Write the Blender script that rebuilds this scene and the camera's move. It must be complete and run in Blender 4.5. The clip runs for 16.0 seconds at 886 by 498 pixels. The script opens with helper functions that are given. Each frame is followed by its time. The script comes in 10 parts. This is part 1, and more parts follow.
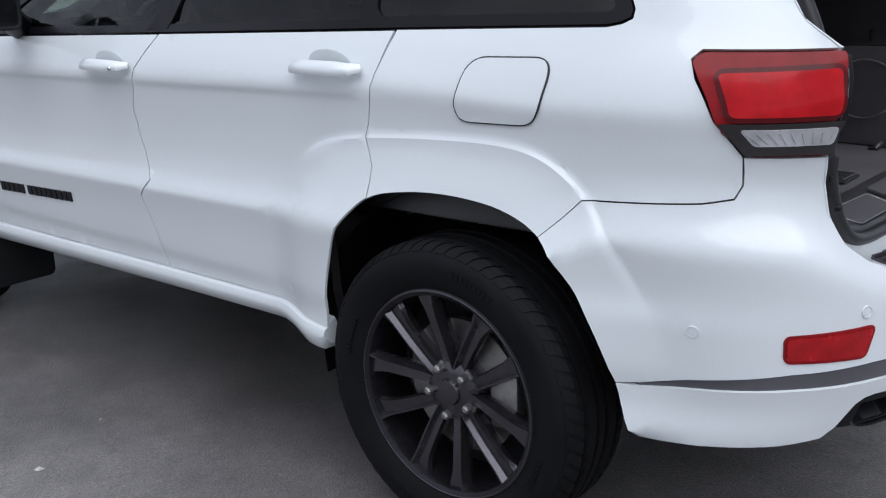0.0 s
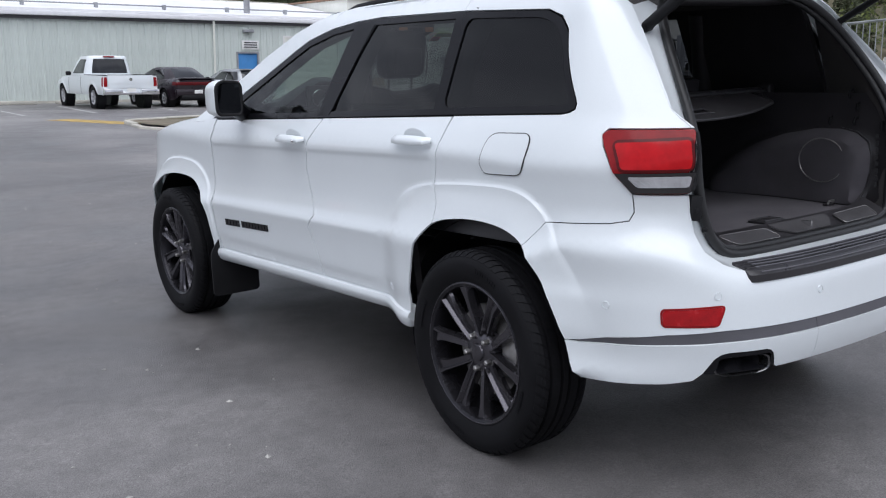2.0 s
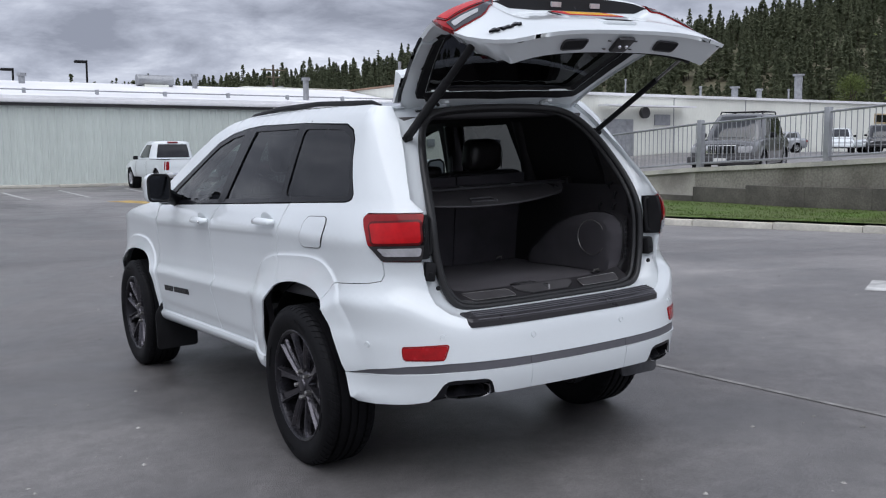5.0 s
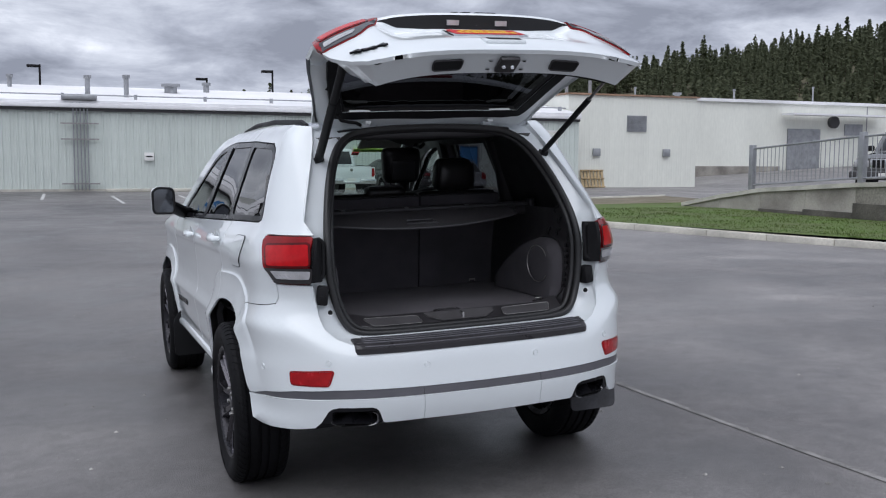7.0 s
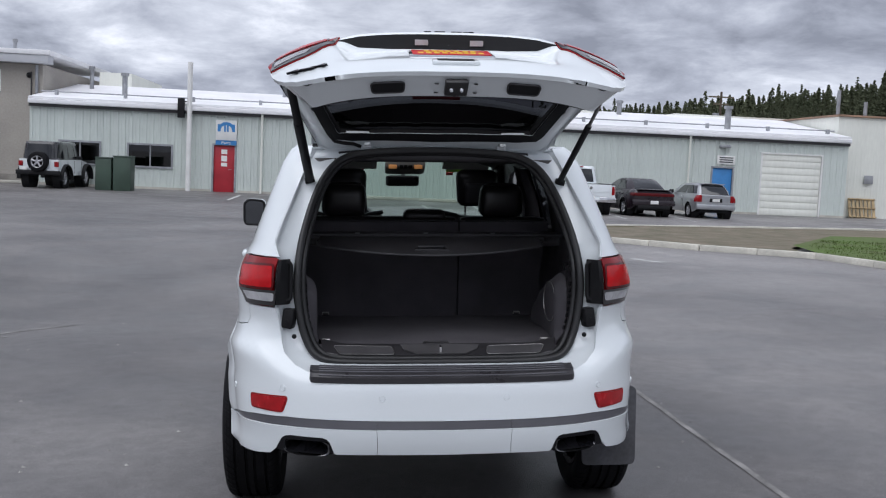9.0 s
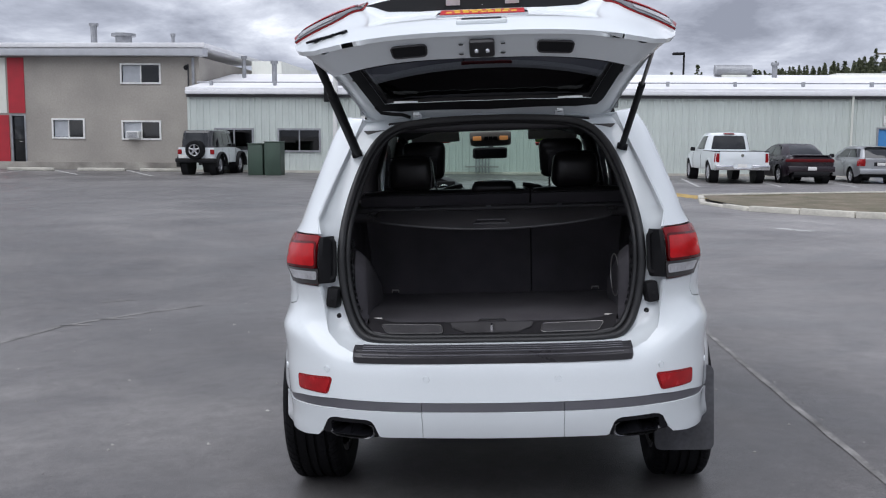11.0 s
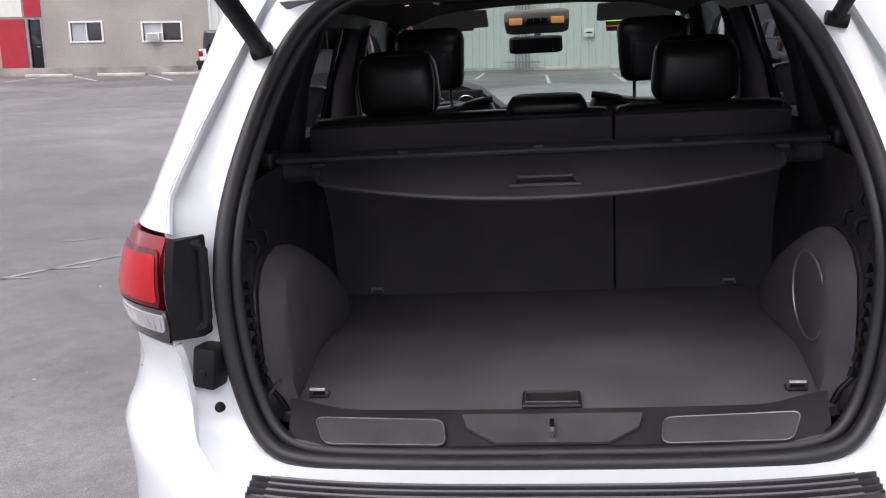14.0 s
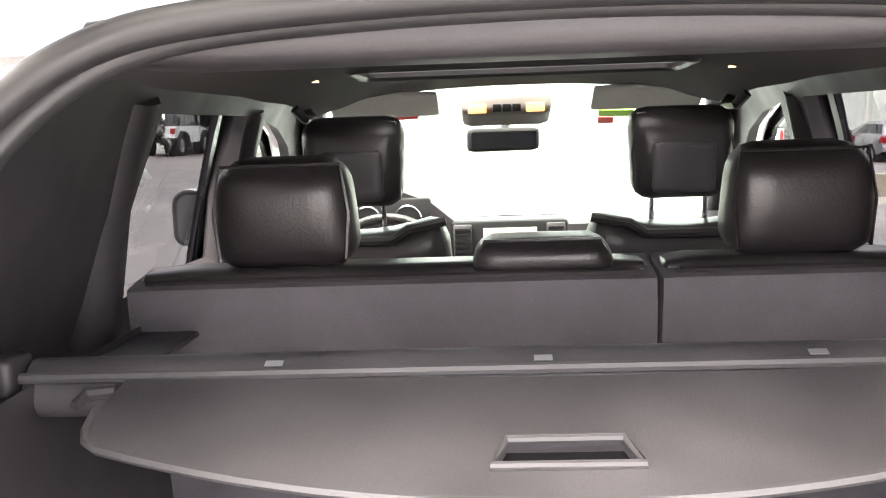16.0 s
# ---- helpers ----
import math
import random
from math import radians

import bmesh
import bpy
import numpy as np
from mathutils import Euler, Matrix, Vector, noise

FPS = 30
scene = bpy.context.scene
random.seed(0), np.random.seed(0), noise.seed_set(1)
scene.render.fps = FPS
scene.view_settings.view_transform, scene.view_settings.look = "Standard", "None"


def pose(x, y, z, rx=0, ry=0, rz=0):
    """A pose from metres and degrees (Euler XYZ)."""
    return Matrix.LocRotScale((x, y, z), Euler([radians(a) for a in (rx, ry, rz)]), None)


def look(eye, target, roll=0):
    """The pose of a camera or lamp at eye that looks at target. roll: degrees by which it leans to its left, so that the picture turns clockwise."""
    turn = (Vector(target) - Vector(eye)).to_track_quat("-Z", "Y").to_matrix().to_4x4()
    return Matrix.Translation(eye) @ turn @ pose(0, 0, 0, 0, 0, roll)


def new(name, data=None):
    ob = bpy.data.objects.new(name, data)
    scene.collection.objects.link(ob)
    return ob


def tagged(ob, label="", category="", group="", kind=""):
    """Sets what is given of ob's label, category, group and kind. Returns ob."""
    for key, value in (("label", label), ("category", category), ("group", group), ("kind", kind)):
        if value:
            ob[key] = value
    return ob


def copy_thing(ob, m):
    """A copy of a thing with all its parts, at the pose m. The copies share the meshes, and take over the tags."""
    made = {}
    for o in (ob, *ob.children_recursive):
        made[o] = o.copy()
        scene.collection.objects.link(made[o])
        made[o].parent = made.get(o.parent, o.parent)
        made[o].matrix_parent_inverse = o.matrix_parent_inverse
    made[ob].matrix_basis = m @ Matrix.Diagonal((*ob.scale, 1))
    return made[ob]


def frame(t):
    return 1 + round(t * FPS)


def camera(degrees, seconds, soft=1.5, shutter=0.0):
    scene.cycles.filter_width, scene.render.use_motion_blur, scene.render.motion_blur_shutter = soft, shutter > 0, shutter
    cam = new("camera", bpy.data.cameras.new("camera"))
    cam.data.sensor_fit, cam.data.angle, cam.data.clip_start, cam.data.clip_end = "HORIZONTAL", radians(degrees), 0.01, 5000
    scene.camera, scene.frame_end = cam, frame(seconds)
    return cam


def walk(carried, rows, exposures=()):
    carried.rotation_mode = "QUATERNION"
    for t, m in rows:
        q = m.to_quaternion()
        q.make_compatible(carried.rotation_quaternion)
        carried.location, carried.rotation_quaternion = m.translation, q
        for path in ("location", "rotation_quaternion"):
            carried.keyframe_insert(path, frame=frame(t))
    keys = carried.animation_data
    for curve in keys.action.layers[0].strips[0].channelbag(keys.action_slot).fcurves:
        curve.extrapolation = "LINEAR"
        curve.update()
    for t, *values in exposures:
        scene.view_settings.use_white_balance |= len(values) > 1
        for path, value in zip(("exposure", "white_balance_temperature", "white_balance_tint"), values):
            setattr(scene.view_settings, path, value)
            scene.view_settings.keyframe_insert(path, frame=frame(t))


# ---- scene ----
cam = camera(48.9, 16.0, soft=1.15)
# The lot drains: the ground on which the vehicle stands leans a little against the level.
SITE = pose(0, 0, 0, -1.15, -2.06, 0)
PATH = [
    (0, (-2.578, -1.426, 1.379), (-1.119, -0.176, 0.824), -1.65),
    (0.5, (-2.755, -1.756, 1.422), (-1.371, -0.390, 0.953), -1.80),
    (1, (-2.845, -2.075, 1.455), (-1.585, -0.584, 1.021), -2.36),
    (1.5, (-3.021, -2.382, 1.440), (-1.872, -0.816, 0.960), -3.17),
    (2, (-3.037, -2.747, 1.436), (-1.884, -1.156, 1.061), -2.30),
    (2.5, (-3.055, -3.084, 1.470), (-1.866, -1.491, 1.244), -1.21),
    (3, (-3.072, -3.416, 1.479), (-1.929, -1.790, 1.253), -0.71),
    (3.5, (-2.977, -3.688, 1.483), (-1.839, -2.062, 1.238), -1.33),
    (4, (-2.993, -3.942, 1.484), (-1.865, -2.311, 1.228), -1.67),
    (4.2, (-2.970, -4.018, 1.474), (-1.851, -2.380, 1.226), -1.93),
    (6.5, (-1.905, -4.599, 1.497), (-1.092, -2.779, 1.336), -2.21),
    (7, (-1.586, -4.690, 1.494), (-0.873, -2.829, 1.316), -1.93),
    (7.5, (-1.234, -4.703, 1.518), (-0.628, -2.805, 1.340), -2.32),
    (8, (-0.903, -4.799, 1.518), (-0.469, -2.854, 1.344), -1.17),
    (8.2, (-0.788, -4.796, 1.522), (-0.415, -2.839, 1.347), -0.48),
    (10.3, (0.042, -4.666, 1.516), (0.018, -2.668, 1.437), -0.84),
    (10.5, (0.057, -4.659, 1.513), (0.000, -2.662, 1.427), -0.99),
    (11, (0.069, -4.559, 1.492), (-0.063, -2.572, 1.308), -1.65),
    (11.5, (0.017, -4.244, 1.488), (-0.092, -2.271, 1.178), -2.22),
    (12, (0.028, -3.919, 1.468), (-0.077, -1.961, 1.074), -3.36),
    (12.5, (0.072, -3.520, 1.477), (-0.079, -1.569, 1.061), -3.38),
    (13, (0.032, -3.138, 1.470), (-0.094, -1.184, 1.062), -3.14),
    (13.5, (0.019, -2.797, 1.488), (-0.139, -0.843, 1.096), -3.59),
    (14, (0.010, -2.421, 1.493), (-0.212, -0.472, 1.106), -3.08),
    (14.5, (-0.051, -2.097, 1.499), (-0.204, -0.134, 1.147), -2.95),
    (15, (-0.058, -1.784, 1.515), (-0.174, 0.190, 1.212), -3.18),
    (15.5, (-0.057, -1.495, 1.528), (-0.227, 0.475, 1.231), -2.15),
    (16, (-0.070, -1.243, 1.540), (-0.173, 0.741, 1.309), -1.94),
]
EXPOSURES = [(0, 0.2, 5950, 11), (0.5, 0.27, 5950, 11), (1.0, 0.27, 5950, 11), (1.5, 0.32, 6000, 12), (2.0, 0.3, 6000, 12), (2.5, 0.1, 6000, 12), (3.0, 0.2, 6000, 12), (4.2, 0.15, 6000, 12), (8.2, 0.1, 6000, 12), (10.5, 0.07, 6000, 12), (11.0, 0.2, 6050, 12), (12, 0.52, 6100, 12), (13.0, 0.4, 6150, 13), (13.5, 0.45, 6150, 13), (14.0, 0.95, 6400, 20), (14.5, 1.85, 6500, 24), (15.0, 3.0, 6500, 22), (15.5, 3.65, 6900, 22), (16.0, 4.45, 7300, 14)]
walk(cam, [(t, SITE @ look(eye, target, roll)) for t, eye, target, roll in PATH], EXPOSURES)

# ---- sky and sun: a broken overcast, the sun behind thin cloud to the left ----
SUN_EL, SUN_AZ = radians(64), radians(-146)
world = bpy.data.worlds.new("overcast_sky")
scene.world = world
world.use_nodes = True
wn, wl = world.node_tree.nodes, world.node_tree.links
wn.clear()


def wnode(kind, **values):
    n = wn.new(kind)
    for k, v in values.items():
        n.inputs[k].default_value = v
    return n


sky = wn.new("ShaderNodeTexSky")
sky.sky_type = "NISHITA"
sky.sun_disc = False
sky.sun_elevation, sky.sun_rotation = SUN_EL, -SUN_AZ
coord = wn.new("ShaderNodeTexCoord")
split = wn.new("ShaderNodeSeparateXYZ")
wl.new(coord.outputs["Generated"], split.inputs[0])
lift = wn.new("ShaderNodeMath"); lift.operation = "MAXIMUM"; lift.inputs[1].default_value = 0.0
wl.new(split.outputs["Z"], lift.inputs[0])
lift2 = wn.new("ShaderNodeMath"); lift2.operation = "ADD"; lift2.inputs[1].default_value = 0.24
wl.new(lift.outputs[0], lift2.inputs[0])
flat = []
for axis in ("X", "Y"):
    d = wn.new("ShaderNodeMath"); d.operation = "DIVIDE"
    wl.new(split.outputs[axis], d.inputs[0]); wl.new(lift2.outputs[0], d.inputs[1])
    flat.append(d)
plane = wn.new("ShaderNodeCombineXYZ")
wl.new(flat[0].outputs[0], plane.inputs[0]); wl.new(flat[1].outputs[0], plane.inputs[1])
big = wnode("ShaderNodeTexNoise", Scale=0.75, Detail=8.0, Roughness=0.52, Distortion=0.5)
small = wnode("ShaderNodeTexNoise", Scale=2.7, Detail=8.0, Roughness=0.62, Distortion=0.3)
wl.new(plane.outputs[0], big.inputs["Vector"]); wl.new(plane.outputs[0], small.inputs["Vector"])
blend = wn.new("ShaderNodeMix"); blend.data_type = "FLOAT"; blend.inputs[0].default_value = 0.40
wl.new(big.outputs["Fac"], blend.inputs[2]); wl.new(small.outputs["Fac"], blend.inputs[3])
ramp = wn.new("ShaderNodeValToRGB")
e = ramp.color_ramp.elements
e[0].position, e[0].color = 0.395, (0.25, 0.262, 0.30, 1)
e[1].position, e[1].color = 0.620, (0.95, 0.95, 0.965, 1)
m = e.new(0.47); m.color = (0.40, 0.415, 0.46, 1)
m = e.new(0.54); m.color = (0.60, 0.615, 0.65, 1)
wl.new(blend.outputs[0], ramp.inputs[0])
holes = wn.new("ShaderNodeValToRGB")
holes.color_ramp.elements[0].position, holes.color_ramp.elements[0].color = 0.64, (0, 0, 0, 1)
holes.color_ramp.elements[1].position, holes.color_ramp.elements[1].color = 0.72, (0.5, 0.5, 0.5, 1)
wl.new(big.outputs["Fac"], holes.inputs[0])
bg_sky = wnode("ShaderNodeBackground", Strength=0.10)
wl.new(sky.outputs[0], bg_sky.inputs[0])
bg_cloud = wnode("ShaderNodeBackground", Strength=1.12)
wl.new(ramp.outputs[0], bg_cloud.inputs[0])
mixw = wn.new("ShaderNodeMixShader")
wl.new(holes.outputs[0], mixw.inputs[0]); wl.new(bg_cloud.outputs[0], mixw.inputs[1]); wl.new(bg_sky.outputs[0], mixw.inputs[2])
outw = wn.new("ShaderNodeOutputWorld")
wl.new(mixw.outputs[0], outw.inputs[0])
sun = new("sun", bpy.data.lights.new("sun", "SUN"))
sun.data.energy, sun.data.angle, sun.data.color = 2.1, radians(80), (1.0, 0.97, 0.93)
sun.matrix_world = look((0, 0, 30), (30 * -math.sin(SUN_AZ) * math.cos(SUN_EL), 30 * -math.cos(SUN_AZ) * math.cos(SUN_EL), 30 - 30 * math.sin(SUN_EL)))

# ---- materials ----
def surf(name, base, rough=0.5, metal=0.0, var=0.1, scale=2.0, grain=80.0, bump=0.08, coat=0.0, tint=None, rvar=0.1, stretch=(1, 1, 1), depth=0.01, random=0.0, spec=0.5):
    """A surface with broad patches, fine grain in relief and uneven gloss."""
    m = bpy.data.materials.new(name)
    m.use_nodes = True
    n, l = m.node_tree.nodes, m.node_tree.links
    b = n["Principled BSDF"]
    b.inputs["Metallic"].default_value = metal
    b.inputs["Coat Weight"].default_value = coat
    b.inputs["Specular IOR Level"].default_value = spec
    b.inputs["Coat Roughness"].default_value = 0.04
    tc = n.new("ShaderNodeTexCoord")
    mp = n.new("ShaderNodeMapping")
    mp.inputs["Scale"].default_value = stretch
    l.new(tc.outputs["Object"], mp.inputs[0])
    a = n.new("ShaderNodeTexNoise"); a.inputs["Scale"].default_value = scale; a.inputs["Detail"].default_value = 5
    g = n.new("ShaderNodeTexNoise"); g.inputs["Scale"].default_value = grain; g.inputs["Detail"].default_value = 3
    l.new(mp.outputs[0], a.inputs["Vector"]); l.new(mp.outputs[0], g.inputs["Vector"])
    tint = tint or tuple(c * (1 - 2.2 * var) for c in base)
    ramp = n.new("ShaderNodeValToRGB")
    ramp.color_ramp.elements[0].position, ramp.color_ramp.elements[1].position = 0.3, 0.7
    ramp.color_ramp.elements[0].color = (*tint, 1)
    ramp.color_ramp.elements[1].color = (*(min(1, c * (1 + var)) for c in base), 1)
    l.new(a.outputs["Fac"], ramp.inputs[0])
    mix = n.new("ShaderNodeMix"); mix.data_type = "RGBA"; mix.blend_type = "MULTIPLY"; mix.inputs[0].default_value = 1.0
    fine = n.new("ShaderNodeMapRange")
    fine.inputs["From Min"].default_value, fine.inputs["From Max"].default_value = 0.3, 0.7
    fine.inputs["To Min"].default_value, fine.inputs["To Max"].default_value = 1 - var, 1 + 0.4 * var
    l.new(g.outputs["Fac"], fine.inputs[0])
    l.new(ramp.outputs[0], mix.inputs[6]); l.new(fine.outputs[0], mix.inputs[7])
    last = mix.outputs[2]
    if random:
        oi = n.new("ShaderNodeObjectInfo")
        rr = n.new("ShaderNodeMapRange"); rr.inputs["To Min"].default_value, rr.inputs["To Max"].default_value = 1 - random, 1 + random
        l.new(oi.outputs["Random"], rr.inputs[0])
        mm = n.new("ShaderNodeMix"); mm.data_type = "RGBA"; mm.blend_type = "MULTIPLY"; mm.inputs[0].default_value = 1.0
        l.new(last, mm.inputs[6]); l.new(rr.outputs[0], mm.inputs[7]); last = mm.outputs[2]
    l.new(last, b.inputs["Base Color"])
    ro = n.new("ShaderNodeMapRange")
    ro.inputs["From Min"].default_value, ro.inputs["From Max"].default_value = 0.3, 0.7
    ro.inputs["To Min"].default_value, ro.inputs["To Max"].default_value = max(0.02, rough - rvar), min(1, rough + rvar)
    l.new(a.outputs["Fac"], ro.inputs[0]); l.new(ro.outputs[0], b.inputs["Roughness"])
    if bump:
        bu = n.new("ShaderNodeBump"); bu.inputs["Strength"].default_value = bump; bu.inputs["Distance"].default_value = depth
        l.new(g.outputs["Fac"], bu.inputs["Height"]); l.new(bu.outputs[0], b.inputs["Normal"])
    return m


def glass(name, colour, rough=0.0, ior=1.45):
    """Thin window glass: part of the light passes, tinted, and the rest is mirrored."""
    m = bpy.data.materials.new(name)
    m.use_nodes = True
    n, l = m.node_tree.nodes, m.node_tree.links
    n.clear()
    out = n.new("ShaderNodeOutputMaterial")
    tr = n.new("ShaderNodeBsdfTransparent"); tr.inputs[0].default_value = (*colour, 1)
    gl = n.new("ShaderNodeBsdfGlossy"); gl.inputs["Roughness"].default_value = rough
    lw = n.new("ShaderNodeLayerWeight"); lw.inputs["Blend"].default_value = 0.5
    po = n.new("ShaderNodeMath"); po.operation = "POWER"; po.inputs[1].default_value = 4.0
    l.new(lw.outputs["Facing"], po.inputs[0])
    fr = n.new("ShaderNodeMath"); fr.operation = "MULTIPLY_ADD"; fr.inputs[1].default_value = 0.75; fr.inputs[2].default_value = ((ior - 1) / (ior + 1)) ** 2 * 1.25
    l.new(po.outputs[0], fr.inputs[0])
    mix = n.new("ShaderNodeMixShader")
    l.new(fr.outputs[0], mix.inputs[0]); l.new(tr.outputs[0], mix.inputs[1]); l.new(gl.outputs[0], mix.inputs[2])
    l.new(mix.outputs[0], out.inputs[0])
    return m


def lens_mat(name, base, rough=0.18, ribs=0.0):
    """Glossy moulded plastic of a lamp."""
    m = surf(name, base, rough, var=0.12, scale=9, grain=40, bump=0.15, coat=0.15, spec=0.22, depth=0.004, rvar=0.05)
    return m


def glow(name, colour, strength):
    m = bpy.data.materials.new(name)
    m.use_nodes = True
    b = m.node_tree.nodes["Principled BSDF"]
    b.inputs["Base Color"].default_value = (*colour, 1)
    b.inputs["Emission Color"].default_value = (*colour, 1)
    b.inputs["Emission Strength"].default_value = strength
    return m


def asphalt():
    m = bpy.data.materials.new("asphalt")
    m.use_nodes = True
    n, l = m.node_tree.nodes, m.node_tree.links
    b = n["Principled BSDF"]
    tc = n.new("ShaderNodeTexCoord")
    def noise_at(scale, detail, rough=0.5, dist=0.0):
        x = n.new("ShaderNodeTexNoise")
        x.inputs["Scale"].default_value, x.inputs["Detail"].default_value = scale, detail
        x.inputs["Roughness"].default_value, x.inputs["Distortion"].default_value = rough, dist
        l.new(tc.outputs["Object"], x.inputs["Vector"])
        return x
    patch, stain, mid, stone = noise_at(0.22, 6, 0.55, 0.6), noise_at(0.9, 6, 0.6, 0.8), noise_at(9, 5), noise_at(160, 2)
    r1 = n.new("ShaderNodeValToRGB")
    r1.color_ramp.elements[0].position, r1.color_ramp.elements[0].color = 0.35, (0.100, 0.095, 0.095, 1)
    r1.color_ramp.elements[1].position, r1.color_ramp.elements[1].color = 0.72, (0.204, 0.194, 0.190, 1)
    l.new(patch.outputs["Fac"], r1.inputs[0])
    def times(a_out, fac_out, lo, hi, fmin=0.3, fmax=0.7):
        mr = n.new("ShaderNodeMapRange")
        mr.inputs["From Min"].default_value, mr.inputs["From Max"].default_value = fmin, fmax
        mr.inputs["To Min"].default_value, mr.inputs["To Max"].default_value = lo, hi
        l.new(fac_out, mr.inputs[0])
        mx = n.new("ShaderNodeMix"); mx.data_type = "RGBA"; mx.blend_type = "MULTIPLY"; mx.inputs[0].default_value = 1
        l.new(a_out, mx.inputs[6]); l.new(mr.outputs[0], mx.inputs[7])
        return mx.outputs[2]
    c = times(r1.outputs[0], stain.outputs["Fac"], 0.72, 1.22)
    c = times(c, mid.outputs["Fac"], 0.86, 1.12)
    c = times(c, noise_at(42, 3, 0.7).outputs["Fac"], 0.87, 1.11)
    c = times(c, stone.outputs["Fac"], 0.66, 1.3)
    # the colour rises from 0.94 to 1.36 times across x = 1.6 to 2.6
    sep = n.new("ShaderNodeSeparateXYZ"); l.new(tc.outputs["Object"], sep.inputs[0])
    c = times(c, sep.outputs["X"], 0.94, 1.36, 1.6, 2.6)
    l.new(c, b.inputs["Base Color"])
    ro = n.new("ShaderNodeMapRange")
    ro.inputs["From Min"].default_value, ro.inputs["From Max"].default_value = 0.35, 0.65
    ro.inputs["To Min"].default_value, ro.inputs["To Max"].default_value = 0.36, 0.62
    l.new(stain.outputs["Fac"], ro.inputs[0]); l.new(ro.outputs[0], b.inputs["Roughness"])
    bu = n.new("ShaderNodeBump"); bu.inputs["Strength"].default_value = 0.5; bu.inputs["Distance"].default_value = 0.006
    l.new(stone.outputs["Fac"], bu.inputs["Height"]); l.new(bu.outputs[0], b.inputs["Normal"])
    return m


ASPHALT = asphalt()
PAINT_WHITE = surf("white_car_paint", (0.735, 0.775, 0.795), 0.32, var=0.015, scale=1.5, grain=200, bump=0.0, coat=1.0, rvar=0.04)
PAINT_BLACK = surf("black_gloss_trim", (0.008, 0.008, 0.010), 0.28, spec=0.18, var=0.1, coat=0.06, bump=0.0)
LAMP_BLACK = surf("smoked_lamp_housing", (0.012, 0.010, 0.012), 0.12, var=0.1, coat=1.0, bump=0.0, rvar=0.03)
LINER = surf("black_arch_liner", (0.006, 0.006, 0.007), 0.8, spec=0.1, var=0.15, scale=6, grain=80, bump=0.1)
PLASTIC = surf("black_textured_plastic", (0.013, 0.013, 0.0145), 0.55, spec=0.2, var=0.12, scale=8, grain=400, bump=0.15, depth=0.002)
PLASTIC_GREY = surf("grey_bumper_plastic", (0.060, 0.058, 0.062), 0.5, var=0.08, scale=6, grain=300, bump=0.1, depth=0.002)
RUBBER = surf("tyre_rubber", (0.008, 0.008, 0.0095), 0.65, spec=0.14, var=0.2, scale=7, grain=90, bump=0.12, depth=0.003)
ALLOY_BLACK = surf("black_alloy", (0.030, 0.029, 0.034), 0.28, 0.7, var=0.1, scale=9, grain=160, bump=0.02)
ALLOY_DARK = surf("dark_grey_alloy", (0.100, 0.096, 0.108), 0.24, 0.85, var=0.08, scale=9, grain=160, bump=0.02)
STEEL = surf("bare_steel", (0.42, 0.41, 0.40), 0.4, 0.9, var=0.15, scale=9, grain=60)
CHROME = surf("chrome", (0.75, 0.75, 0.76), 0.12, 1.0, var=0.05, bump=0.0)
RED_LENS = lens_mat("red_lamp_lens", (0.52, 0.006, 0.010))
RED_DARK = lens_mat("dark_red_lamp_lens", (0.27, 0.007, 0.010))
CLEAR_LENS = lens_mat("clear_lamp_lens", (0.50, 0.50, 0.52))
RED_GUIDE = lens_mat("deep_red_light_guide", (0.10, 0.004, 0.006))
REFLECTOR = surf("red_reflector", (0.42, 0.006, 0.010), 0.25, var=0.15, scale=20, grain=220, bump=0.3, coat=0.3, spec=0.3, depth=0.003)
TINT = glass("privacy_glass", (0.10, 0.103, 0.110))
GLASS = glass("clear_green_glass", (0.56, 0.68, 0.61))
DOOR_GLASS = glass("tinted_door_glass", (0.30, 0.34, 0.33))
LEATHER = surf("black_leather", (0.022, 0.0195, 0.0205), 0.34, var=0.15, scale=9, grain=260, bump=0.18, depth=0.003, rvar=0.06)
CARPET = surf("charcoal_carpet", (0.090, 0.084, 0.094), 0.95, var=0.14, scale=5, grain=500, bump=0.35, depth=0.004)
CARPET_FLOOR = surf("grey_load_carpet", (0.128, 0.120, 0.132), 0.95, var=0.12, scale=4, grain=450, bump=0.35, depth=0.004)
PAD_PLASTIC = surf("black_step_plastic", (0.036, 0.034, 0.038), 0.33, var=0.12, scale=9, grain=260, bump=0.1, depth=0.002)
STRIP_GREY = surf("satin_grey_strip", (0.095, 0.093, 0.105), 0.42, var=0.06, scale=6, grain=300, bump=0.05, depth=0.002)
DUSTY_RUBBER = surf("dusty_grey_rubber", (0.085, 0.085, 0.093), 0.8, var=0.2, scale=6, grain=60)
REAR_TINT = glass("dark_rear_glass", (0.035, 0.036, 0.04))
VINYL = surf("satin_black_vinyl", (0.058, 0.055, 0.059), 0.42, var=0.14, scale=6, grain=420, bump=0.2, depth=0.003)
PILLAR_GREY = surf("grained_pillar_plastic", (0.090, 0.085, 0.083), 0.62, var=0.14, scale=5, grain=420, bump=0.2, depth=0.002)
TRIM_DARK = surf("black_interior_trim", (0.030, 0.028, 0.031), 0.42, var=0.12, scale=7, grain=350, bump=0.15, depth=0.002)
HEADLINER = surf("charcoal_headliner", (0.065, 0.060, 0.060), 0.95, var=0.1, scale=5, grain=400, bump=0.2, depth=0.002)
SEAL = surf("rubber_weatherstrip", (0.016, 0.016, 0.017), 0.45, var=0.1, scale=10, grain=120, bump=0.05)
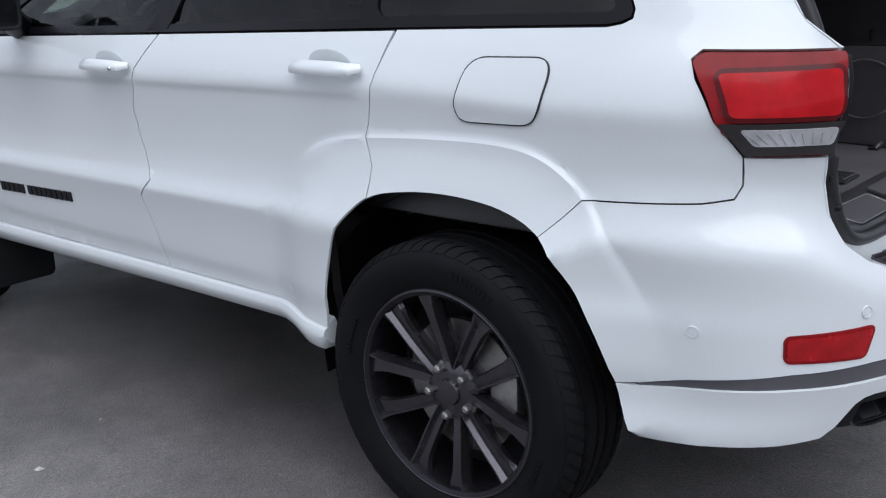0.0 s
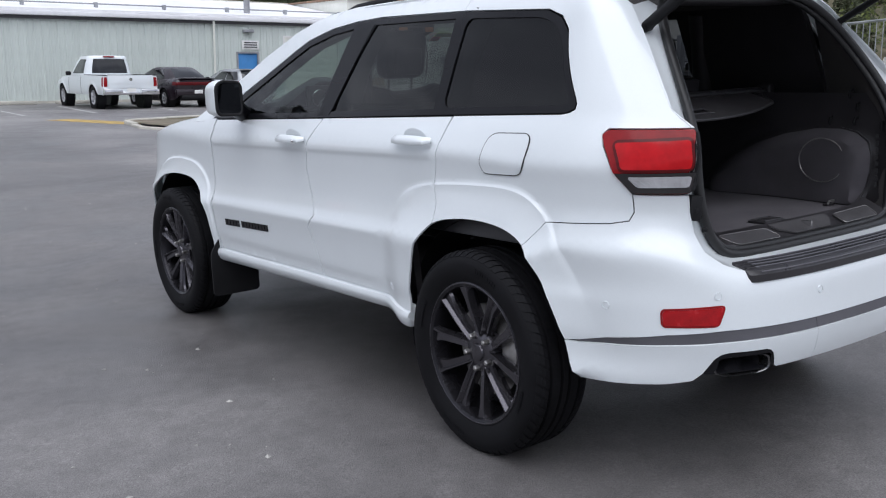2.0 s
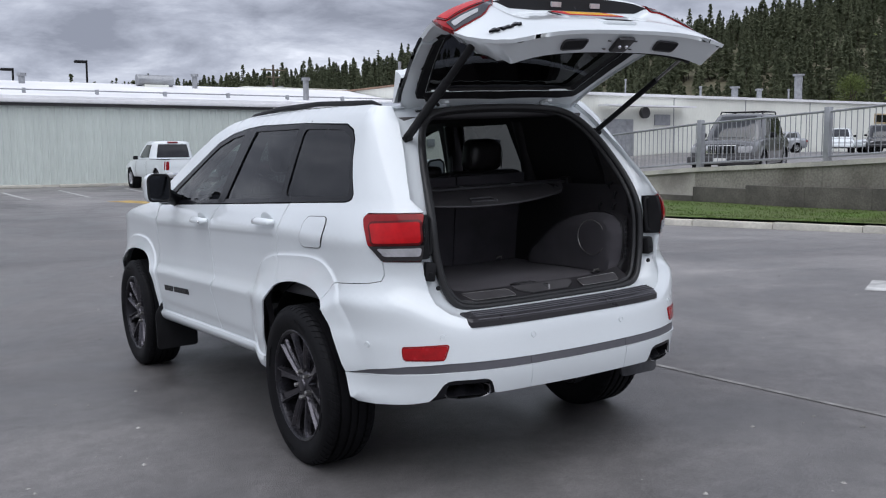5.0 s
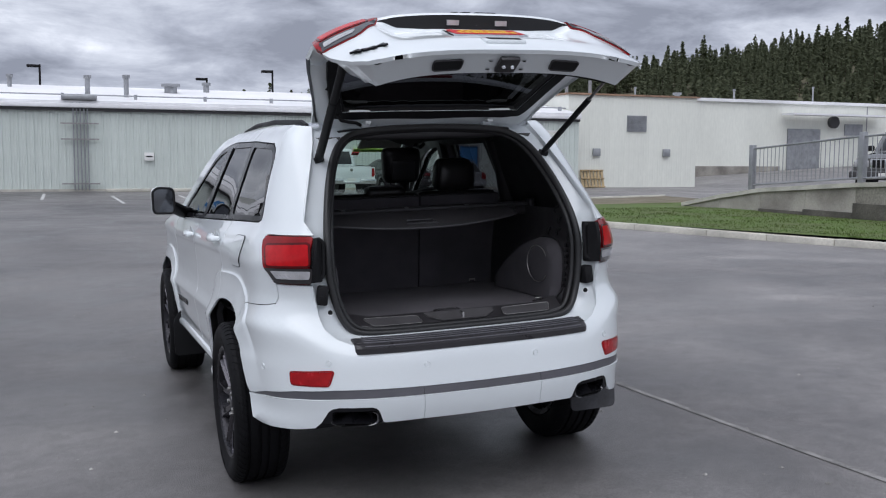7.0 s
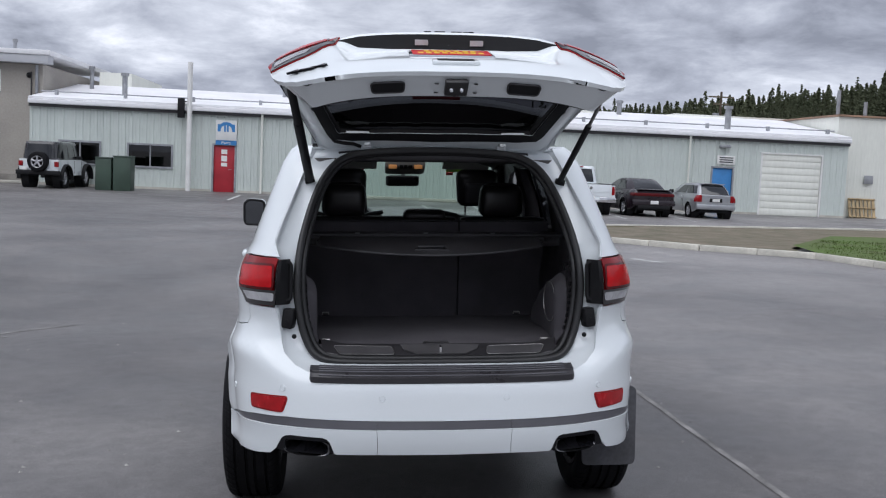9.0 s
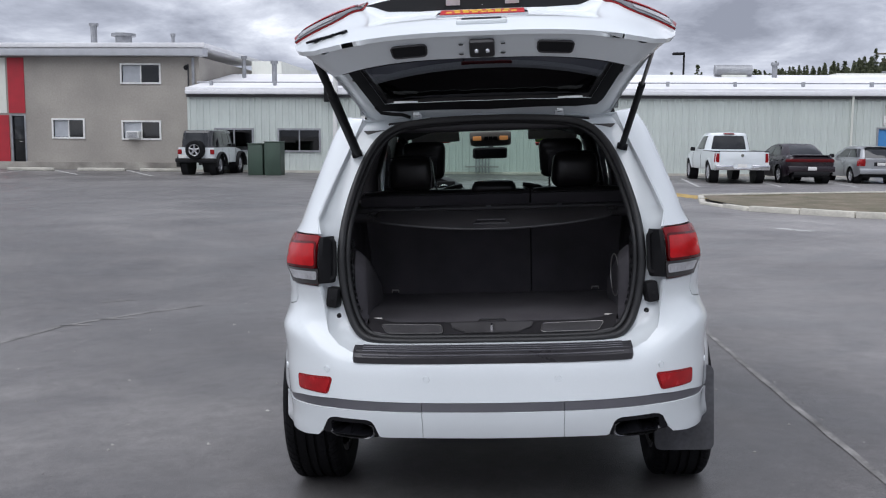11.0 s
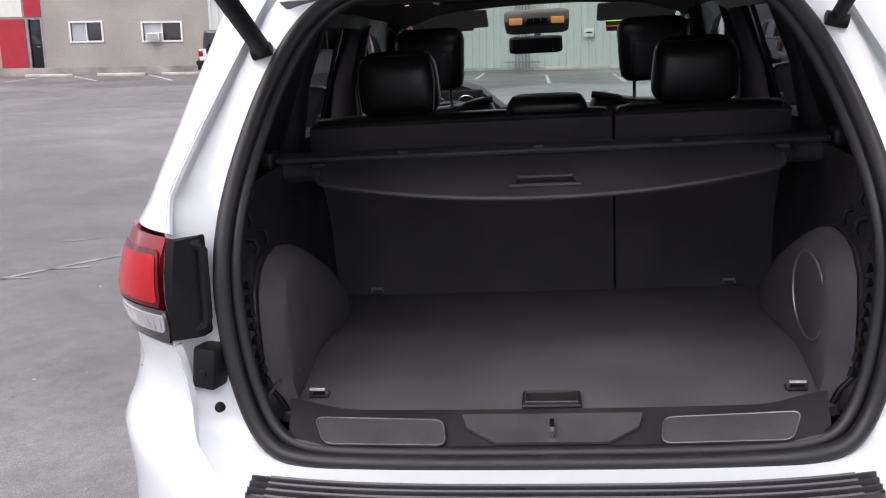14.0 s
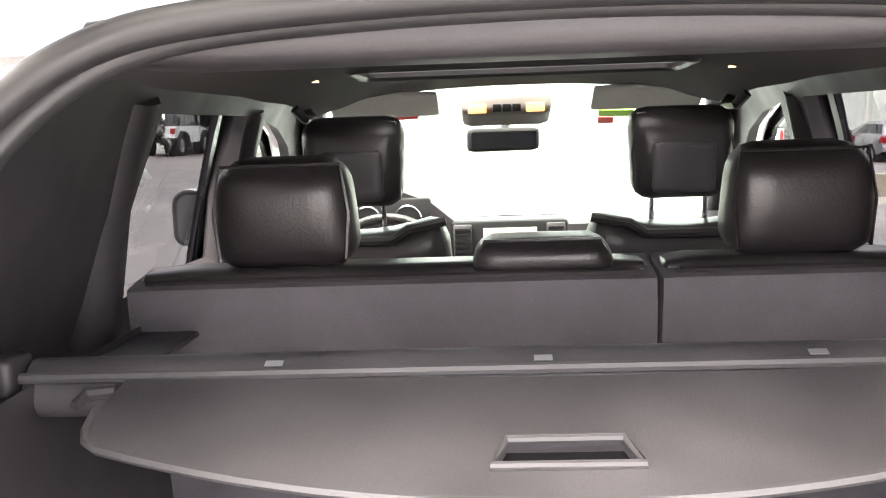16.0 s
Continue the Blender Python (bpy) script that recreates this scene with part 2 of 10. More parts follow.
CONCRETE = surf("weathered_concrete", (0.38, 0.36, 0.32), 0.85, var=0.16, scale=0.9, grain=25, bump=0.25, tint=(0.17, 0.155, 0.14))
KERB = surf("pale_kerb_concrete", (0.54, 0.52, 0.46), 0.85, var=0.14, scale=1.3, grain=30, bump=0.2)
SIDING = surf("pale_green_siding", (0.60, 0.65, 0.615), 0.5, var=0.05, scale=0.5, grain=9, bump=0.03, stretch=(1, 1, 0.25), random=0.025)
SIDING_WHITE = surf("off_white_siding", (0.775, 0.785, 0.72), 0.55, var=0.05, scale=0.4, grain=8, bump=0.03, stretch=(1, 1, 0.3), random=0.02)
ROOF_WHITE = surf("white_coated_roof", (0.80, 0.80, 0.82), 0.6, var=0.05, scale=0.4, grain=5, bump=0.05)
BLOCK_GREY = surf("grey_painted_block", (0.37, 0.345, 0.31), 0.85, var=0.09, scale=0.5, grain=12, bump=0.15)
GALV = surf("galvanised_metal", (0.36, 0.37, 0.39), 0.5, 0.5, var=0.12, scale=3, grain=30)
RED_PAINT = surf("red_paint", (0.42, 0.022, 0.035), 0.5, var=0.08)
BLUE_PAINT = surf("blue_paint", (0.05, 0.22, 0.52), 0.5, var=0.08)
WHITE_PAINT = surf("white_paint", (0.78, 0.78, 0.76), 0.5, var=0.05)
LINE_WHITE = surf("worn_white_line_paint", (0.55, 0.55, 0.54), 0.8, var=0.2, scale=5, grain=60)
LINE_YELLOW = surf("worn_yellow_line_paint", (0.48, 0.33, 0.10), 0.8, var=0.2, scale=4, grain=60)
GREEN_METAL = surf("dark_green_cabinet_paint", (0.045, 0.075, 0.055), 0.55, var=0.1)
WINDOW_DARK = glass("far_window_glass", (0.10, 0.11, 0.12), 0.02, 1.6)
GRASS = surf("grass", (0.066, 0.112, 0.019), 0.9, var=0.35, scale=0.8, grain=40, bump=0.25, tint=(0.085, 0.105, 0.028))
SOIL = surf("bare_soil", (0.17, 0.14, 0.105), 0.95, var=0.25, scale=1.5, grain=14, bump=0.6, tint=(0.10, 0.095, 0.055))
WOOD = surf("pallet_wood", (0.50, 0.38, 0.22), 0.8, var=0.15, scale=3, grain=40)


# ---- mesh helpers ----
def link(name, bm, material, parent=None, label="", smooth=False):
    me = bpy.data.meshes.new(name)
    bm.normal_update()
    bm.to_mesh(me)
    bm.free()
    for mt in material if isinstance(material, (list, tuple)) else [material]:
        me.materials.append(mt)
    if smooth:
        me.polygons.foreach_set("use_smooth", [True] * len(me.polygons))
        me.set_sharp_from_angle(angle=radians(38))
    ob = new(name, me)
    if parent:
        ob.parent = parent
    if label:
        ob["label"] = label
    return ob


def part(name, bm, material, parent, label="", smooth=True):
    return link(name, bm, material, parent, label, smooth)


def thing(name, label, category, group="", at=None, kind=""):
    ob = new(name)
    ob.empty_display_size = 0.2
    if at is not None:
        ob.matrix_world = at
    return tagged(ob, label, category, group, kind)


def box(bm, lo, hi, bevel=0.0, m=None, segs=2):
    """A box between two corners, bevelled, into bm."""
    vs = [bm.verts.new((x, y, z)) for x in (lo[0], hi[0]) for y in (lo[1], hi[1]) for z in (lo[2], hi[2])]
    fs = [bm.faces.new([vs[i] for i in q]) for q in ((0, 1, 3, 2), (4, 6, 7, 5), (0, 4, 5, 1), (2, 3, 7, 6), (0, 2, 6, 4), (1, 5, 7, 3))]
    new_verts = vs
    if bevel:
        es = list({e for f in fs for e in f.edges})
        r = bmesh.ops.bevel(bm, geom=es, offset=bevel, segments=segs, profile=0.5, affect="EDGES", clamp_overlap=True)
        new_verts = list({v for f in r["faces"] for v in f.verts} | {v for v in vs if v.is_valid})
    if m is not None:
        bmesh.ops.transform(bm, matrix=m, verts=new_verts)
    return bm


def boxes(*items, bevel=0.0):
    bm = bmesh.new()
    for lo, hi in items:
        box(bm, lo, hi, bevel)
    return bm


def tube(bm, pts, r, n=8, closed=False, cap=True, flat=1.0):
    """A round bar of radius r (one, or one a point) along points."""
    pts = [Vector(p) for p in pts]
    rings, up = [], None
    for i, p in enumerate(pts):
        a = pts[(i - 1) % len(pts)] if closed or i else p
        b = pts[(i + 1) % len(pts)] if closed or i < len(pts) - 1 else p
        d = (b - a).normalized()
        if up is None:
            up = d.orthogonal().normalized()
        up = (up - d * up.dot(d)).normalized()
        side = d.cross(up)
        rad = r[i] if isinstance(r, (list, tuple)) else r
        rings.append([bm.verts.new(p + (up * math.cos(2 * math.pi * k / n) + side * flat * math.sin(2 * math.pi * k / n)) * rad) for k in range(n)])
    pairs = list(zip(rings, rings[1:])) + ([(rings[-1], rings[0])] if closed else [])
    for a, b in pairs:
        for k in range(n):
            bm.faces.new((a[k], a[(k + 1) % n], b[(k + 1) % n], b[k]))
    if cap and not closed:
        bm.faces.new(rings[0][::-1]); bm.faces.new(rings[-1])
    return bm


def lathe(bm, profile, n=48, m=None, closed=False):
    """Turns (radius, x) points about the x axis."""
    rings = []
    for r, x in profile:
        rings.append([bm.verts.new((x, r * math.cos(2 * math.pi * k / n), r * math.sin(2 * math.pi * k / n))) for k in range(n)])
    pairs = list(zip(rings, rings[1:])) + ([(rings[-1], rings[0])] if closed else [])
    for a, b in pairs:
        for k in range(n):
            bm.faces.new((a[k], a[(k + 1) % n], b[(k + 1) % n], b[k]))
    if m is not None:
        bmesh.ops.transform(bm, matrix=m, verts=[v for ring in rings for v in ring])
    return bm


def prism(bm, outline, depth, m=None):
    """A closed outline in x, y pulled up by depth in z."""
    a = [bm.verts.new((x, y, 0)) for x, y in outline]
    b = [bm.verts.new((x, y, depth)) for x, y in outline]
    bm.faces.new(a[::-1]); bm.faces.new(b)
    for i in range(len(a)):
        j = (i + 1) % len(a)
        bm.faces.new((a[i], a[j], b[j], b[i]))
    bmesh.ops.recalc_face_normals(bm, faces=bm.faces[:])
    if m is not None:
        bmesh.ops.transform(bm, matrix=m, verts=a + b)
    return bm


def lettering(name, text, size, m, material, parent, depth=0.004, stretch=1.0, bold=0.0, shear=0.0, label=""):
    """Raised letters in the built-in font, as a mesh."""
    cu = bpy.data.curves.new(name, "FONT")
    cu.body, cu.size, cu.extrude, cu.align_x, cu.align_y = text, size, depth, "CENTER", "CENTER"
    cu.offset, cu.shear, cu.resolution_u = bold, shear, 2
    tmp = bpy.data.objects.new(name, cu)
    scene.collection.objects.link(tmp)
    me = bpy.data.meshes.new_from_object(tmp.evaluated_get(bpy.context.evaluated_depsgraph_get()))
    bpy.data.objects.remove(tmp)
    me.materials.clear(); me.materials.append(material)
    me.transform(m @ Matrix.Diagonal((stretch, 1, 1, 1)))
    ob = new(name, me)
    ob.parent = parent
    if label:
        ob["label"] = label
    return ob

def step(a, b, x):
    k = min(1, max(0, (x - a) / (b - a)))
    return k * k * (3 - 2 * k)


# ---- ground ----
LEVEL = -0.05


def ground_z(x, y):
    r = math.hypot(x, y - 0.3)
    k = min(1, max(0, (r - 6.5) / 9))
    k = k * k * (3 - 2 * k)
    return (0.0359 * x - 0.0200 * y) * (1 - k) + LEVEL * k


def make_ground():
    bm = bmesh.new()
    radii = [0.6 * i for i in range(1, 40)] + [25, 28, 33, 40, 52, 70, 100, 160, 300, 700, 1600, 3500]
    n = 120
    mid = bm.verts.new((0, 0.3, 0))
    last = None
    for r in radii:
        ring = []
        for k in range(n):
            x, y = r * math.cos(2 * math.pi * k / n), 0.3 + r * math.sin(2 * math.pi * k / n)
            ring.append(bm.verts.new((x, y, ground_z(x, y))))
        for k in range(n):
            if last:
                bm.faces.new((last[k], ring[k], ring[(k + 1) % n], last[(k + 1) % n]))
            else:
                bm.faces.new((mid, ring[k], ring[(k + 1) % n]))
        last = ring
    return tagged(link("ground", bm, ASPHALT, smooth=True), "worn dark grey asphalt of the parking lot", "ground", kind="structure")


make_ground()


def strip_on_ground(name, pts, width, material, label, category, lift=0.004, rag=0.0, group=""):
    """A painted or sealed line that lies on the asphalt."""
    bm = bmesh.new()
    rng = random.Random(len(pts) + int(100 * pts[0][0]))
    fine = []
    for (ax, ay), (bx, by) in zip(pts, pts[1:]):
        k = max(2, int(math.hypot(bx - ax, by - ay) / 0.25))
        fine += [(ax + (bx - ax) * i / k, ay + (by - ay) * i / k) for i in range(k)]
    fine.append(pts[-1])
    rows = []
    for i, (x, y) in enumerate(fine):
        a, b = fine[max(0, i - 1)], fine[min(len(fine) - 1, i + 1)]
        d = Vector((b[0] - a[0], b[1] - a[1])).normalized()
        off = rng.uniform(-rag, rag) * 1.5
        row = []
        for s in (-1, 1):
            w = s * width * 0.5 * (1 + rng.uniform(-rag, rag) * 6) + off
            px, py = x - d.y * w, y + d.x * w
            row.append(bm.verts.new((px, py, ground_z(px, py) + lift)))
        rows.append(row)
    for a, b in zip(rows, rows[1:]):
        bm.faces.new((a[0], b[0], b[1], a[1]))
    bmesh.ops.recalc_face_normals(bm, faces=bm.faces[:])
    for f in bm.faces:
        if f.normal.z < 0:
            f.normal_flip()
    return tagged(link(name, bm, material), label, category, group, kind="structure")


CRACK = surf("pale_crack_dust", (0.25, 0.242, 0.235), 0.9, var=0.25, scale=6, grain=70)
STALLS = "white parking stall lines"
for y0, y1, x0, x1 in ((34.2, 28.0, 0.0, 0.1), (34.2, 28.0, 2.45, 2.4), (35.2, 28.6, 4.6, 4.3), (35.6, 29.0, 7.2, 6.6), (35.6, 29.6, 9.9, 9.5), (35.6, 29.6, 12.5, 12.1),
                       (40.3, 34.8, -21.3, -17.6), (40.3, 33.9, -17.7, -14.1), (33.0, 33.0, -11.0, -6.0), (36.5, 31.6, -5.0, -4.9), (36.5, 31.4, -2.4, -2.4), (40, 34.5, -22.2, -21.2)):
    strip_on_ground("stall_line", [(x0, y0), (x1, y1)], 0.11, LINE_WHITE, "worn white parking stall line on asphalt", "road marking", group=STALLS)
strip_on_ground("yellow_line", [(4.5, 25.7), (5.6, 22.5)], 0.8, LINE_YELLOW, "faded yellow paint band on asphalt", "road marking")
strip_on_ground("seam_line", [(1.86, -4.5), (1.80, -2.6), (1.745, -0.8), (1.715, 1.0), (1.70, 3.2), (1.70, 6.5)], 0.040, CRACK, "pale sealed crack in the asphalt", "crack", rag=0.003)
strip_on_ground("seam_line", [(-4.55, 2.4), (-4.38, 3.6), (-4.2, 4.4), (-3.8, 5.0), (-3.2, 5.6)], 0.06, CRACK, "pale sealed crack in the asphalt", "crack", rag=0.02)
strip_on_ground("paint_patch", [(5.22, 1.13), (5.80, 1.40)], 0.30, LINE_WHITE, "worn patch of white paint on asphalt", "road marking", rag=0.05)
strip_on_ground("paint_patch", [(5.05, 13.7), (5.47, 13.1)], 0.2, LINE_WHITE, "worn patch of white paint on asphalt", "road marking", rag=0.05)
for px, py in ((-4.5, 6.0), (-5.6, 5.2), (-4.3, 4.4), (-4.0, 4.75)):
    strip_on_ground("paint_patch", [(px, py), (px + 0.35, py + 0.1)], 0.05, CRACK, "small worn fleck of white paint on asphalt", "road marking", rag=0.02)


def make_specks():
    """Pale chips, gravel and leaf bits strewn over the asphalt."""
    bm = bmesh.new()
    rng = random.Random(5)
    for i in range(1900):
        a, r = rng.uniform(0, 2 * math.pi), 1.2 + 9 * rng.random() ** 0.8
        x, y = r * math.cos(a), r * math.sin(a)
        if abs(x) < 0.95 and -1 < y < 3.9:
            continue
        s = rng.choice((0.004, 0.005, 0.006, 0.008, 0.014)) * rng.uniform(0.7, 1.3)
        z = ground_z(x, y)
        vs = [bm.verts.new((x + s * rng.uniform(0.6, 1.2) * math.cos(k * 1.57 + a), y + s * rng.uniform(0.5, 1.1) * math.sin(k * 1.57 + a), z + 0.001)) for k in range(4)]
        top = bm.verts.new((x, y, z + s * 0.6))
        for k in range(4):
            bm.faces.new((vs[k], vs[(k + 1) % 4], top))
    grit = surf("pale_grit", (0.36, 0.35, 0.33), 0.8, var=0.3, scale=3)
    return tagged(link("grit", bm, grit), "pale grit and chips scattered over asphalt", "grit", kind="stuff")


make_specks()


# ---- kerbs, planting island and ramp wall ----
def sweep_kerb(name, pts, label, h=0.13, w=0.16, material=None):
    root = thing(name, label, "kerb", kind="structure")
    piece_len = 1.5
    line = []
    for (ax, ay), (bx, by) in zip(pts, pts[1:]):
        k = max(1, round(math.hypot(bx - ax, by - ay) / piece_len))
        line += [((ax + (bx - ax) * i / k, ay + (by - ay) * i / k), (ax + (bx - ax) * (i + 1) / k, ay + (by - ay) * (i + 1) / k)) for i in range(k)]
    for i, (a, b) in enumerate(line):
        rise = min(h, 0.06 + 0.03 * i)
        d = Vector((b[0] - a[0], b[1] - a[1], 0))
        ln = d.length
        bm = bmesh.new()
        box(bm, (0.003, -w / 2, -0.1), (ln - 0.003, w / 2, rise), 0.02)
        ob = part("kerb_stone", bm, material or KERB, root)
        ob.matrix_world = Matrix.Translation((a[0], a[1], ground_z(*a))) @ Matrix.Rotation(math.atan2(d.y, d.x), 4, "Z")
    return root


FRONT = [(5.0, 20.3), (5.6, 18.0), (7.4, 16.4), (9.6, 15.3), (10.1, 13.8), (10.6, 11.9), (11.4, 9.2), (12.4, 6.2), (13.6, 2.5), (15.0, -2.0)]
BACK = [(5.0, 20.3), (5.4, 22.6), (9.0, 24.0), (13.0, 25.6), (20.5, 28.2)]
sweep_kerb("kerb", FRONT, "pale concrete kerb round the planted island")
sweep_kerb("kerb", BACK, "pale concrete kerb along the back of the island")


def island(name, pts, material, label, category, h, bump, seed):
    bm = bmesh.new()
    from mathutils.geometry import delaunay_2d_cdt
    xs, ys = [p[0] for p in pts], [p[1] for p in pts]
    rng = random.Random(seed)
    grid = [Vector((x + rng.uniform(-0.1, 0.1), y + rng.uniform(-0.1, 0.1))) for x in np.arange(min(xs), max(xs), 0.45) for y in np.arange(min(ys), max(ys), 0.45)]
    vs, _, fs, *_ = delaunay_2d_cdt([Vector(p) for p in pts] + grid, [], [list(range(len(pts)))], 1, 1e-5)
    vv = []
    for v in vs:
        k = 0.5 + 0.5 * noise.noise((v.x * 0.35, v.y * 0.35, seed))
        f = noise.noise((v.x * 1.7, v.y * 1.7, seed))
        vv.append(bm.verts.new((v.x, v.y, ground_z(v.x, v.y) + h + bump * k + 0.25 * bump * f)))
    for f in fs:
        bm.faces.new([vv[i] for i in f])
    for f in bm.faces:
        if f.normal.z < 0:
            f.normal_flip()
    return tagged(link(name, bm, material, smooth=True), label, category, kind="structure")


island("soil_bed", [(5.2, 20.4), (5.7, 18.1), (7.5, 16.5), (9.55, 15.5), (9.8, 17.0), (13, 21.5), (20.4, 22.5), (20.4, 28.1), (13.0, 25.5), (9.0, 23.9), (5.4, 22.4)],
       SOIL, "bare brown soil with dry weeds in the island", "soil", 0.05, 0.06, 3)
island("lawn", [(9.6, 15.3), (10.15, 13.8), (10.65, 11.9), (11.5, 9.2), (12.5, 6.2), (13.7, 2.5), (15.1, -2.0), (16.05, -2.0), (16.05, 17.2), (16.8, 20.2), (20.4, 22.4), (13.0, 21.4), (9.85, 17.0)],
       GRASS, "short green grass between kerb and ramp wall", "lawn", 0.10, 0.10, 8)


def make_grass():
    """Blades over the lawn."""
    rng = random.Random(11)
    vs, fs = [], []
    for i in range(26000):
        y = rng.uniform(-1.5, 19.0)
        x0 = np.interp(y, [-2, 2.5, 6.2, 9.2, 11.9, 13.8, 15.3, 17, 20.5], [15.2, 13.8, 12.6, 11.6, 10.8, 10.3, 9.8, 10.2, 12.6])
        x = rng.uniform(x0, 15.95)
        k = 0.5 + 0.5 * noise.noise((x * 0.35, y * 0.35, 8))
        z = ground_z(x, y) + 0.10 + 0.1 * k - 0.01
        h, a, lean = rng.uniform(0.02, 0.045), rng.uniform(0, 6.3), rng.uniform(-0.04, 0.04)
        w = 0.012
        n = len(vs)
        vs += [(x - w * math.cos(a), y - w * math.sin(a), z), (x + w * math.cos(a), y + w * math.sin(a), z), (x + lean, y + lean * 0.7, z + h)]
        fs.append((n, n + 1, n + 2))
    me = bpy.data.meshes.new("grass")
    me.from_pydata(vs, [], fs)
    me.materials.append(GRASS)
    tagged(new("grass", me), "short green grass blades on the lawn", "grass", kind="stuff")


make_grass()

STAINED_CONCRETE = surf("stained_concrete", (0.25, 0.238, 0.205), 0.9, var=0.3, scale=0.8, grain=18, bump=0.35, tint=(0.12, 0.11, 0.09))
DARK_CONCRETE = surf("dark_concrete", (0.105, 0.098, 0.082), 0.85, var=0.3, scale=1.3, grain=30, bump=0.4)
# the ramp: a concrete wall that rises to the right, with a grey steel fence on it
RAMP_Y = [30.0, 20.6, 17.6, 13.58, 9.8, 6.0, 2.2, -6.0]
RAMP_Z = [-0.05, 0.06, 0.58, 0.86, 1.05, 1.28, 1.38, 1.38]


def ramp_top(y):
    return float(np.interp(-y, [-v for v in RAMP_Y], RAMP_Z))


def deck_z(x, y):
    k = min(1, max(0, (x - 31) / 20))
    return ramp_top(y) * (1 - k) + max(1.15, ramp_top(y)) * k - 0.03


def make_ramp():
    root = thing("retaining_wall", "stained grey concrete wall along a rising ramp", "wall", kind="structure")
    for a, b in ((20.6, 18.8), (18.8, 17.0), (17.0, 15.3), (15.3, 13.58), (13.58, 11.7), (11.7, 9.8), (9.8, 7.9), (7.9, 6.0), (6.0, 4.1), (4.1, 2.2), (2.2, -1.9), (-1.9, -6.0)):
        bm = bmesh.new()
        vs = []
        for y in (a - 0.006, b + 0.006):
            for x in (16.05, 16.35):
                for z in (-0.3, ramp_top(y)):
                    vs.append(bm.verts.new((x, y, z)))
        for q in ((0, 1, 3, 2), (4, 6, 7, 5), (0, 4, 5, 1), (2, 3, 7, 6), (0, 2, 6, 4), (1, 5, 7, 3)):
            bm.faces.new([vs[i] for i in q])
        bmesh.ops.recalc_face_normals(bm, faces=bm.faces[:])
        part("wall_panel", bm, CONCRETE if a > 13.6 else STAINED_CONCRETE, root, smooth=False)
        bm = bmesh.new()
        vs = []
        for y in (a, b):
            for x in (15.99, 16.41):
                for z in (ramp_top(y) + 0.002, ramp_top(y) + 0.11):
                    vs.append(bm.verts.new((x, y, z)))
        for q in ((0, 1, 3, 2), (4, 6, 7, 5), (0, 4, 5, 1), (2, 3, 7, 6), (0, 2, 6, 4), (1, 5, 7, 3)):
            bm.faces.new([vs[i] for i in q])
        bmesh.ops.recalc_face_normals(bm, faces=bm.faces[:])
        part("coping", bm, KERB, root, smooth=False)
    # footing in a darker concrete than the wall above it
    for y0, y1 in zip(np.arange(16.98, -6.0, -1.7), np.arange(16.98, -6.0, -1.7)[1:]):
        h = float(np.interp(-y0, [-17, -14, -13.4, 6], [0.18, 0.30, 0.56, 0.70]))
        part("footing", boxes(((15.95, float(y1) + 0.001, -0.3), (16.047, float(y0) - 0.001, h)), bevel=0.012), DARK_CONCRETE, root, "dark footing")
    # deck of the ramp behind the wall
    bm = bmesh.new()
    for xs, ys in (((16.35, 20, 24, 31), (30, 25, 20.6, 17.6, 13.58, 9.8, 6.0, 2.2, -6.0)), ((31, 38, 45, 52, 70, 110), (49.7, 45, 40, 35, 30, 25, 20.6, 17.6, 13.58, 9.8, 6.0, 2.2, -6.0))):
        rows = [[bm.verts.new((x, y, deck_z(x, y))) for x in xs] for y in ys]
        for a, b in zip(rows, rows[1:]):
            for i in range(len(xs) - 1):
                bm.faces.new((a[i], b[i], b[i + 1], a[i + 1]))
    ys = (34, 30, 25, 20.6)
    rows = [[bm.verts.new((x, y, z)) for x, z in ((14.6, LEVEL - 0.02), (16.35, ramp_top(y) - 0.03))] for y in ys]
    for a, b in zip(rows, rows[1:]):
        bm.faces.new((a[0], b[0], b[1], a[1]))
    bm.normal_update()
    for f in bm.faces:
        if f.normal.z < 0:
            f.normal_flip()
    tagged(link("ramp_deck", bm, ASPHALT), "asphalt deck of the upper lot behind the wall", "road", kind="structure")
    fence = thing("fence", "grey steel fence with upright bars on the wall", "fence")
    posts = [17.6, 13.58, 9.8, 6.0, 2.2, -1.7]
    for y in posts:
        bm = boxes(((16.13, y - 0.07, ramp_top(y) + (0.11 if y < 17 else -0.1)), (16.27, y + 0.07, ramp_top(y) + 1.32)), bevel=0.01)
        part("post", bm, GALV, fence)
    for a, b in zip(posts, posts[1:]):
        for h in (0.22, 1.22):
            bm = tube(bmesh.new(), [(16.2, a - 0.07, ramp_top(a) + h), (16.2, b + 0.07, ramp_top(b) + h)], 0.028, 6)
            part("rail", bm, GALV, fence)
        n = 26
        bar = None
        for i in range(1, n):
            y = a + (b - a) * i / n
            if bar is None:
                bar = part("bar", tube(bmesh.new(), [(0, 0, 0.22), (0, 0, 1.22)], 0.011, 5), GALV, fence)
                ob = bar
            else:
                ob = new("bar", bar.data)
                ob.parent = fence
            ob.matrix_world = Matrix.Translation((16.2, y, float(np.interp(-y, [-a, -b], [ramp_top(a), ramp_top(b)]))))


make_ramp()


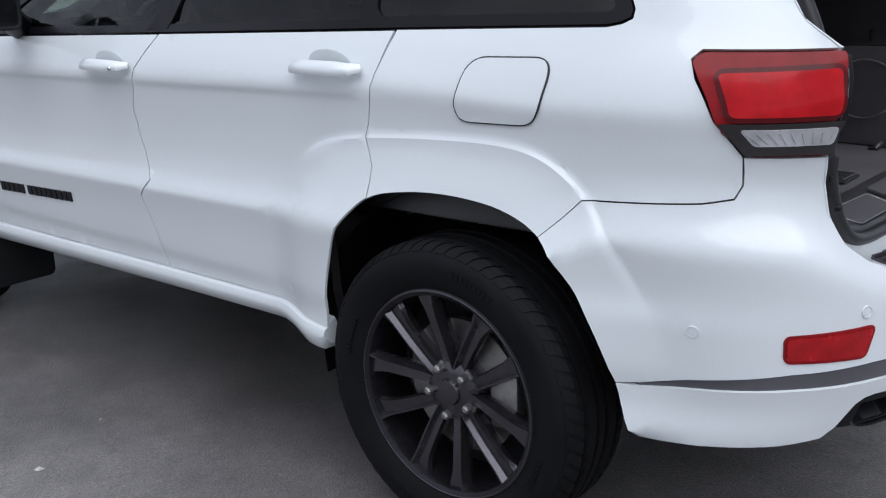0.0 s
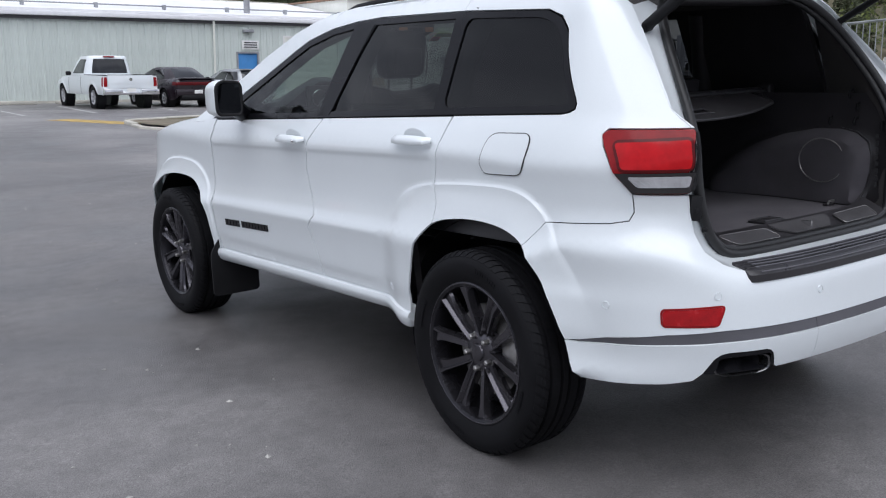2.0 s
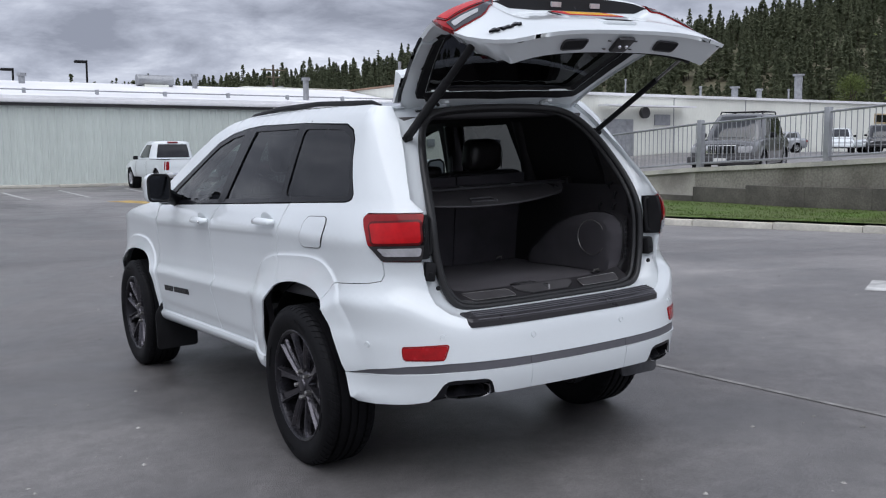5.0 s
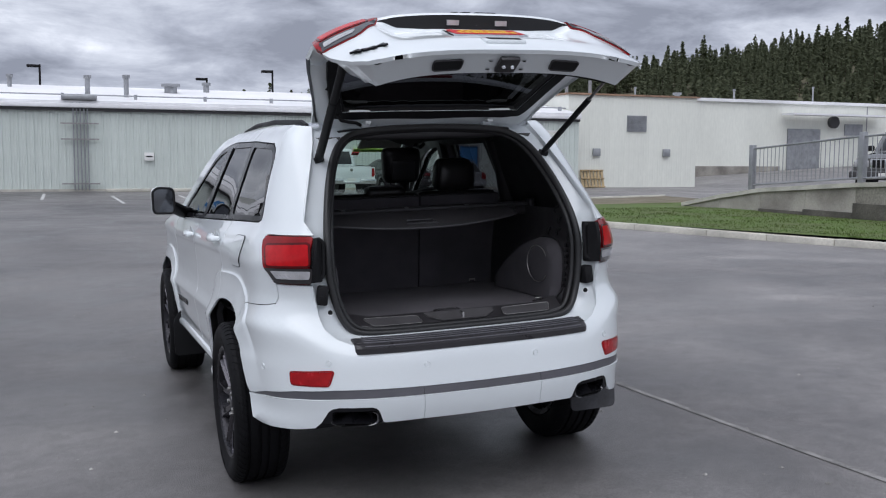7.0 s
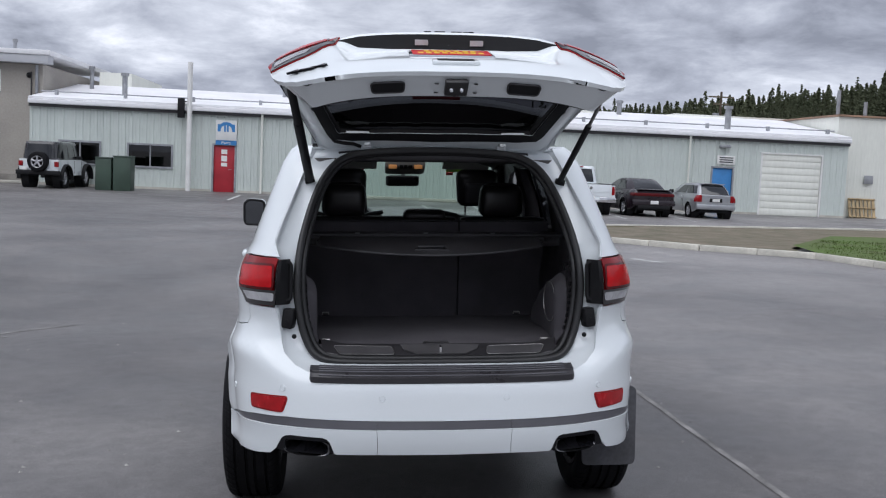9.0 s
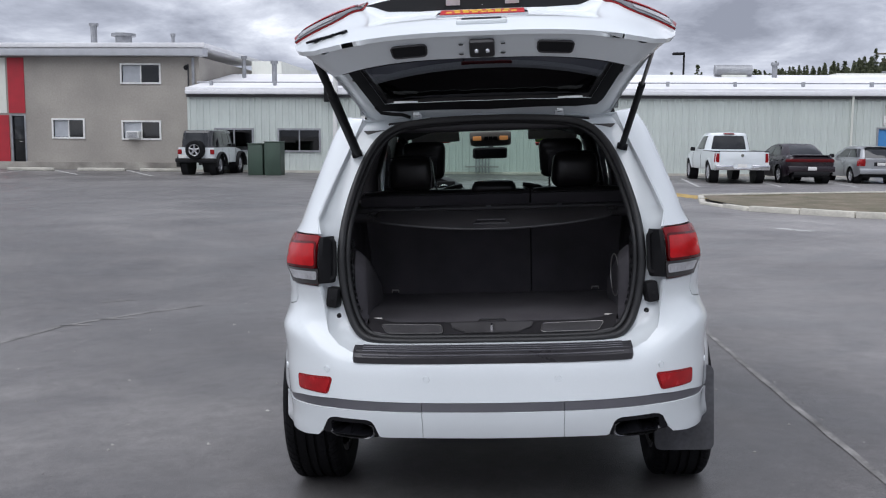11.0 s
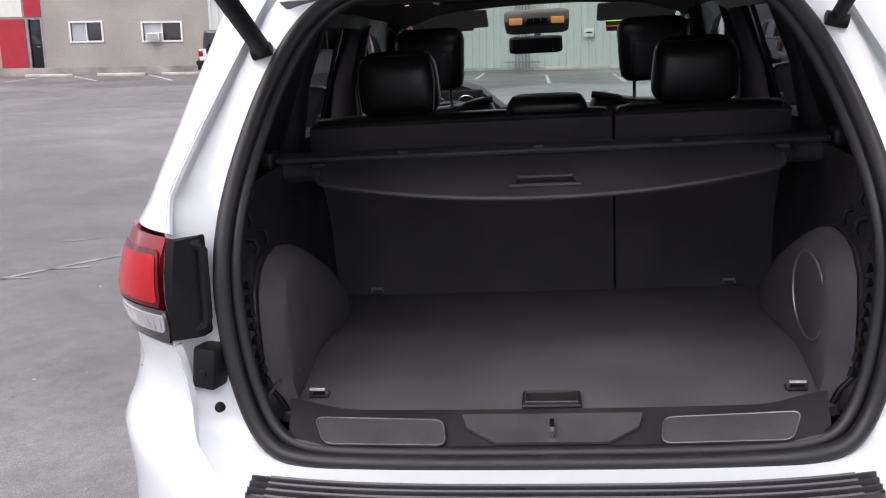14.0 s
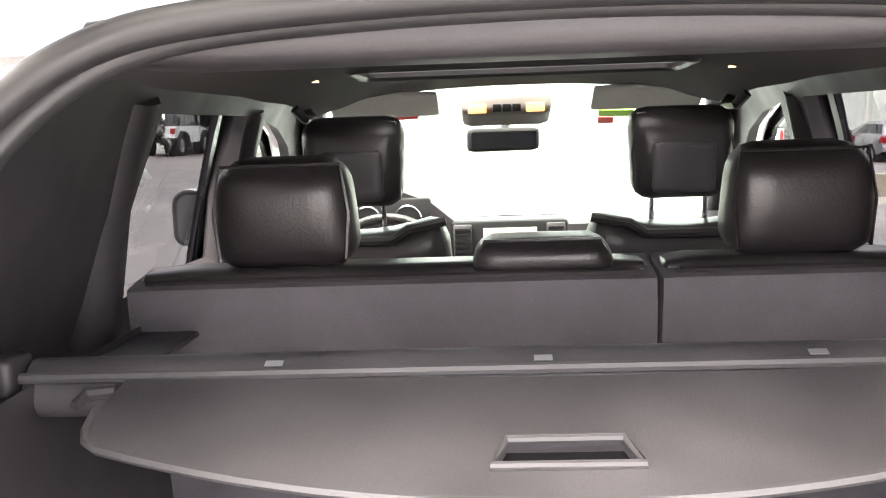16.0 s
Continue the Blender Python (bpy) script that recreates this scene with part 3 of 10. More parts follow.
# ---- buildings ----
def rects_without(x0, x1, z0, z1, holes, xcuts=()):
    """The rectangle cut into pieces that leave the holes free."""
    xs = sorted({x0, x1, *[min(max(v, x0), x1) for h in holes for v in h[:2]], *[c for c in xcuts if x0 < c < x1]})
    out = []
    for a, b in zip(xs, xs[1:]):
        if b - a < 1e-4:
            continue
        spans = [(z0, z1)]
        for hx0, hx1, hz0, hz1 in holes:
            if hx0 < (a + b) / 2 < hx1:
                spans = [s for lo, hi in spans for s in ((lo, min(hi, hz0)), (max(lo, hz1), hi)) if s[1] - s[0] > 0.02]
        out += [(a, b, lo, hi) for lo, hi in spans]
    return out


def siding_wall(root, x0, x1, y, z0, z1, holes, material, pitch=0.9, rib=0.035):
    wall = part("wall", boxes(*[((a, y + 0.03, lo), (b, y + 0.25, hi)) for a, b, lo, hi in rects_without(x0, x1, z0, z1, holes)]), material, root, smooth=False)
    cuts = list(np.arange(x0 + pitch, x1, pitch))
    cache = {}
    for a, b, lo, hi in rects_without(x0, x1, z0, z1, holes, cuts):
        key = (round(b - a, 3), round(hi - lo, 3))
        if key not in cache:
            w, h = b - a, hi - lo
            bm = bmesh.new()
            prof = [(0.004, 0.0)]
            k = 0
            while k * 0.3 + 0.2 < w:
                c = k * 0.3 + 0.06
                prof += [(c, 0), (c + 0.02, -rib), (c + 0.07, -rib), (c + 0.09, 0), (c + 0.16, 0), (c + 0.17, -rib * 0.23), (c + 0.19, -rib * 0.23), (c + 0.20, 0)]
                k += 1
            prof = [p for p in prof if p[0] < w - 0.01] + [(w - 0.004, 0)]
            lower = [bm.verts.new((px, py, 0)) for px, py in prof]
            upper = [bm.verts.new((px, py, h)) for px, py in prof]
            for i in range(len(prof) - 1):
                bm.faces.new((lower[i], lower[i + 1], upper[i + 1], upper[i]))
            cache[key] = link("siding_panel", bm, material, wall)
            ob = cache[key]
        else:
            ob = new("siding_panel", cache[key].data)
            ob.parent = wall
        ob.location = (a, y + 0.026, lo)
    return wall


BLIND = surf("pale_window_blind", (0.42, 0.44, 0.47), 0.5, var=0.06, scale=3)


def window_in_wall(root, x0, x1, z0, z1, y, frame_mat, panes=2, deep=0.08, sill=True):
    w = part("window",
             boxes(((x0 - 0.08, y - 0.05, z0 - 0.08), (x0, y + 0.12, z1 + 0.08)), ((x1, y - 0.05, z0 - 0.08), (x1 + 0.08, y + 0.12, z1 + 0.08)),
                   ((x0, y - 0.05, z0 - 0.08), (x1, y + 0.12, z0)), ((x0, y - 0.05, z1), (x1, y + 0.12, z1 + 0.08))), frame_mat, root, smooth=False)
    for i in range(panes):
        a, b = x0 + (x1 - x0) * i / panes, x0 + (x1 - x0) * (i + 1) / panes
        part("pane", boxes(((a + 0.02, y + 0.06, z0), (b - 0.02, y + 0.075, z1))), WINDOW_DARK, w, smooth=False)
        if i == 0 and frame_mat is WHITE_PAINT:
            part("blind", boxes(((a + 0.02, y + 0.045, z0 + 0.01), (b - 0.02, y + 0.057, z1 - 0.01))), BLIND, w, "pale closed blind", smooth=False)
        if i:
            part("mullion", boxes(((a - 0.025, y + 0.0, z0), (a + 0.025, y + 0.10, z1))), frame_mat, w, smooth=False)
    # a flat dark sheet stands in for the unlit room
    part("room_shade_sheet", boxes(((x0, y + 0.24, z0), (x1, y + 0.26, z1))), TRIM_DARK, w, "dark sheet for the unlit room behind the glass", smooth=False)
    return w


def door_in_wall(root, name, x0, x1, z0, z1, y, material, label, ribs=0):
    d = part(name, boxes(((x0 + 0.03, y + 0.06, z0), (x1 - 0.03, y + 0.12, z1 - 0.03)), bevel=0.005), material, root, label)
    part("frame", boxes(((x0 - 0.05, y - 0.02, z0), (x0 + 0.025, y + 0.16, z1 + 0.05)), ((x1 - 0.025, y - 0.02, z0), (x1 + 0.05, y + 0.16, z1 + 0.05)), ((x0 + 0.025, y - 0.02, z1 - 0.025), (x1 - 0.025, y + 0.16, z1 + 0.05))), WHITE_PAINT if ribs else GALV, d, smooth=False)
    if ribs:
        for i in range(ribs):
            a, b = z0 + (z1 - z0) * i / ribs, z0 + (z1 - z0) * (i + 1) / ribs
            part("slat", boxes(((x0 + 0.04, y + 0.03, a + 0.008), (x1 - 0.04, y + 0.059, b - 0.008)), bevel=0.008), material, d)
    else:
        part("handle", tube(bmesh.new(), [(x1 - 0.16, y + 0.06, z0 + 1.0), (x1 - 0.16, y - 0.02, z0 + 1.0), (x1 - 0.28, y - 0.02, z0 + 1.0)], 0.012, 6), STEEL, d)
    return d


Y = 39.0
green_hall = thing("service_building", "long low building with pale green ribbed metal siding and white roof", "building")
HOLES = [(-13.0, -11.35, 0.95, 1.85), (-10.1, -8.3, 0.95, 1.85), (-6.5, -5.55, LEVEL, 2.02), (16.1, 17.1, LEVEL, 2.05), (18.45, 21.35, LEVEL, 2.8)]
siding_wall(green_hall, -14.3, 22.6, Y, LEVEL, 3.42, HOLES, SIDING)
for x0, x1, z0, z1 in HOLES[:2]:
    window_in_wall(green_hall, x0, x1, z0, z1, Y, GALV)
red_door = door_in_wall(green_hall, "door", -6.5, -5.55, LEVEL, 2.02, Y, RED_PAINT, "bright red metal door with white notices")
for i, (a, b) in enumerate(((1.62, 1.82), (1.3, 1.55), (1.08, 1.24))):
    part("notice", boxes(((-6.15, Y + 0.04, a), (-5.9, Y + 0.058, b))), WHITE_PAINT, red_door, "white paper notice", smooth=False)
door_in_wall(green_hall, "door", 16.1, 17.1, LEVEL, 2.05, Y, BLUE_PAINT, "bright blue metal door")
door_in_wall(green_hall, "roller_door", 18.45, 21.35, LEVEL, 2.8, Y, SIDING_WHITE, "closed pale sectional roller door", ribs=9)
# solid dark strip that stands in for the shade under the eave
part("eave_shade_strip", boxes(((-14.3, Y - 0.12, 3.30), (22.6, Y - 0.001, 3.42))), PLASTIC_GREY, green_hall, smooth=False)
part("gutter", boxes(((-14.3, Y - 0.28, 3.43), (22.6, Y + 0.1, 3.62)), bevel=0.03), ROOF_WHITE, green_hall)
bm = bmesh.new()
prof = [(Y - 0.2, 3.63), (Y - 0.2, 3.72), (46.5, 4.80), (55, 3.6), (55, 3.45), (46.5, 4.62)]
prism(bm, prof, 36.9, Matrix(((0, 0, 1, -14.3), (1, 0, 0, 0), (0, 1, 0, 0), (0, 0, 0, 1))))
part("roof", bm, ROOF_WHITE, green_hall, smooth=False)
part("end_wall", boxes(((-14.3, Y + 0.26, LEVEL), (-14.05, 54.9, 3.43)), ((22.35, Y + 0.26, LEVEL), (22.6, 54.9, 3.43)), ((-14.0, 54.6, LEVEL), (22.3, 54.9, 3.43))), SIDING, green_hall, smooth=False)
rail = part("snow_rail", tube(bmesh.new(), [(-14.1, Y + 0.9, 4.02), (22.3, Y + 0.9, 4.02)], 0.03, 6), GALV, green_hall)
for i in range(13):
    x = -13.5 + 2.95 * i
    part("bracket", boxes(((x, Y + 0.8, 3.8), (x + 0.12, Y + 1.0, 4.08))), GALV, rail, smooth=False)
for x in (14.95, -4.4):
    part("downpipe", tube(bmesh.new(), [(x, Y - 0.15, 3.45), (x, Y - 0.12, 3.2), (x, Y - 0.08, LEVEL)], 0.05, 8), SIDING_WHITE, green_hall)
part("base_trim", boxes(*[((a, Y - 0.03, LEVEL), (b, Y + 0.02, LEVEL + 0.1)) for a, b in ((-14.3, -6.6), (-5.4, 16.0), (17.2, 18.38), (21.42, 22.6))]), KERB, green_hall, smooth=False)

# pipes and cable ladder up the front
riser = thing("cable_riser", "bundle of grey conduits with cross bars on the siding", "conduit")
for i in range(5):
    part("conduit", tube(bmesh.new(), [(-1.25 + 0.14 * i, Y - 0.12, LEVEL + 0.05), (-1.25 + 0.14 * i, Y - 0.12, 3.5), (-1.25 + 0.14 * i, Y + 0.5, 4.0)], 0.03, 6), GALV, riser)
for z in (0.25, 2.1, 2.75):
    part("crossbar", boxes(((-1.75, Y - 0.2, z), (-0.25, Y - 0.15, z + 0.06))), STEEL, riser, smooth=False)
part("hood", boxes(((-1.7, Y - 0.35, 3.75), (-0.3, Y + 0.9, 3.95)), bevel=0.05), GALV, riser)
mast = thing("mast", "tall white steel mast beside the red door", "pole")
part("pole", tube(bmesh.new(), [(-7.5, Y - 0.35, LEVEL), (-7.5, Y - 0.35, 5.5)], 0.11, 10), WHITE_PAINT, mast)
part("lamp", boxes(((-8.0, Y - 0.45, 3.1), (-7.72, Y - 0.2, 3.95)), bevel=0.03), PLASTIC, mast)
part("arm", tube(bmesh.new(), [(-7.86, Y - 0.33, 3.8), (-7.5, Y - 0.35, 3.8)], 0.03, 6), PLASTIC, mast)
sign = thing("parts_sign", "square white sign with a blue emblem above the red door", "sign")
part("board", boxes(((-6.4, Y - 0.06, 2.22), (-5.5, Y - 0.0, 3.1)), bevel=0.01), WHITE_PAINT, sign)
bm = bmesh.new()
for a, b in ((-6.32, -6.2), (-6.05, -5.97), (-5.93, -5.85), (-5.7, -5.58)):
    box(bm, (a, Y - 0.075, 2.6), (b, Y - 0.062, 2.92))
prism(bm, [(0.38 * math.cos(t), 0.38 * math.sin(t)) for t in [i * math.pi / 14 for i in range(15)]] + [(0.25 * math.cos(t), 0.25 * math.sin(t)) for t in [math.pi - i * math.pi / 14 for i in range(15)]], 0.012,
      Matrix(((1, 0, 0, -5.95), (0, 0, 1, Y - 0.076), (0, 1, 0, 2.64), (0, 0, 0, 1))))
part("emblem", bm, BLUE_PAINT, sign, "blue curved emblem", smooth=False)
part("band", boxes(((-6.4, Y - 0.075, 2.02), (-5.5, Y - 0.01, 2.215))), BLUE_PAINT, sign, smooth=False)
lettering("letters", "Parts", 0.2, Matrix.Translation((-5.95, Y - 0.078, 2.115)) @ pose(0, 0, 0, 90, 0, 0), WHITE_PAINT, sign)
for x, z in ((16.6, 2.95),):
    wl_ = thing("wall_lamp", "small grey wall lamp over the blue door", "lamp")
    part("body", boxes(((x - 0.25, Y - 0.25, z), (x + 0.25, Y, z + 0.14)), bevel=0.03), GALV, wl_)
    nb = thing("notice_board", "white notice board above the blue door", "sign")
    part("board", boxes(((16.3, Y - 0.05, 2.2), (17.15, Y - 0.005, 2.6)), bevel=0.005), WHITE_PAINT, nb)
    part("bars", boxes(*[((16.4, Y - 0.06, 2.28 + 0.1 * i), (17.05, Y - 0.052, 2.33 + 0.1 * i)) for i in range(3)]), PLASTIC_GREY, nb, smooth=False)
box_m = thing("meter_box", "small white meter box on the siding", "box")
part("case", boxes(((1.55, Y - 0.15, 1.25), (1.95, Y - 0.02, 1.6)), bevel=0.02), WHITE_PAINT, box_m)
part("slot", boxes(((1.62, Y - 0.158, 1.40), (1.88, Y - 0.151, 1.46))), PLASTIC, box_m, smooth=False)


def roof_vent(x, y, z, h, r, cap=True, label="galvanised vent pipe on the roof"):
    v = thing("roof_vent", label, "vent", "vents on the roofs")
    part("pipe", tube(bmesh.new(), [(x, y, z), (x, y, z + h)], r, 10), GALV, v)
    if cap:
        part("cap", tube(bmesh.new(), [(x, y, z + h - 0.02), (x, y, z + h + 0.12)], r * 1.5, 10), GALV, v)


def hall_roof(y):
    return 3.72 + (min(y, 46.5) - 38.8) * (1.08 / 7.7) - 0.05


for x, y, h, r in ((-11.0, 42.0, 0.9, 0.12), (1.0, 41.0, 0.9, 0.11), (-0.6, 41.5, 0.8, 0.11), (13.2, 45.0, 0.65, 0.13), (17.0, 39.8, 1.0, 0.14), (3.2, 44, 0.35, 0.3), (-13.0, 44, 1.0, 0.1), (-3.9, 45, 0.5, 0.1), (5.0, 45, 0.4, 0.15)):
    roof_vent(x, y, hall_roof(y), h, r)
duct = thing("roof_fan", "large grey rooftop ventilation unit", "fan unit")
part("drum", tube(bmesh.new(), [(10.4, 45.5, 4.95), (12.2, 45.5, 4.95)], 0.28, 16), GALV, duct)
part("base", boxes(((10.7, 45.1, 4.4), (11.9, 45.9, 4.72))), SIDING_WHITE, duct, smooth=False)

# grey two-storey block
YG = 41.0
grey_block = thing("office_building", "two-storey grey block building with white window frames and red panels", "building")
GH = [(-18.05, -16.25, 4.06, 4.86), (-21.45, -20.0, 1.48, 2.28), (-18.05, -16.3, 1.44, 2.20), (-23.5, -22.85, LEVEL + 0.3, 2.5)]
for a, b, lo, hi in rects_without(-34, -14.35, LEVEL, 5.25, GH):
    part("wall", boxes(((a, YG, lo), (b, YG + 0.3, hi))), BLOCK_GREY, grey_block, smooth=False)
for x in (-14.65, -34):
    part("side_wall", boxes(((x, YG + 0.31, LEVEL), (x + 0.3, 52, 5.25))), BLOCK_GREY, grey_block, smooth=False)
part("fascia", boxes(((-34.1, YG - 0.5, 5.26), (-14.0, YG + 0.3, 5.62)), bevel=0.02), surf("grey_fascia", (0.50, 0.51, 0.54), 0.6, var=0.05), grey_block)
part("corner_pipe", tube(bmesh.new(), [(-14.6, YG - 0.1, 5.2), (-14.6, YG - 0.1, LEVEL)], 0.07, 8), GALV, grey_block)
part("conduit", tube(bmesh.new(), [(-14.85, YG - 0.05, 4.9), (-14.85, YG - 0.05, 3.2), (-14.75, YG - 0.05, 3.0), (-14.75, YG - 0.05, LEVEL)], 0.035, 6), PLASTIC_GREY, grey_block)
part("camera_dome", lathe(bmesh.new(), [(0.01, 0.14), (0.09, 0.1), (0.13, 0.0)], 14, Matrix.Translation((-14.95, YG - 0.02, 4.75)) @ pose(0, 0, 0, 0, 0, -90)), PLASTIC, grey_block)
part("roof", boxes(((-34.1, YG - 0.55, 5.63), (-13.9, 52.2, 5.85)), bevel=0.02), ROOF_WHITE, grey_block)
part("plinth", boxes(((-34, YG - 0.08, LEVEL), (-14.35, YG - 0.001, LEVEL + 0.35))), CONCRETE, grey_block, smooth=False)
for x0, x1, z0, z1 in GH[:3]:
    window_in_wall(grey_block, x0, x1, z0, z1, YG, WHITE_PAINT)
part("red_panel", boxes(((-23.6, YG - 0.04, 2.6), (-22.8, YG - 0.001, 5.2))), RED_PAINT, grey_block, smooth=False)
part("red_panel", boxes(((-24.9, YG - 0.04, LEVEL + 0.36), (-23.62, YG - 0.001, 2.5))), RED_PAINT, grey_block, smooth=False)
part("cream_panel", boxes(((-25.2, YG - 0.03, 2.6), (-23.7, YG - 0.001, 5.2))), SIDING_WHITE, grey_block, smooth=False)
door_in_wall(grey_block, "door", -23.5, -22.85, LEVEL + 0.3, 2.5, YG, WINDOW_DARK, "dark glazed entrance door")
ac = thing("window_air_conditioner", "small white air conditioner in the window", "air conditioner")
part("case", boxes(((-17.8, YG - 0.35, 1.42), (-17.2, YG + 0.05, 1.78)), bevel=0.02), WHITE_PAINT, ac)
part("grille", boxes(*[((-17.75, YG - 0.362, 1.46 + 0.04 * i), (-17.25, YG - 0.352, 1.48 + 0.04 * i)) for i in range(7)]), GALV, ac, smooth=False)
rear_block = thing("upper_block", "pale grey upper block behind the offices", "building")
part("wall", boxes(((-13.4, 47, 3.9), (-11.8, 55, 5.5))), SIDING_WHITE, rear_block, smooth=False)
for x, h, r in ((-20.4, 1.1, 0.16), (-18.9, 0.6, 0.4), (-16.4, 0.6, 0.08)):
    roof_vent(x, 43.5, 5.85, h, r)
for i in range(3):
    x = -21.6 + 3.3 * i - (0.4 if i == 2 else 0)
    st = thing("wheel_stop", "white concrete wheel stop in front of a stall", "wheel stop", "wheel stops")
    part("block", boxes(((x - 1.1, 38.8, LEVEL), (x + 1.1, 38.98, LEVEL + 0.14)), bevel=0.03), KERB, st)
for i in range(4):
    x = 0.9 + 2.6 * i
    st = thing("wheel_stop", "white concrete wheel stop in front of a stall", "wheel stop", "wheel stops")
    part("block", boxes(((x - 0.95, 37.9, LEVEL), (x + 0.95, 38.08, LEVEL + 0.14)), bevel=0.03), KERB, st)

# transformer boxes
for x, w, h in ((-10.35, 0.62, 1.28), (-9.62, 0.68, 1.36)):
    tb = thing("utility_cabinet", "dark green metal utility cabinet on asphalt", "cabinet", "utility cabinets")
    part("case", boxes(((x - w / 2, 35.6, LEVEL), (x + w / 2, 36.4, LEVEL + h)), bevel=0.02), GREEN_METAL, tb)
    part("lid", boxes(((x - w / 2 - 0.02, 35.58, LEVEL + h + 0.001), (x + w / 2 + 0.02, 36.42, LEVEL + h + 0.05)), bevel=0.015), GREEN_METAL, tb)

# white block to the right, with louvre, boxes and a pallet
YR = 40.3
white_block = thing("white_building", "tall off-white metal building with an orange roof edge", "building")
siding_wall(white_block, 22.7, 30.6, YR, LEVEL, 4.75, [], SIDING_WHITE, 1.2, 0.003)
part("side_wall", boxes(((22.7, YR + 0.26, LEVEL), (22.9, 60, 4.75)), ((30.4, YR + 0.26, LEVEL), (30.6, 60, 4.75))), SIDING_WHITE, white_block, smooth=False)
part("roof", boxes(((22.6, YR - 0.1, 4.76), (30.7, 60, 4.85))), surf("rusty_roof_edge", (0.33, 0.21, 0.14), 0.7, var=0.2), white_block, smooth=False)
lou = part("louvre", boxes(((26.2, YR - 0.012, 2.9), (27.4, YR + 0.02, 3.75))), GALV, white_block, smooth=False)
for i in range(9):
    part("slat", boxes(((26.26, YR - 0.06, 2.92 + 0.092 * i), (27.34, YR + 0.015, 2.965 + 0.092 * i))), GALV, lou, smooth=False)
for x in (24.35, 28.65):
    jb = thing("junction_box", "small grey junction box on the white wall", "box", "junction boxes")
    part("case", boxes(((x - 0.22, YR - 0.12, 1.6), (x + 0.22, YR - 0.01, 2.0)), bevel=0.02), GALV, jb)
pal = thing("pallet", "wooden pallet leaning against the white wall", "pallet", at=Matrix.Translation((24.1, YR - 0.42, LEVEL)) @ pose(0, 0, 0, -16, 0, 0))
for i in range(7):
    part("board", boxes(((-0.7 + 0.2 * i, 0.1, 0), (-0.56 + 0.2 * i, 0.12, 1.0))), WOOD, pal, smooth=False)
for z in (0.05, 0.5, 0.93):
    part("bearer", boxes(((-0.7, 0.0, z), (0.64, 0.098, z + 0.05))), WOOD, pal, smooth=False)
for x, h in ((23.2, 1.2), (24.6, 0.7)):
    roof_vent(x, 41.5, 4.9, h, 0.09, False)

# paler halls further right and behind
hall_b = thing("far_building", "pale metal hall behind the white building", "building")
part("wall", boxes(((31.5, 50, -0.2), (82, 66, 5.3))), SIDING_WHITE, hall_b, smooth=False)
part("roof", boxes(((31.3, 49.8, 5.301), (82.2, 66.2, 5.5))), ROOF_WHITE, hall_b, smooth=False)
part("base_band", boxes(((31.4, 49.9, -0.2), (44.4, 49.99, 1.0))), CONCRETE, hall_b, smooth=False)
part("doorway", boxes(((45.0, 49.88, 0.4), (47.8, 49.99, 3.6))), GALV, hall_b, "recessed grey loading doorway", smooth=False)
part("canopy", boxes(((44.3, 48.6, 4.5), (53, 49.79, 4.62))), ROOF_WHITE, hall_b, smooth=False)
for x in (52, 60, 68):
    part("wall_joint", boxes(((x, 49.96, 1.01), (x + 0.06, 49.995, 5.25))), GALV, hall_b, smooth=False)
part("poster_window", boxes(((77, 49.9, 3.6), (80.6, 49.99, 4.5))), WOOD, hall_b, "brown framed window", smooth=False)
part("pane", boxes(((77.15, 49.87, 3.75), (80.45, 49.899, 4.38))), WINDOW_DARK, hall_b, smooth=False)
part("wall_fan", tube(bmesh.new(), [(48.9, 49.99, 4.1), (48.9, 49.7, 4.1)], 0.42, 14), PLASTIC_GREY, hall_b, "round dark wall fan")
part("notice", boxes(((50.0, 49.9, 3.2), (51.6, 49.98, 4.0))), GALV, hall_b, smooth=False)
hall_d = thing("far_building", "low white hall with parapet behind the service building", "building")
part("wall", boxes(((18.5, 52, 2.0), (31, 64, 5.25))), SIDING_WHITE, hall_d, smooth=False)
for x, y, z, h, r in ((34, 52, 5.2, 0.9, 0.06), (38, 53, 5.2, 0.7, 0.2), (42, 52, 5.2, 1.0, 0.07), (48, 51, 5.5, 1.0, 0.06), (57, 52, 5.5, 0.8, 0.09), (61, 52, 5.5, 0.9, 0.28), (64, 52, 5.5, 0.8, 0.22), (69, 52, 5.5, 2.2, 0.34), (66.5, 51, 5.5, 0.8, 0.08)):
    roof_vent(x, y, z, h, r)


def street_lamp(x, y, top, heads=1):
    s = thing("street_lamp", "dark box-headed lot lamp on a pole", "street lamp", "lot lamps")
    part("pole", tube(bmesh.new(), [(x, y, LEVEL), (x, y, top)], 0.07, 8), PLASTIC, s)
    part("head", boxes(((x - 0.8, y - 0.2, top - 0.2), (x - 0.05, y + 0.2, top - 0.02)), bevel=0.05), PLASTIC, s)


for x, y, top in ((12.5, 66, 7.6), (-3.0, 66, 7.4), (8.4, 70, 7.2)):
    street_lamp(x, y, top)
up = thing("utility_pole", "wooden utility pole with crossarm and transformers", "utility pole")
part("pole", tube(bmesh.new(), [(33.5, 84, LEVEL), (33.5, 84, 9.5)], [0.17, 0.11], 8), surf("pole_wood", (0.10, 0.075, 0.055), 0.9, var=0.2), up)
part("crossarm", boxes(((32.3, 83.9, 8.95), (34.7, 84.1, 9.08))), SOIL, up, smooth=False)
part("crossarm", boxes(((32.8, 83.9, 8.3), (34.2, 84.1, 8.42))), SOIL, up, smooth=False)
for x in (33.0, 34.1):
    part("transformer", tube(bmesh.new(), [(x, 83.8, 6.6), (x, 83.8, 7.5)], 0.3, 10), GALV, up)

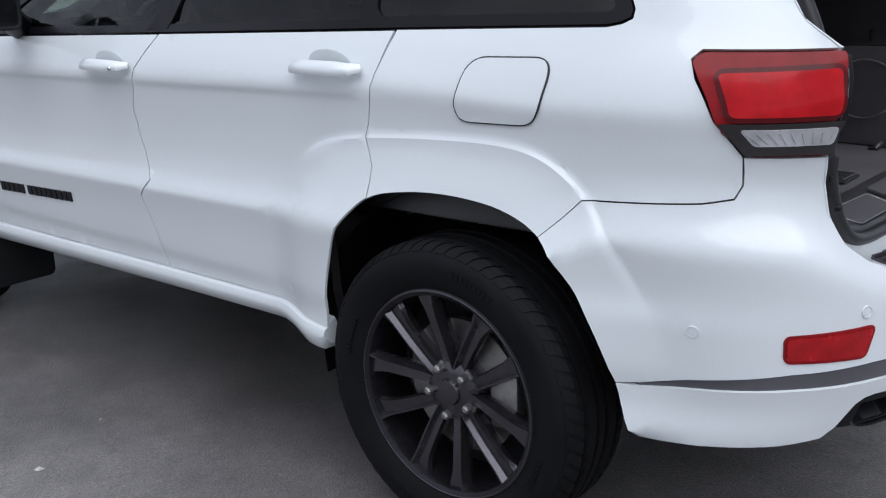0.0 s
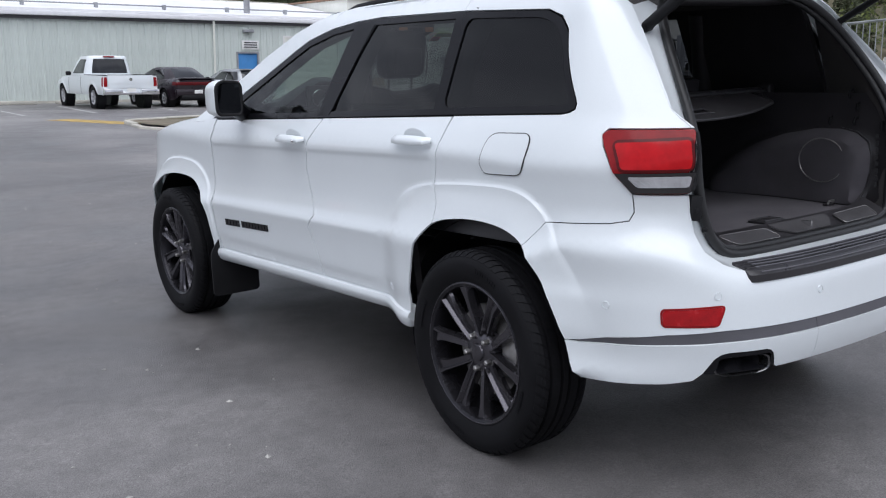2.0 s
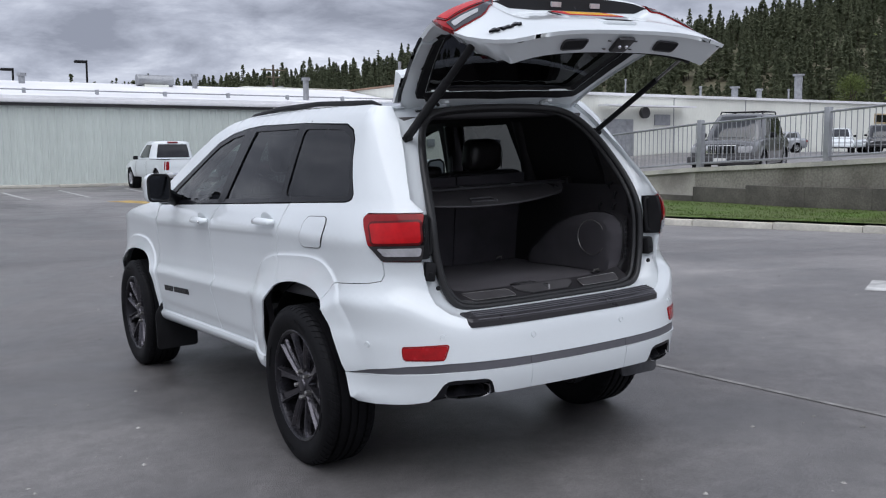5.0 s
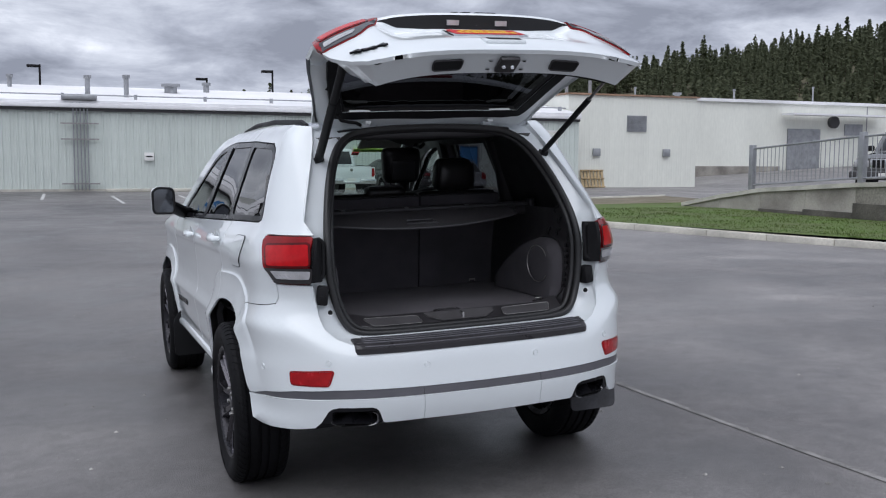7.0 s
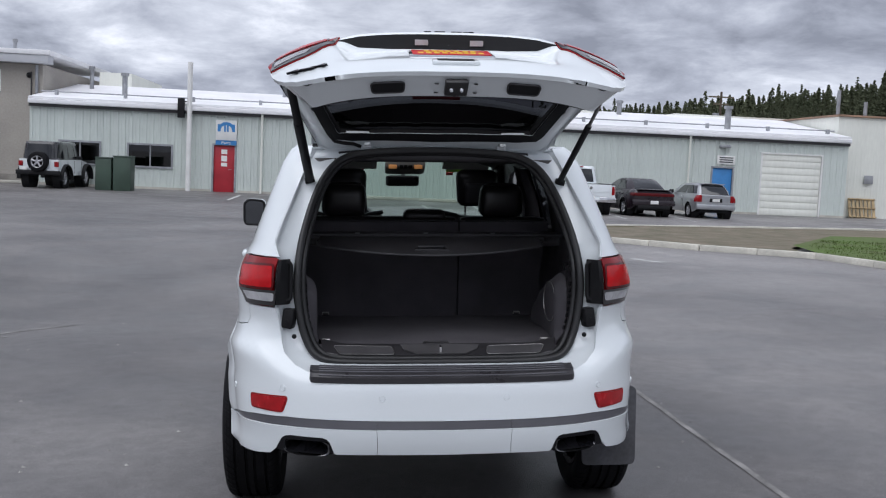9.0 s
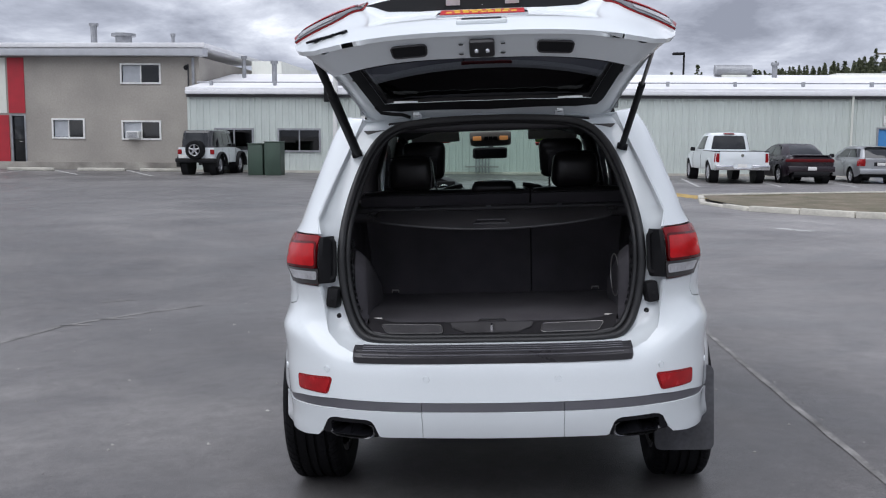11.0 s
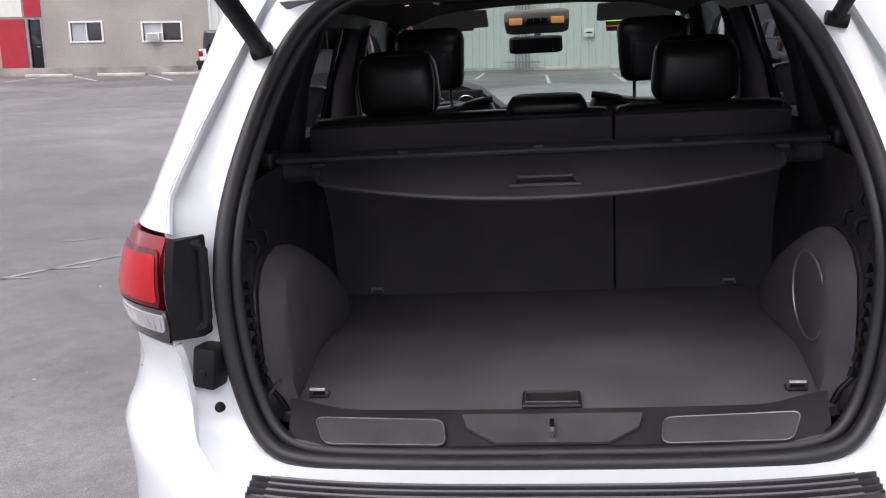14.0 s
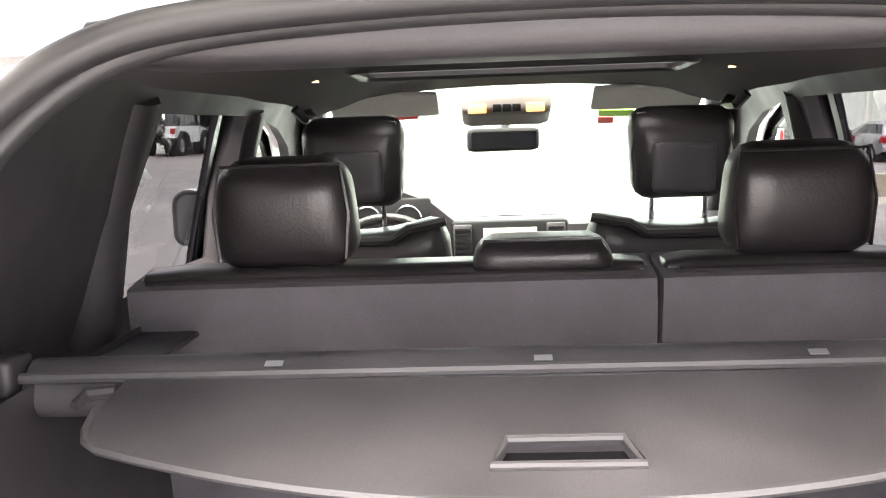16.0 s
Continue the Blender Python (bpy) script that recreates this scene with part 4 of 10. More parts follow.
# ---- wooded hill ----
RIDGE_AZ = [-60, 5, 14, 19, 24, 30, 35, 42, 48, 54, 62, 75, 95, 120]
RIDGE_EL = [0.2, 1.2, 2.2, 2.9, 3.4, 4.2, 4.7, 5.4, 6.2, 7.0, 7.4, 6.5, 4.0, 1.0]
HILL_NEAR, HILL_FAR = 120.0, 330.0


def hill_z(x, y):
    r, az = math.hypot(x, y), math.degrees(math.atan2(x, y))
    top = 320 * math.tan(radians(float(np.interp(az, RIDGE_AZ, RIDGE_EL)))) if -60 < az < 120 else 0
    k = min(1, max(0, (r - HILL_NEAR) / (HILL_FAR - HILL_NEAR)))
    return -1.5 + (top + 1.5) * k * k * (3 - 2 * k) * (1 - 0.3 * min(1, max(0, (r - HILL_FAR) / 200))) + 2.5 * k * noise.noise((x * 0.02, y * 0.02, 3))


def make_hill():
    bm = bmesh.new()
    rows = []
    for i in range(26):
        r = 110 + 16 * i
        rows.append([bm.verts.new((r * math.sin(radians(a)), r * math.cos(radians(a)), hill_z(r * math.sin(radians(a)), r * math.cos(radians(a))))) for a in range(-62, 123, 2)])
    for a, b in zip(rows, rows[1:]):
        for i in range(len(a) - 1):
            bm.faces.new((a[i], a[i + 1], b[i + 1], b[i]))
    for f in bm.faces:
        if f.normal.z < 0:
            f.normal_flip()
    m = surf("dry_hillside", (0.078, 0.080, 0.048), 0.95, var=0.3, scale=0.03, grain=0.6, bump=0.4, tint=(0.115, 0.10, 0.060), depth=0.3)
    tagged(link("hillside", bm, m, smooth=True), "dry grassy hillside under the pines", "hill", kind="structure")


make_hill()


def leaf_mat(name, a, b):
    m = bpy.data.materials.new(name)
    m.use_nodes = True
    n, l = m.node_tree.nodes, m.node_tree.links
    bs = n["Principled BSDF"]
    g = n.new("ShaderNodeNewGeometry")
    r = n.new("ShaderNodeValToRGB")
    r.color_ramp.elements[0].color, r.color_ramp.elements[1].color = (*a, 1), (*b, 1)
    tc = n.new("ShaderNodeTexCoord")
    no = n.new("ShaderNodeTexNoise"); no.inputs["Scale"].default_value = 0.16; no.inputs["Detail"].default_value = 4
    l.new(tc.outputs["Object"], no.inputs["Vector"])
    mx = n.new("ShaderNodeMix"); mx.data_type = "FLOAT"; mx.inputs[0].default_value = 0.3
    sp = n.new("ShaderNodeMapRange"); sp.inputs["From Min"].default_value, sp.inputs["From Max"].default_value = 0.3, 0.7
    l.new(no.outputs["Fac"], sp.inputs[0])
    l.new(sp.outputs[0], mx.inputs[2]); l.new(g.outputs["Random Per Island"], mx.inputs[3])
    l.new(mx.outputs[0], r.inputs[0]); l.new(r.outputs[0], bs.inputs["Base Color"])
    bs.inputs["Specular IOR Level"].default_value = 0.1
    bs.inputs["Roughness"].default_value = 0.85
    return m


def see_through(m, share):
    """Lets part of the light through the leaves of m."""
    n, l = m.node_tree.nodes, m.node_tree.links
    bs, out = n["Principled BSDF"], n["Material Output"]
    tr = n.new("ShaderNodeBsdfTranslucent")
    l.new(bs.inputs["Base Color"].links[0].from_socket, tr.inputs["Color"])
    mx = n.new("ShaderNodeMixShader"); mx.inputs[0].default_value = share
    l.new(bs.outputs[0], mx.inputs[1]); l.new(tr.outputs[0], mx.inputs[2]); l.new(mx.outputs[0], out.inputs[0])
    return m


# needle colours are lifted to carry the haze over the far hill
HAZY_NEEDLES = see_through(leaf_mat("hazy_pine_needles", (0.112, 0.130, 0.082), (0.172, 0.186, 0.116)), 0.5)
LEAVES = see_through(leaf_mat("spring_leaves", (0.105, 0.140, 0.045), (0.20, 0.225, 0.085)), 0.3)
BARK = surf("bark", (0.09, 0.07, 0.055), 0.9, var=0.25, scale=4)


def conifers(name, spots, label, tufts=225):
    """Firs and pines in one mesh: a thin trunk and ragged crown of many small drooping sprays each."""
    rng = np.random.default_rng(21)
    base = np.array(spots)
    n = len(base)
    x, y, z, h = (base[:, i, None] for i in range(4))
    w = h * rng.uniform(0.19, 0.34, (n, 1))
    low = rng.uniform(0.06, 0.30, (n, 1))
    full = rng.uniform(0.75, 1.15, (n, 1))
    k = rng.random((n, tufts)) ** 1.15
    turn = rng.uniform(0, 6.283, (n, tufts))
    tier = 0.72 + 0.28 * np.sin(k * 34 + turn * 0.5 + rng.uniform(0, 6, (n, 1)))
    reach = w * (1 - k) ** full * tier * rng.uniform(0.5, 1.15, (n, tufts)) + 0.06
    zc = z + h * (low + (1 - low) * k)
    size = (0.24 * w + 0.05 * h * (1 - k)) * rng.uniform(0.6, 1.2, (n, tufts)) * 0.86 + 0.09
    ox, oy = np.cos(turn), np.sin(turn)
    cx, cy = x + ox * reach * 0.72, y + oy * reach * 0.72
    droop = -rng.uniform(0.05, 0.55, (n, tufts))
    roll = rng.uniform(-1.2, 1.2, (n, tufts))
    sx, sy, sz = -oy * np.cos(roll), ox * np.cos(roll), np.sin(roll)
    wide = size * 0.42
    p = [np.stack([cx - ox * size * 0.55, cy - oy * size * 0.55, zc - droop * size * 0.45], -1), np.stack([cx + sx * wide, cy + sy * wide, zc + sz * wide], -1),
         np.stack([cx + ox * size * 0.6, cy + oy * size * 0.6, zc + droop * size * 0.6], -1), np.stack([cx - sx * wide, cy - sy * wide, zc - sz * wide], -1)]
    quads = np.stack(p, 2).reshape(-1, 3)
    t = 0.16
    zt = (z + h * 0.97)
    trunk = np.stack([np.stack([x[:, 0] - t, y[:, 0], z[:, 0]], -1), np.stack([x[:, 0] + t, y[:, 0], z[:, 0]], -1), np.stack([x[:, 0], y[:, 0], zt[:, 0]], -1),
                      np.stack([x[:, 0], y[:, 0] - t, z[:, 0]], -1), np.stack([x[:, 0], y[:, 0] + t, z[:, 0]], -1), np.stack([x[:, 0], y[:, 0], zt[:, 0]], -1)], 1).reshape(-1, 3)
    vs = np.concatenate([quads, trunk])
    nq, nt = len(quads) // 4, len(trunk) // 3
    me = bpy.data.meshes.new(name)
    me.vertices.add(len(vs)); me.vertices.foreach_set("co", vs.ravel())
    me.loops.add(len(vs)); me.loops.foreach_set("vertex_index", np.arange(len(vs), dtype=np.int32))
    me.polygons.add(nq + nt)
    me.polygons.foreach_set("loop_start", np.concatenate([np.arange(nq) * 4, nq * 4 + np.arange(nt) * 3]).astype(np.int32))
    me.polygons.foreach_set("material_index", np.concatenate([np.zeros(nq), np.ones(nt)]).astype(np.int32))
    me.update(calc_edges=True)
    me.materials.append(HAZY_NEEDLES); me.materials.append(BARK)
    return tagged(new(name, me), label, "trees", kind="stuff")


def plant_hill():
    rng = random.Random(4)
    spots = []
    while len(spots) < 4300:
        az = rng.uniform(2, 78)
        r = 150 + 200 * rng.random() ** 0.7
        x, y = r * math.sin(radians(az)), r * math.cos(radians(az))
        if noise.noise((x * 0.03, y * 0.03, 9)) < -0.28 and r < 300:
            continue
        z = hill_z(x, y)
        h = rng.uniform(4.6, 10.0) * (1.35 if rng.random() < 0.07 else 1)
        spots.append((x, y, z - 0.3, h))
    conifers("pine_forest", spots, "dense dark green pine forest on the hillside")


plant_hill()


def leafy_tree(x, y, z, h, spread, seed, label):
    t = thing("tree", label, "tree", at=Matrix.Translation((x, y, z)))
    rng = random.Random(seed)
    bm = bmesh.new()
    tube(bm, [(0, 0, 0), (0.1, 0, h * 0.3), (0, 0.1, h * 0.6), (0, 0, h * 0.9)], [0.22, 0.17, 0.1, 0.03], 8)
    tips = []
    for i in range(14):
        a, z0 = rng.uniform(0, 6.3), h * rng.uniform(0.25, 0.75)
        r = spread * rng.uniform(0.5, 1.0) * (1.2 - z0 / h)
        tip = (r * math.cos(a), r * math.sin(a), z0 + h * rng.uniform(0.1, 0.25))
        tube(bm, [(0, 0, z0), (tip[0] * 0.5, tip[1] * 0.5, z0 + h * 0.05), tip], [0.07, 0.045, 0.015], 5)
        tips.append(tip)
    part("trunk", bm, BARK, t)
    vs, fs = [], []
    for tip in tips + [(0, 0, h * 0.92), (0.3, 0.2, h * 0.8)]:
        for j in range(420):
            c = Vector(tip) + Vector((rng.gauss(0, 1), rng.gauss(0, 1), rng.gauss(0, 0.8))) * spread * 0.24
            s = rng.uniform(0.04, 0.09)
            d, e2 = Vector((rng.uniform(-1, 1), rng.uniform(-1, 1), rng.uniform(-1, 1))).normalized() * s, Vector((rng.uniform(-1, 1), rng.uniform(-1, 1), rng.uniform(-1, 1))).normalized() * s
            n = len(vs)
            vs += [tuple(c - d), tuple(c + e2), tuple(c + d), tuple(c - e2)]
            fs.append((n, n + 1, n + 2, n + 3))
    me = bpy.data.meshes.new("crown")
    me.from_pydata(vs, [], fs)
    me.materials.append(LEAVES)
    ob = new("crown", me)
    ob.parent = t


leafy_tree(36.2, 17.8, 1.2, 6.0, 3.1, 2, "young leafy tree in pale spring green")
leafy_tree(96.0, 66.0, 0.0, 9.5, 2.4, 3, "small leafy tree in fresh green")
leafy_tree(42.0, 16.0, 1.2, 6.5, 2.4, 6, "young leafy tree in pale spring green")

# ---- parked vehicles ----
PAINTS = {"white": PAINT_WHITE, "dark": surf("dark_plum_car_paint", (0.013, 0.007, 0.012), 0.3, var=0.1, coat=0.35, bump=0), "silver": surf("silver_car_paint", (0.36, 0.37, 0.39), 0.35, 0.5, var=0.06, coat=1.0, bump=0),
          "grey": surf("grey_car_paint", (0.10, 0.10, 0.103), 0.35, 0.2, var=0.08, coat=1.0, bump=0), "black": surf("black_car_paint", (0.014, 0.014, 0.016), 0.3, var=0.1, coat=1.0, bump=0), "red": surf("red_car_paint", (0.22, 0.02, 0.025), 0.35, var=0.08, coat=1.0, bump=0)}
CAR_GLASS = surf("parked_car_glass", (0.012, 0.013, 0.015), 0.06, var=0.05, bump=0, coat=0.6, rvar=0.03)


def wheel_simple(parent, x, y, r, rim_mat):
    s = 1 if x > 0 else -1
    m = Matrix.Translation((x, y, r)) @ pose(0, 0, 0, 0, 0, 0 if s > 0 else 180)
    w = part("wheel", lathe(bmesh.new(), [(r * 0.62, 0.0), (r * 0.66, 0.02), (r * 0.9, 0.025), (r, 0.0), (r, -0.19), (r * 0.6, -0.2)], 28, m), RUBBER, parent)
    bm = lathe(bmesh.new(), [(0.001, -0.01), (r * 0.16, -0.005), (r * 0.2, -0.03), (r * 0.3, -0.04)], 20, m)
    for k in range(5):
        a = 2 * math.pi * k / 5
        tube(bm, [m @ Vector((-0.02, r * 0.15 * math.cos(a), r * 0.15 * math.sin(a))), m @ Vector((-0.01, r * 0.6 * math.cos(a), r * 0.6 * math.sin(a)))], r * 0.1, 6)
    lathe(bm, [(r * 0.56, -0.04), (r * 0.6, 0.0), (r * 0.645, 0.012)], 28, m)
    part("rim", bm, rim_mat, w)


def ease(ys, vs, y, r=0.07):
    """A value along the car, softened over a short way."""
    return sum(float(np.interp(y + d * r, ys, vs)) for d in (-1, -0.5, 0, 0.5, 1)) / 5


class Skin:
    """A car's lower body over stations along y: (y, sill z, belt z, crown z, half width at the sill, half width at its widest, half width at the belt)."""

    def __init__(self, stations, wheels, arch):
        self.cols = list(zip(*stations))
        self.wheels, self.arch = wheels, arch

    def at(self, y):
        return [ease(self.cols[0], c, y) for c in self.cols[1:]]

    def low(self, y):
        z = self.at(y)[0]
        for yw, r in self.wheels:
            d = (r + self.arch) ** 2 - (y - yw) ** 2
            if d > 0:
                z = max(z, r + math.sqrt(d))
        return z

    def x(self, y, z):
        zs, zb, _, ws, wm, wb = self.at(y)
        h = zb - zs
        x = ease([zs, zs + 0.12 * h, zs + 0.5 * h, zs + 0.82 * h, zb], [ws, ws * 0.4 + wm * 0.6, wm, wm * 0.985, wb], z, 0.03)
        for yw, r in self.wheels:
            x += 0.022 * step(r + self.arch + 0.10, r + self.arch + 0.02, math.hypot(y - yw, z - r))
        return x

    def mesh(self, open_bed=None):
        y0, y1 = self.cols[0][0], self.cols[0][-1]
        ys = [y0 + (y1 - y0) * i / 90 for i in range(91)]
        bm = bmesh.new()
        rows = []
        for y in ys:
            zs, zb, zt, ws, wm, wb = self.at(y)
            zl = self.low(y)
            half = [(self.x(y, zl + (zb - zl) * i / 9), zl + (zb - zl) * i / 9) for i in range(10)]
            half += [(wb - 0.035, zb + (zt - zb) * 0.25 + 0.006), (wb - 0.10, zb + (zt - zb) * 0.5), (wb * 0.55, zb + (zt - zb) * 0.9), (0.0, zt)]
            ring = [(-x, z) for x, z in half] + [(x, z) for x, z in half[-2::-1]]
            rows.append([bm.verts.new((x, y, z)) for x, z in ring])
        n = len(rows[0])
        for i, (a, b) in enumerate(zip(rows, rows[1:])):
            bed = open_bed and open_bed[0] <= ys[i] and ys[i + 1] <= open_bed[1]
            for j in range(n - 1):
                if bed and 11 <= j <= n - 13:
                    continue
                bm.faces.new((a[j], a[j + 1], b[j + 1], b[j]))
        bm.faces.new(rows[0]); bm.faces.new(rows[-1][::-1])
        bmesh.ops.recalc_face_normals(bm, faces=bm.faces[:])
        return bm


class Cabin:
    """A car's glasshouse: rounded rings from the belt to the roof."""
    N = 5.5

    def __init__(self, yb0, yb1, yt0, yt1, zb, zt, wb, wt):
        self.v = (yb0, yb1, yt0, yt1, zb, zt, wb, wt)

    def ring(self, t):
        yb0, yb1, yt0, yt1, zb, zt, wb, wt = self.v
        k = t - 0.10 * math.sin(math.pi * t)
        y0, y1 = yb0 + (yt0 - yb0) * k, yb1 + (yt1 - yb1) * k
        return (y0 + y1) / 2, (y1 - y0) / 2, wb + (wt - wb) * k, zb + (zt - zb) * t

    def side(self, s, t, sx, out=0.0):
        yc, l, w, z = self.ring(t)
        q = 2 * s - 1
        return Vector((sx * (w * (1 - abs(q) ** self.N) ** (1 / self.N) + out), yc + l * q, z))

    def end(self, s, t, sy, out=0.0):
        yc, l, w, z = self.ring(t)
        q = 2 * s - 1
        return Vector((w * q, yc + sy * (l * (1 - abs(q) ** self.N) ** (1 / self.N) + out), z + out * 0.5))

    def mesh(self):
        bm = bmesh.new()
        rows = []
        for t in (-0.08, 0.0, 0.2, 0.4, 0.6, 0.8, 0.92):
            rows.append((*self.ring(t), 1.0))
        yc, l, w, z = self.ring(1.0)
        rows += [(yc, l, w, z - 0.012, 0.985), (yc, l, w, z + 0.006, 0.94), (yc, l, w, z + 0.022, 0.80), (yc, l, w, z + 0.034, 0.5), (yc, l, w, z + 0.038, 0.02)]
        rings = []
        for yc, l, w, z, k in rows:
            ring = []
            for i in range(48):
                a = 2 * math.pi * i / 48
                c, s_ = math.cos(a), math.sin(a)
                ring.append(bm.verts.new((k * w * math.copysign(abs(c) ** (2 / self.N), c), yc + k * l * math.copysign(abs(s_) ** (2 / self.N), s_), z)))
            rings.append(ring)
        for a, b in zip(rings, rings[1:]):
            for i in range(48):
                bm.faces.new((a[i], a[(i + 1) % 48], b[(i + 1) % 48], b[i]))
        bm.faces.new(rings[-1])
        bmesh.ops.recalc_face_normals(bm, faces=bm.faces[:])
        return bm

    def pane(self, where, s0, s1, t0, t1, lean=0.0):
        """A window laid on the glasshouse, 6 mm thick; lean shifts its far end at the top."""
        bm = bmesh.new()
        for out, flip in ((0.007, False), (-0.004, True)):
            g = [[bm.verts.new(where(s0 + (s1 + lean * j / 4 - s0) * i / 8, t0 + (t1 - t0) * j / 4, out)) for i in range(9)] for j in range(5)]
            for j in range(4):
                for i in range(8):
                    bm.faces.new((g[j][i], g[j][i + 1], g[j + 1][i + 1], g[j + 1][i]))
            if not flip:
                front = g
            else:
                loop = lambda q: q[0] + [r[-1] for r in q[1:]] + q[-1][-2::-1] + [r[0] for r in q[-2:0:-1]]
                fl, bl = loop(front), loop(g)
                for i in range(len(fl)):
                    bm.faces.new((fl[i], fl[(i + 1) % len(fl)], bl[(i + 1) % len(fl)], bl[i]))
        bmesh.ops.recalc_face_normals(bm, faces=bm.faces[:])
        return bm


def parked(name, label, at, paint, stations, cabin, panes, wheels, group="parked cars", category="car", rim=None, arch=0.055, open_bed=None, top=None, rear_pane=(0.08, 0.92, 0.12, 0.88), shut=()):
    """A parked car: lower body with cut wheel arches, glasshouse with its panes, wheels, mirrors, door gaps and handles."""
    root = thing(name, label, category, group, at=at)
    skin = Skin(stations, wheels, arch)
    body = part("body", skin.mesh(open_bed), paint, root)
    cab = Cabin(*cabin)
    house = part("cabin", cab.mesh(), top or paint, root)
    if rear_pane:
        part("rear_window", cab.pane(lambda s, t, o: cab.end(s, t, -1, o), *rear_pane), CAR_GLASS, house)
    part("windscreen", cab.pane(lambda s, t, o: cab.end(s, t, 1, o), 0.06, 0.94, 0.06, 0.92), CAR_GLASS, house)
    for sx in (-1, 1):
        for p in panes:
            part("side_window", cab.pane(lambda s, t, o: cab.side(s, t, sx, o), *p), CAR_GLASS, house)
    y0, y1 = stations[0][0], stations[-1][0]
    wmax = max(st[5] for st in stations)
    zsill = min(st[1] for st in stations)
    part("underbody", boxes(((-wmax * 0.72, y0 + 0.15, zsill + 0.02), (wmax * 0.72, y1 - 0.15, zsill + 0.22)), ((-wmax + 0.05, wheels[0][0] + 0.5, zsill + 0.01), (wmax - 0.05, wheels[1][0] - 0.5, zsill + 0.2))), PLASTIC, root, smooth=False)
    for y, r in wheels:
        for s in (-1, 1):
            m = Matrix.Translation((s * (wmax - 0.02), y, r)) @ pose(0, 0, 0, 0, 0, 0 if s > 0 else 180)
            part("wheel_housing", lathe(bmesh.new(), [(r + arch + 0.035, -0.01), (r + arch + 0.03, -0.30), (0.02, -0.30)], 24, m), PLASTIC, root)
            wheel_simple(root, s * (wmax - 0.03), y, r, rim or STEEL)
    for s in (-1, 1):
        ym = cabin[1] - 0.62
        xm = skin.x(ym, cabin[4] - 0.03)
        part("mirror", boxes(((s * (xm + 0.09) - 0.095, ym - 0.05, cabin[4] + 0.02), (s * (xm + 0.09) + 0.095, ym + 0.05, cabin[4] + 0.17)), bevel=0.04), PLASTIC, root)
        for yd in shut:
            zz = [skin.low(yd) + 0.04 + (cabin[4] - 0.03 - skin.low(yd) - 0.04) * i / 10 for i in range(11)]
            part("door_gap", tube(bmesh.new(), [(s * (skin.x(yd, z) + 0.001), yd, z) for z in zz], 0.006, 5), SEAL, body)
        for yd in shut[:-1]:
            zh = cabin[4] - 0.14
            part("door_handle", tube(bmesh.new(), [(s * (skin.x(yd + q, zh) + o), yd + q, zh) for q, o in ((0.06, 0.0), (0.10, 0.03), (0.22, 0.03), (0.26, 0.0))], 0.014, 6), paint, body)
    return root, skin


def wrap_lamp(root, skin, s, z0, z1, x_in, along, material, name="tail_lamp", rear=None):
    """A lamp that runs from x_in on the tail round the corner and along the flank."""
    y0 = skin.cols[0][0] if rear is None else rear
    bm = bmesh.new()
    rows = []
    for i in range(7):
        z = z0 + (z1 - z0) * i / 6
        bulge = 0.012 * math.sin(math.pi * min(1, max(0, i / 6)))
        xo = skin.x(y0 + 0.10, z)
        line = [(x_in, y0 + 0.02), (x_in, y0 - 0.012 - bulge), ((x_in + xo) / 2, y0 - 0.014 - bulge), (xo - 0.05, y0 - 0.004 - bulge), (xo + 0.004, y0 + 0.045), (skin.x(y0 + along * 0.5, z) + 0.008, y0 + along * 0.5), (skin.x(y0 + along, z) + 0.006, y0 + along), (skin.x(y0 + along, z) - 0.03, y0 + along)]
        rows.append([bm.verts.new((s * x, y, z)) for x, y in line])
    for a, b in zip(rows, rows[1:]):
        for j in range(len(a) - 1):
            bm.faces.new((a[j], a[j + 1], b[j + 1], b[j]))
    bm.faces.new(rows[0]); bm.faces.new(rows[-1][::-1])
    bmesh.ops.recalc_face_normals(bm, faces=bm.faces[:])
    return part(name, bm, material, root)


def at_lot(x, y, turn=0):
    return Matrix.Translation((x, y, LEVEL)) @ pose(0, 0, 0, 0, 0, turn)


BRIGHT_RIM = surf("silver_alloy", (0.50, 0.50, 0.52), 0.35, 0.7, var=0.08, bump=0)
# white pickup with an open bed
pu, sk = parked("pickup_truck", "white single-cab pickup truck with an open bed, parked by the wall", at_lot(8.62, 31.6, 1), PAINTS["white"],
                [(0.0, 0.52, 1.13, 1.14, 0.90, 0.95, 0.93), (0.05, 0.48, 1.15, 1.16, 0.94, 0.985, 0.96), (0.3, 0.50, 1.16, 1.17, 0.94, 1.0, 0.965), (2.0, 0.48, 1.17, 1.18, 0.95, 1.0, 0.965), (2.2, 0.48, 1.16, 1.17, 0.95, 1.0, 0.965), (3.9, 0.48, 1.14, 1.17, 0.95, 1.0, 0.95),
                 (4.7, 0.50, 1.10, 1.15, 0.94, 1.0, 0.92), (5.25, 0.54, 1.02, 1.08, 0.92, 0.96, 0.86), (5.4, 0.60, 0.92, 0.98, 0.82, 0.86, 0.78)],
                (2.03, 4.15, 2.14, 3.30, 1.13, 1.84, 0.90, 0.72), ((0.16, 0.72, 0.14, 0.84, -0.12),), ((1.05, 0.40), (4.55, 0.40)), category="pickup truck", rim=BRIGHT_RIM, open_bed=(0.09, 1.96), rear_pane=(0.13, 0.87, 0.14, 0.86), shut=(2.35, 3.75))
bm = bmesh.new()
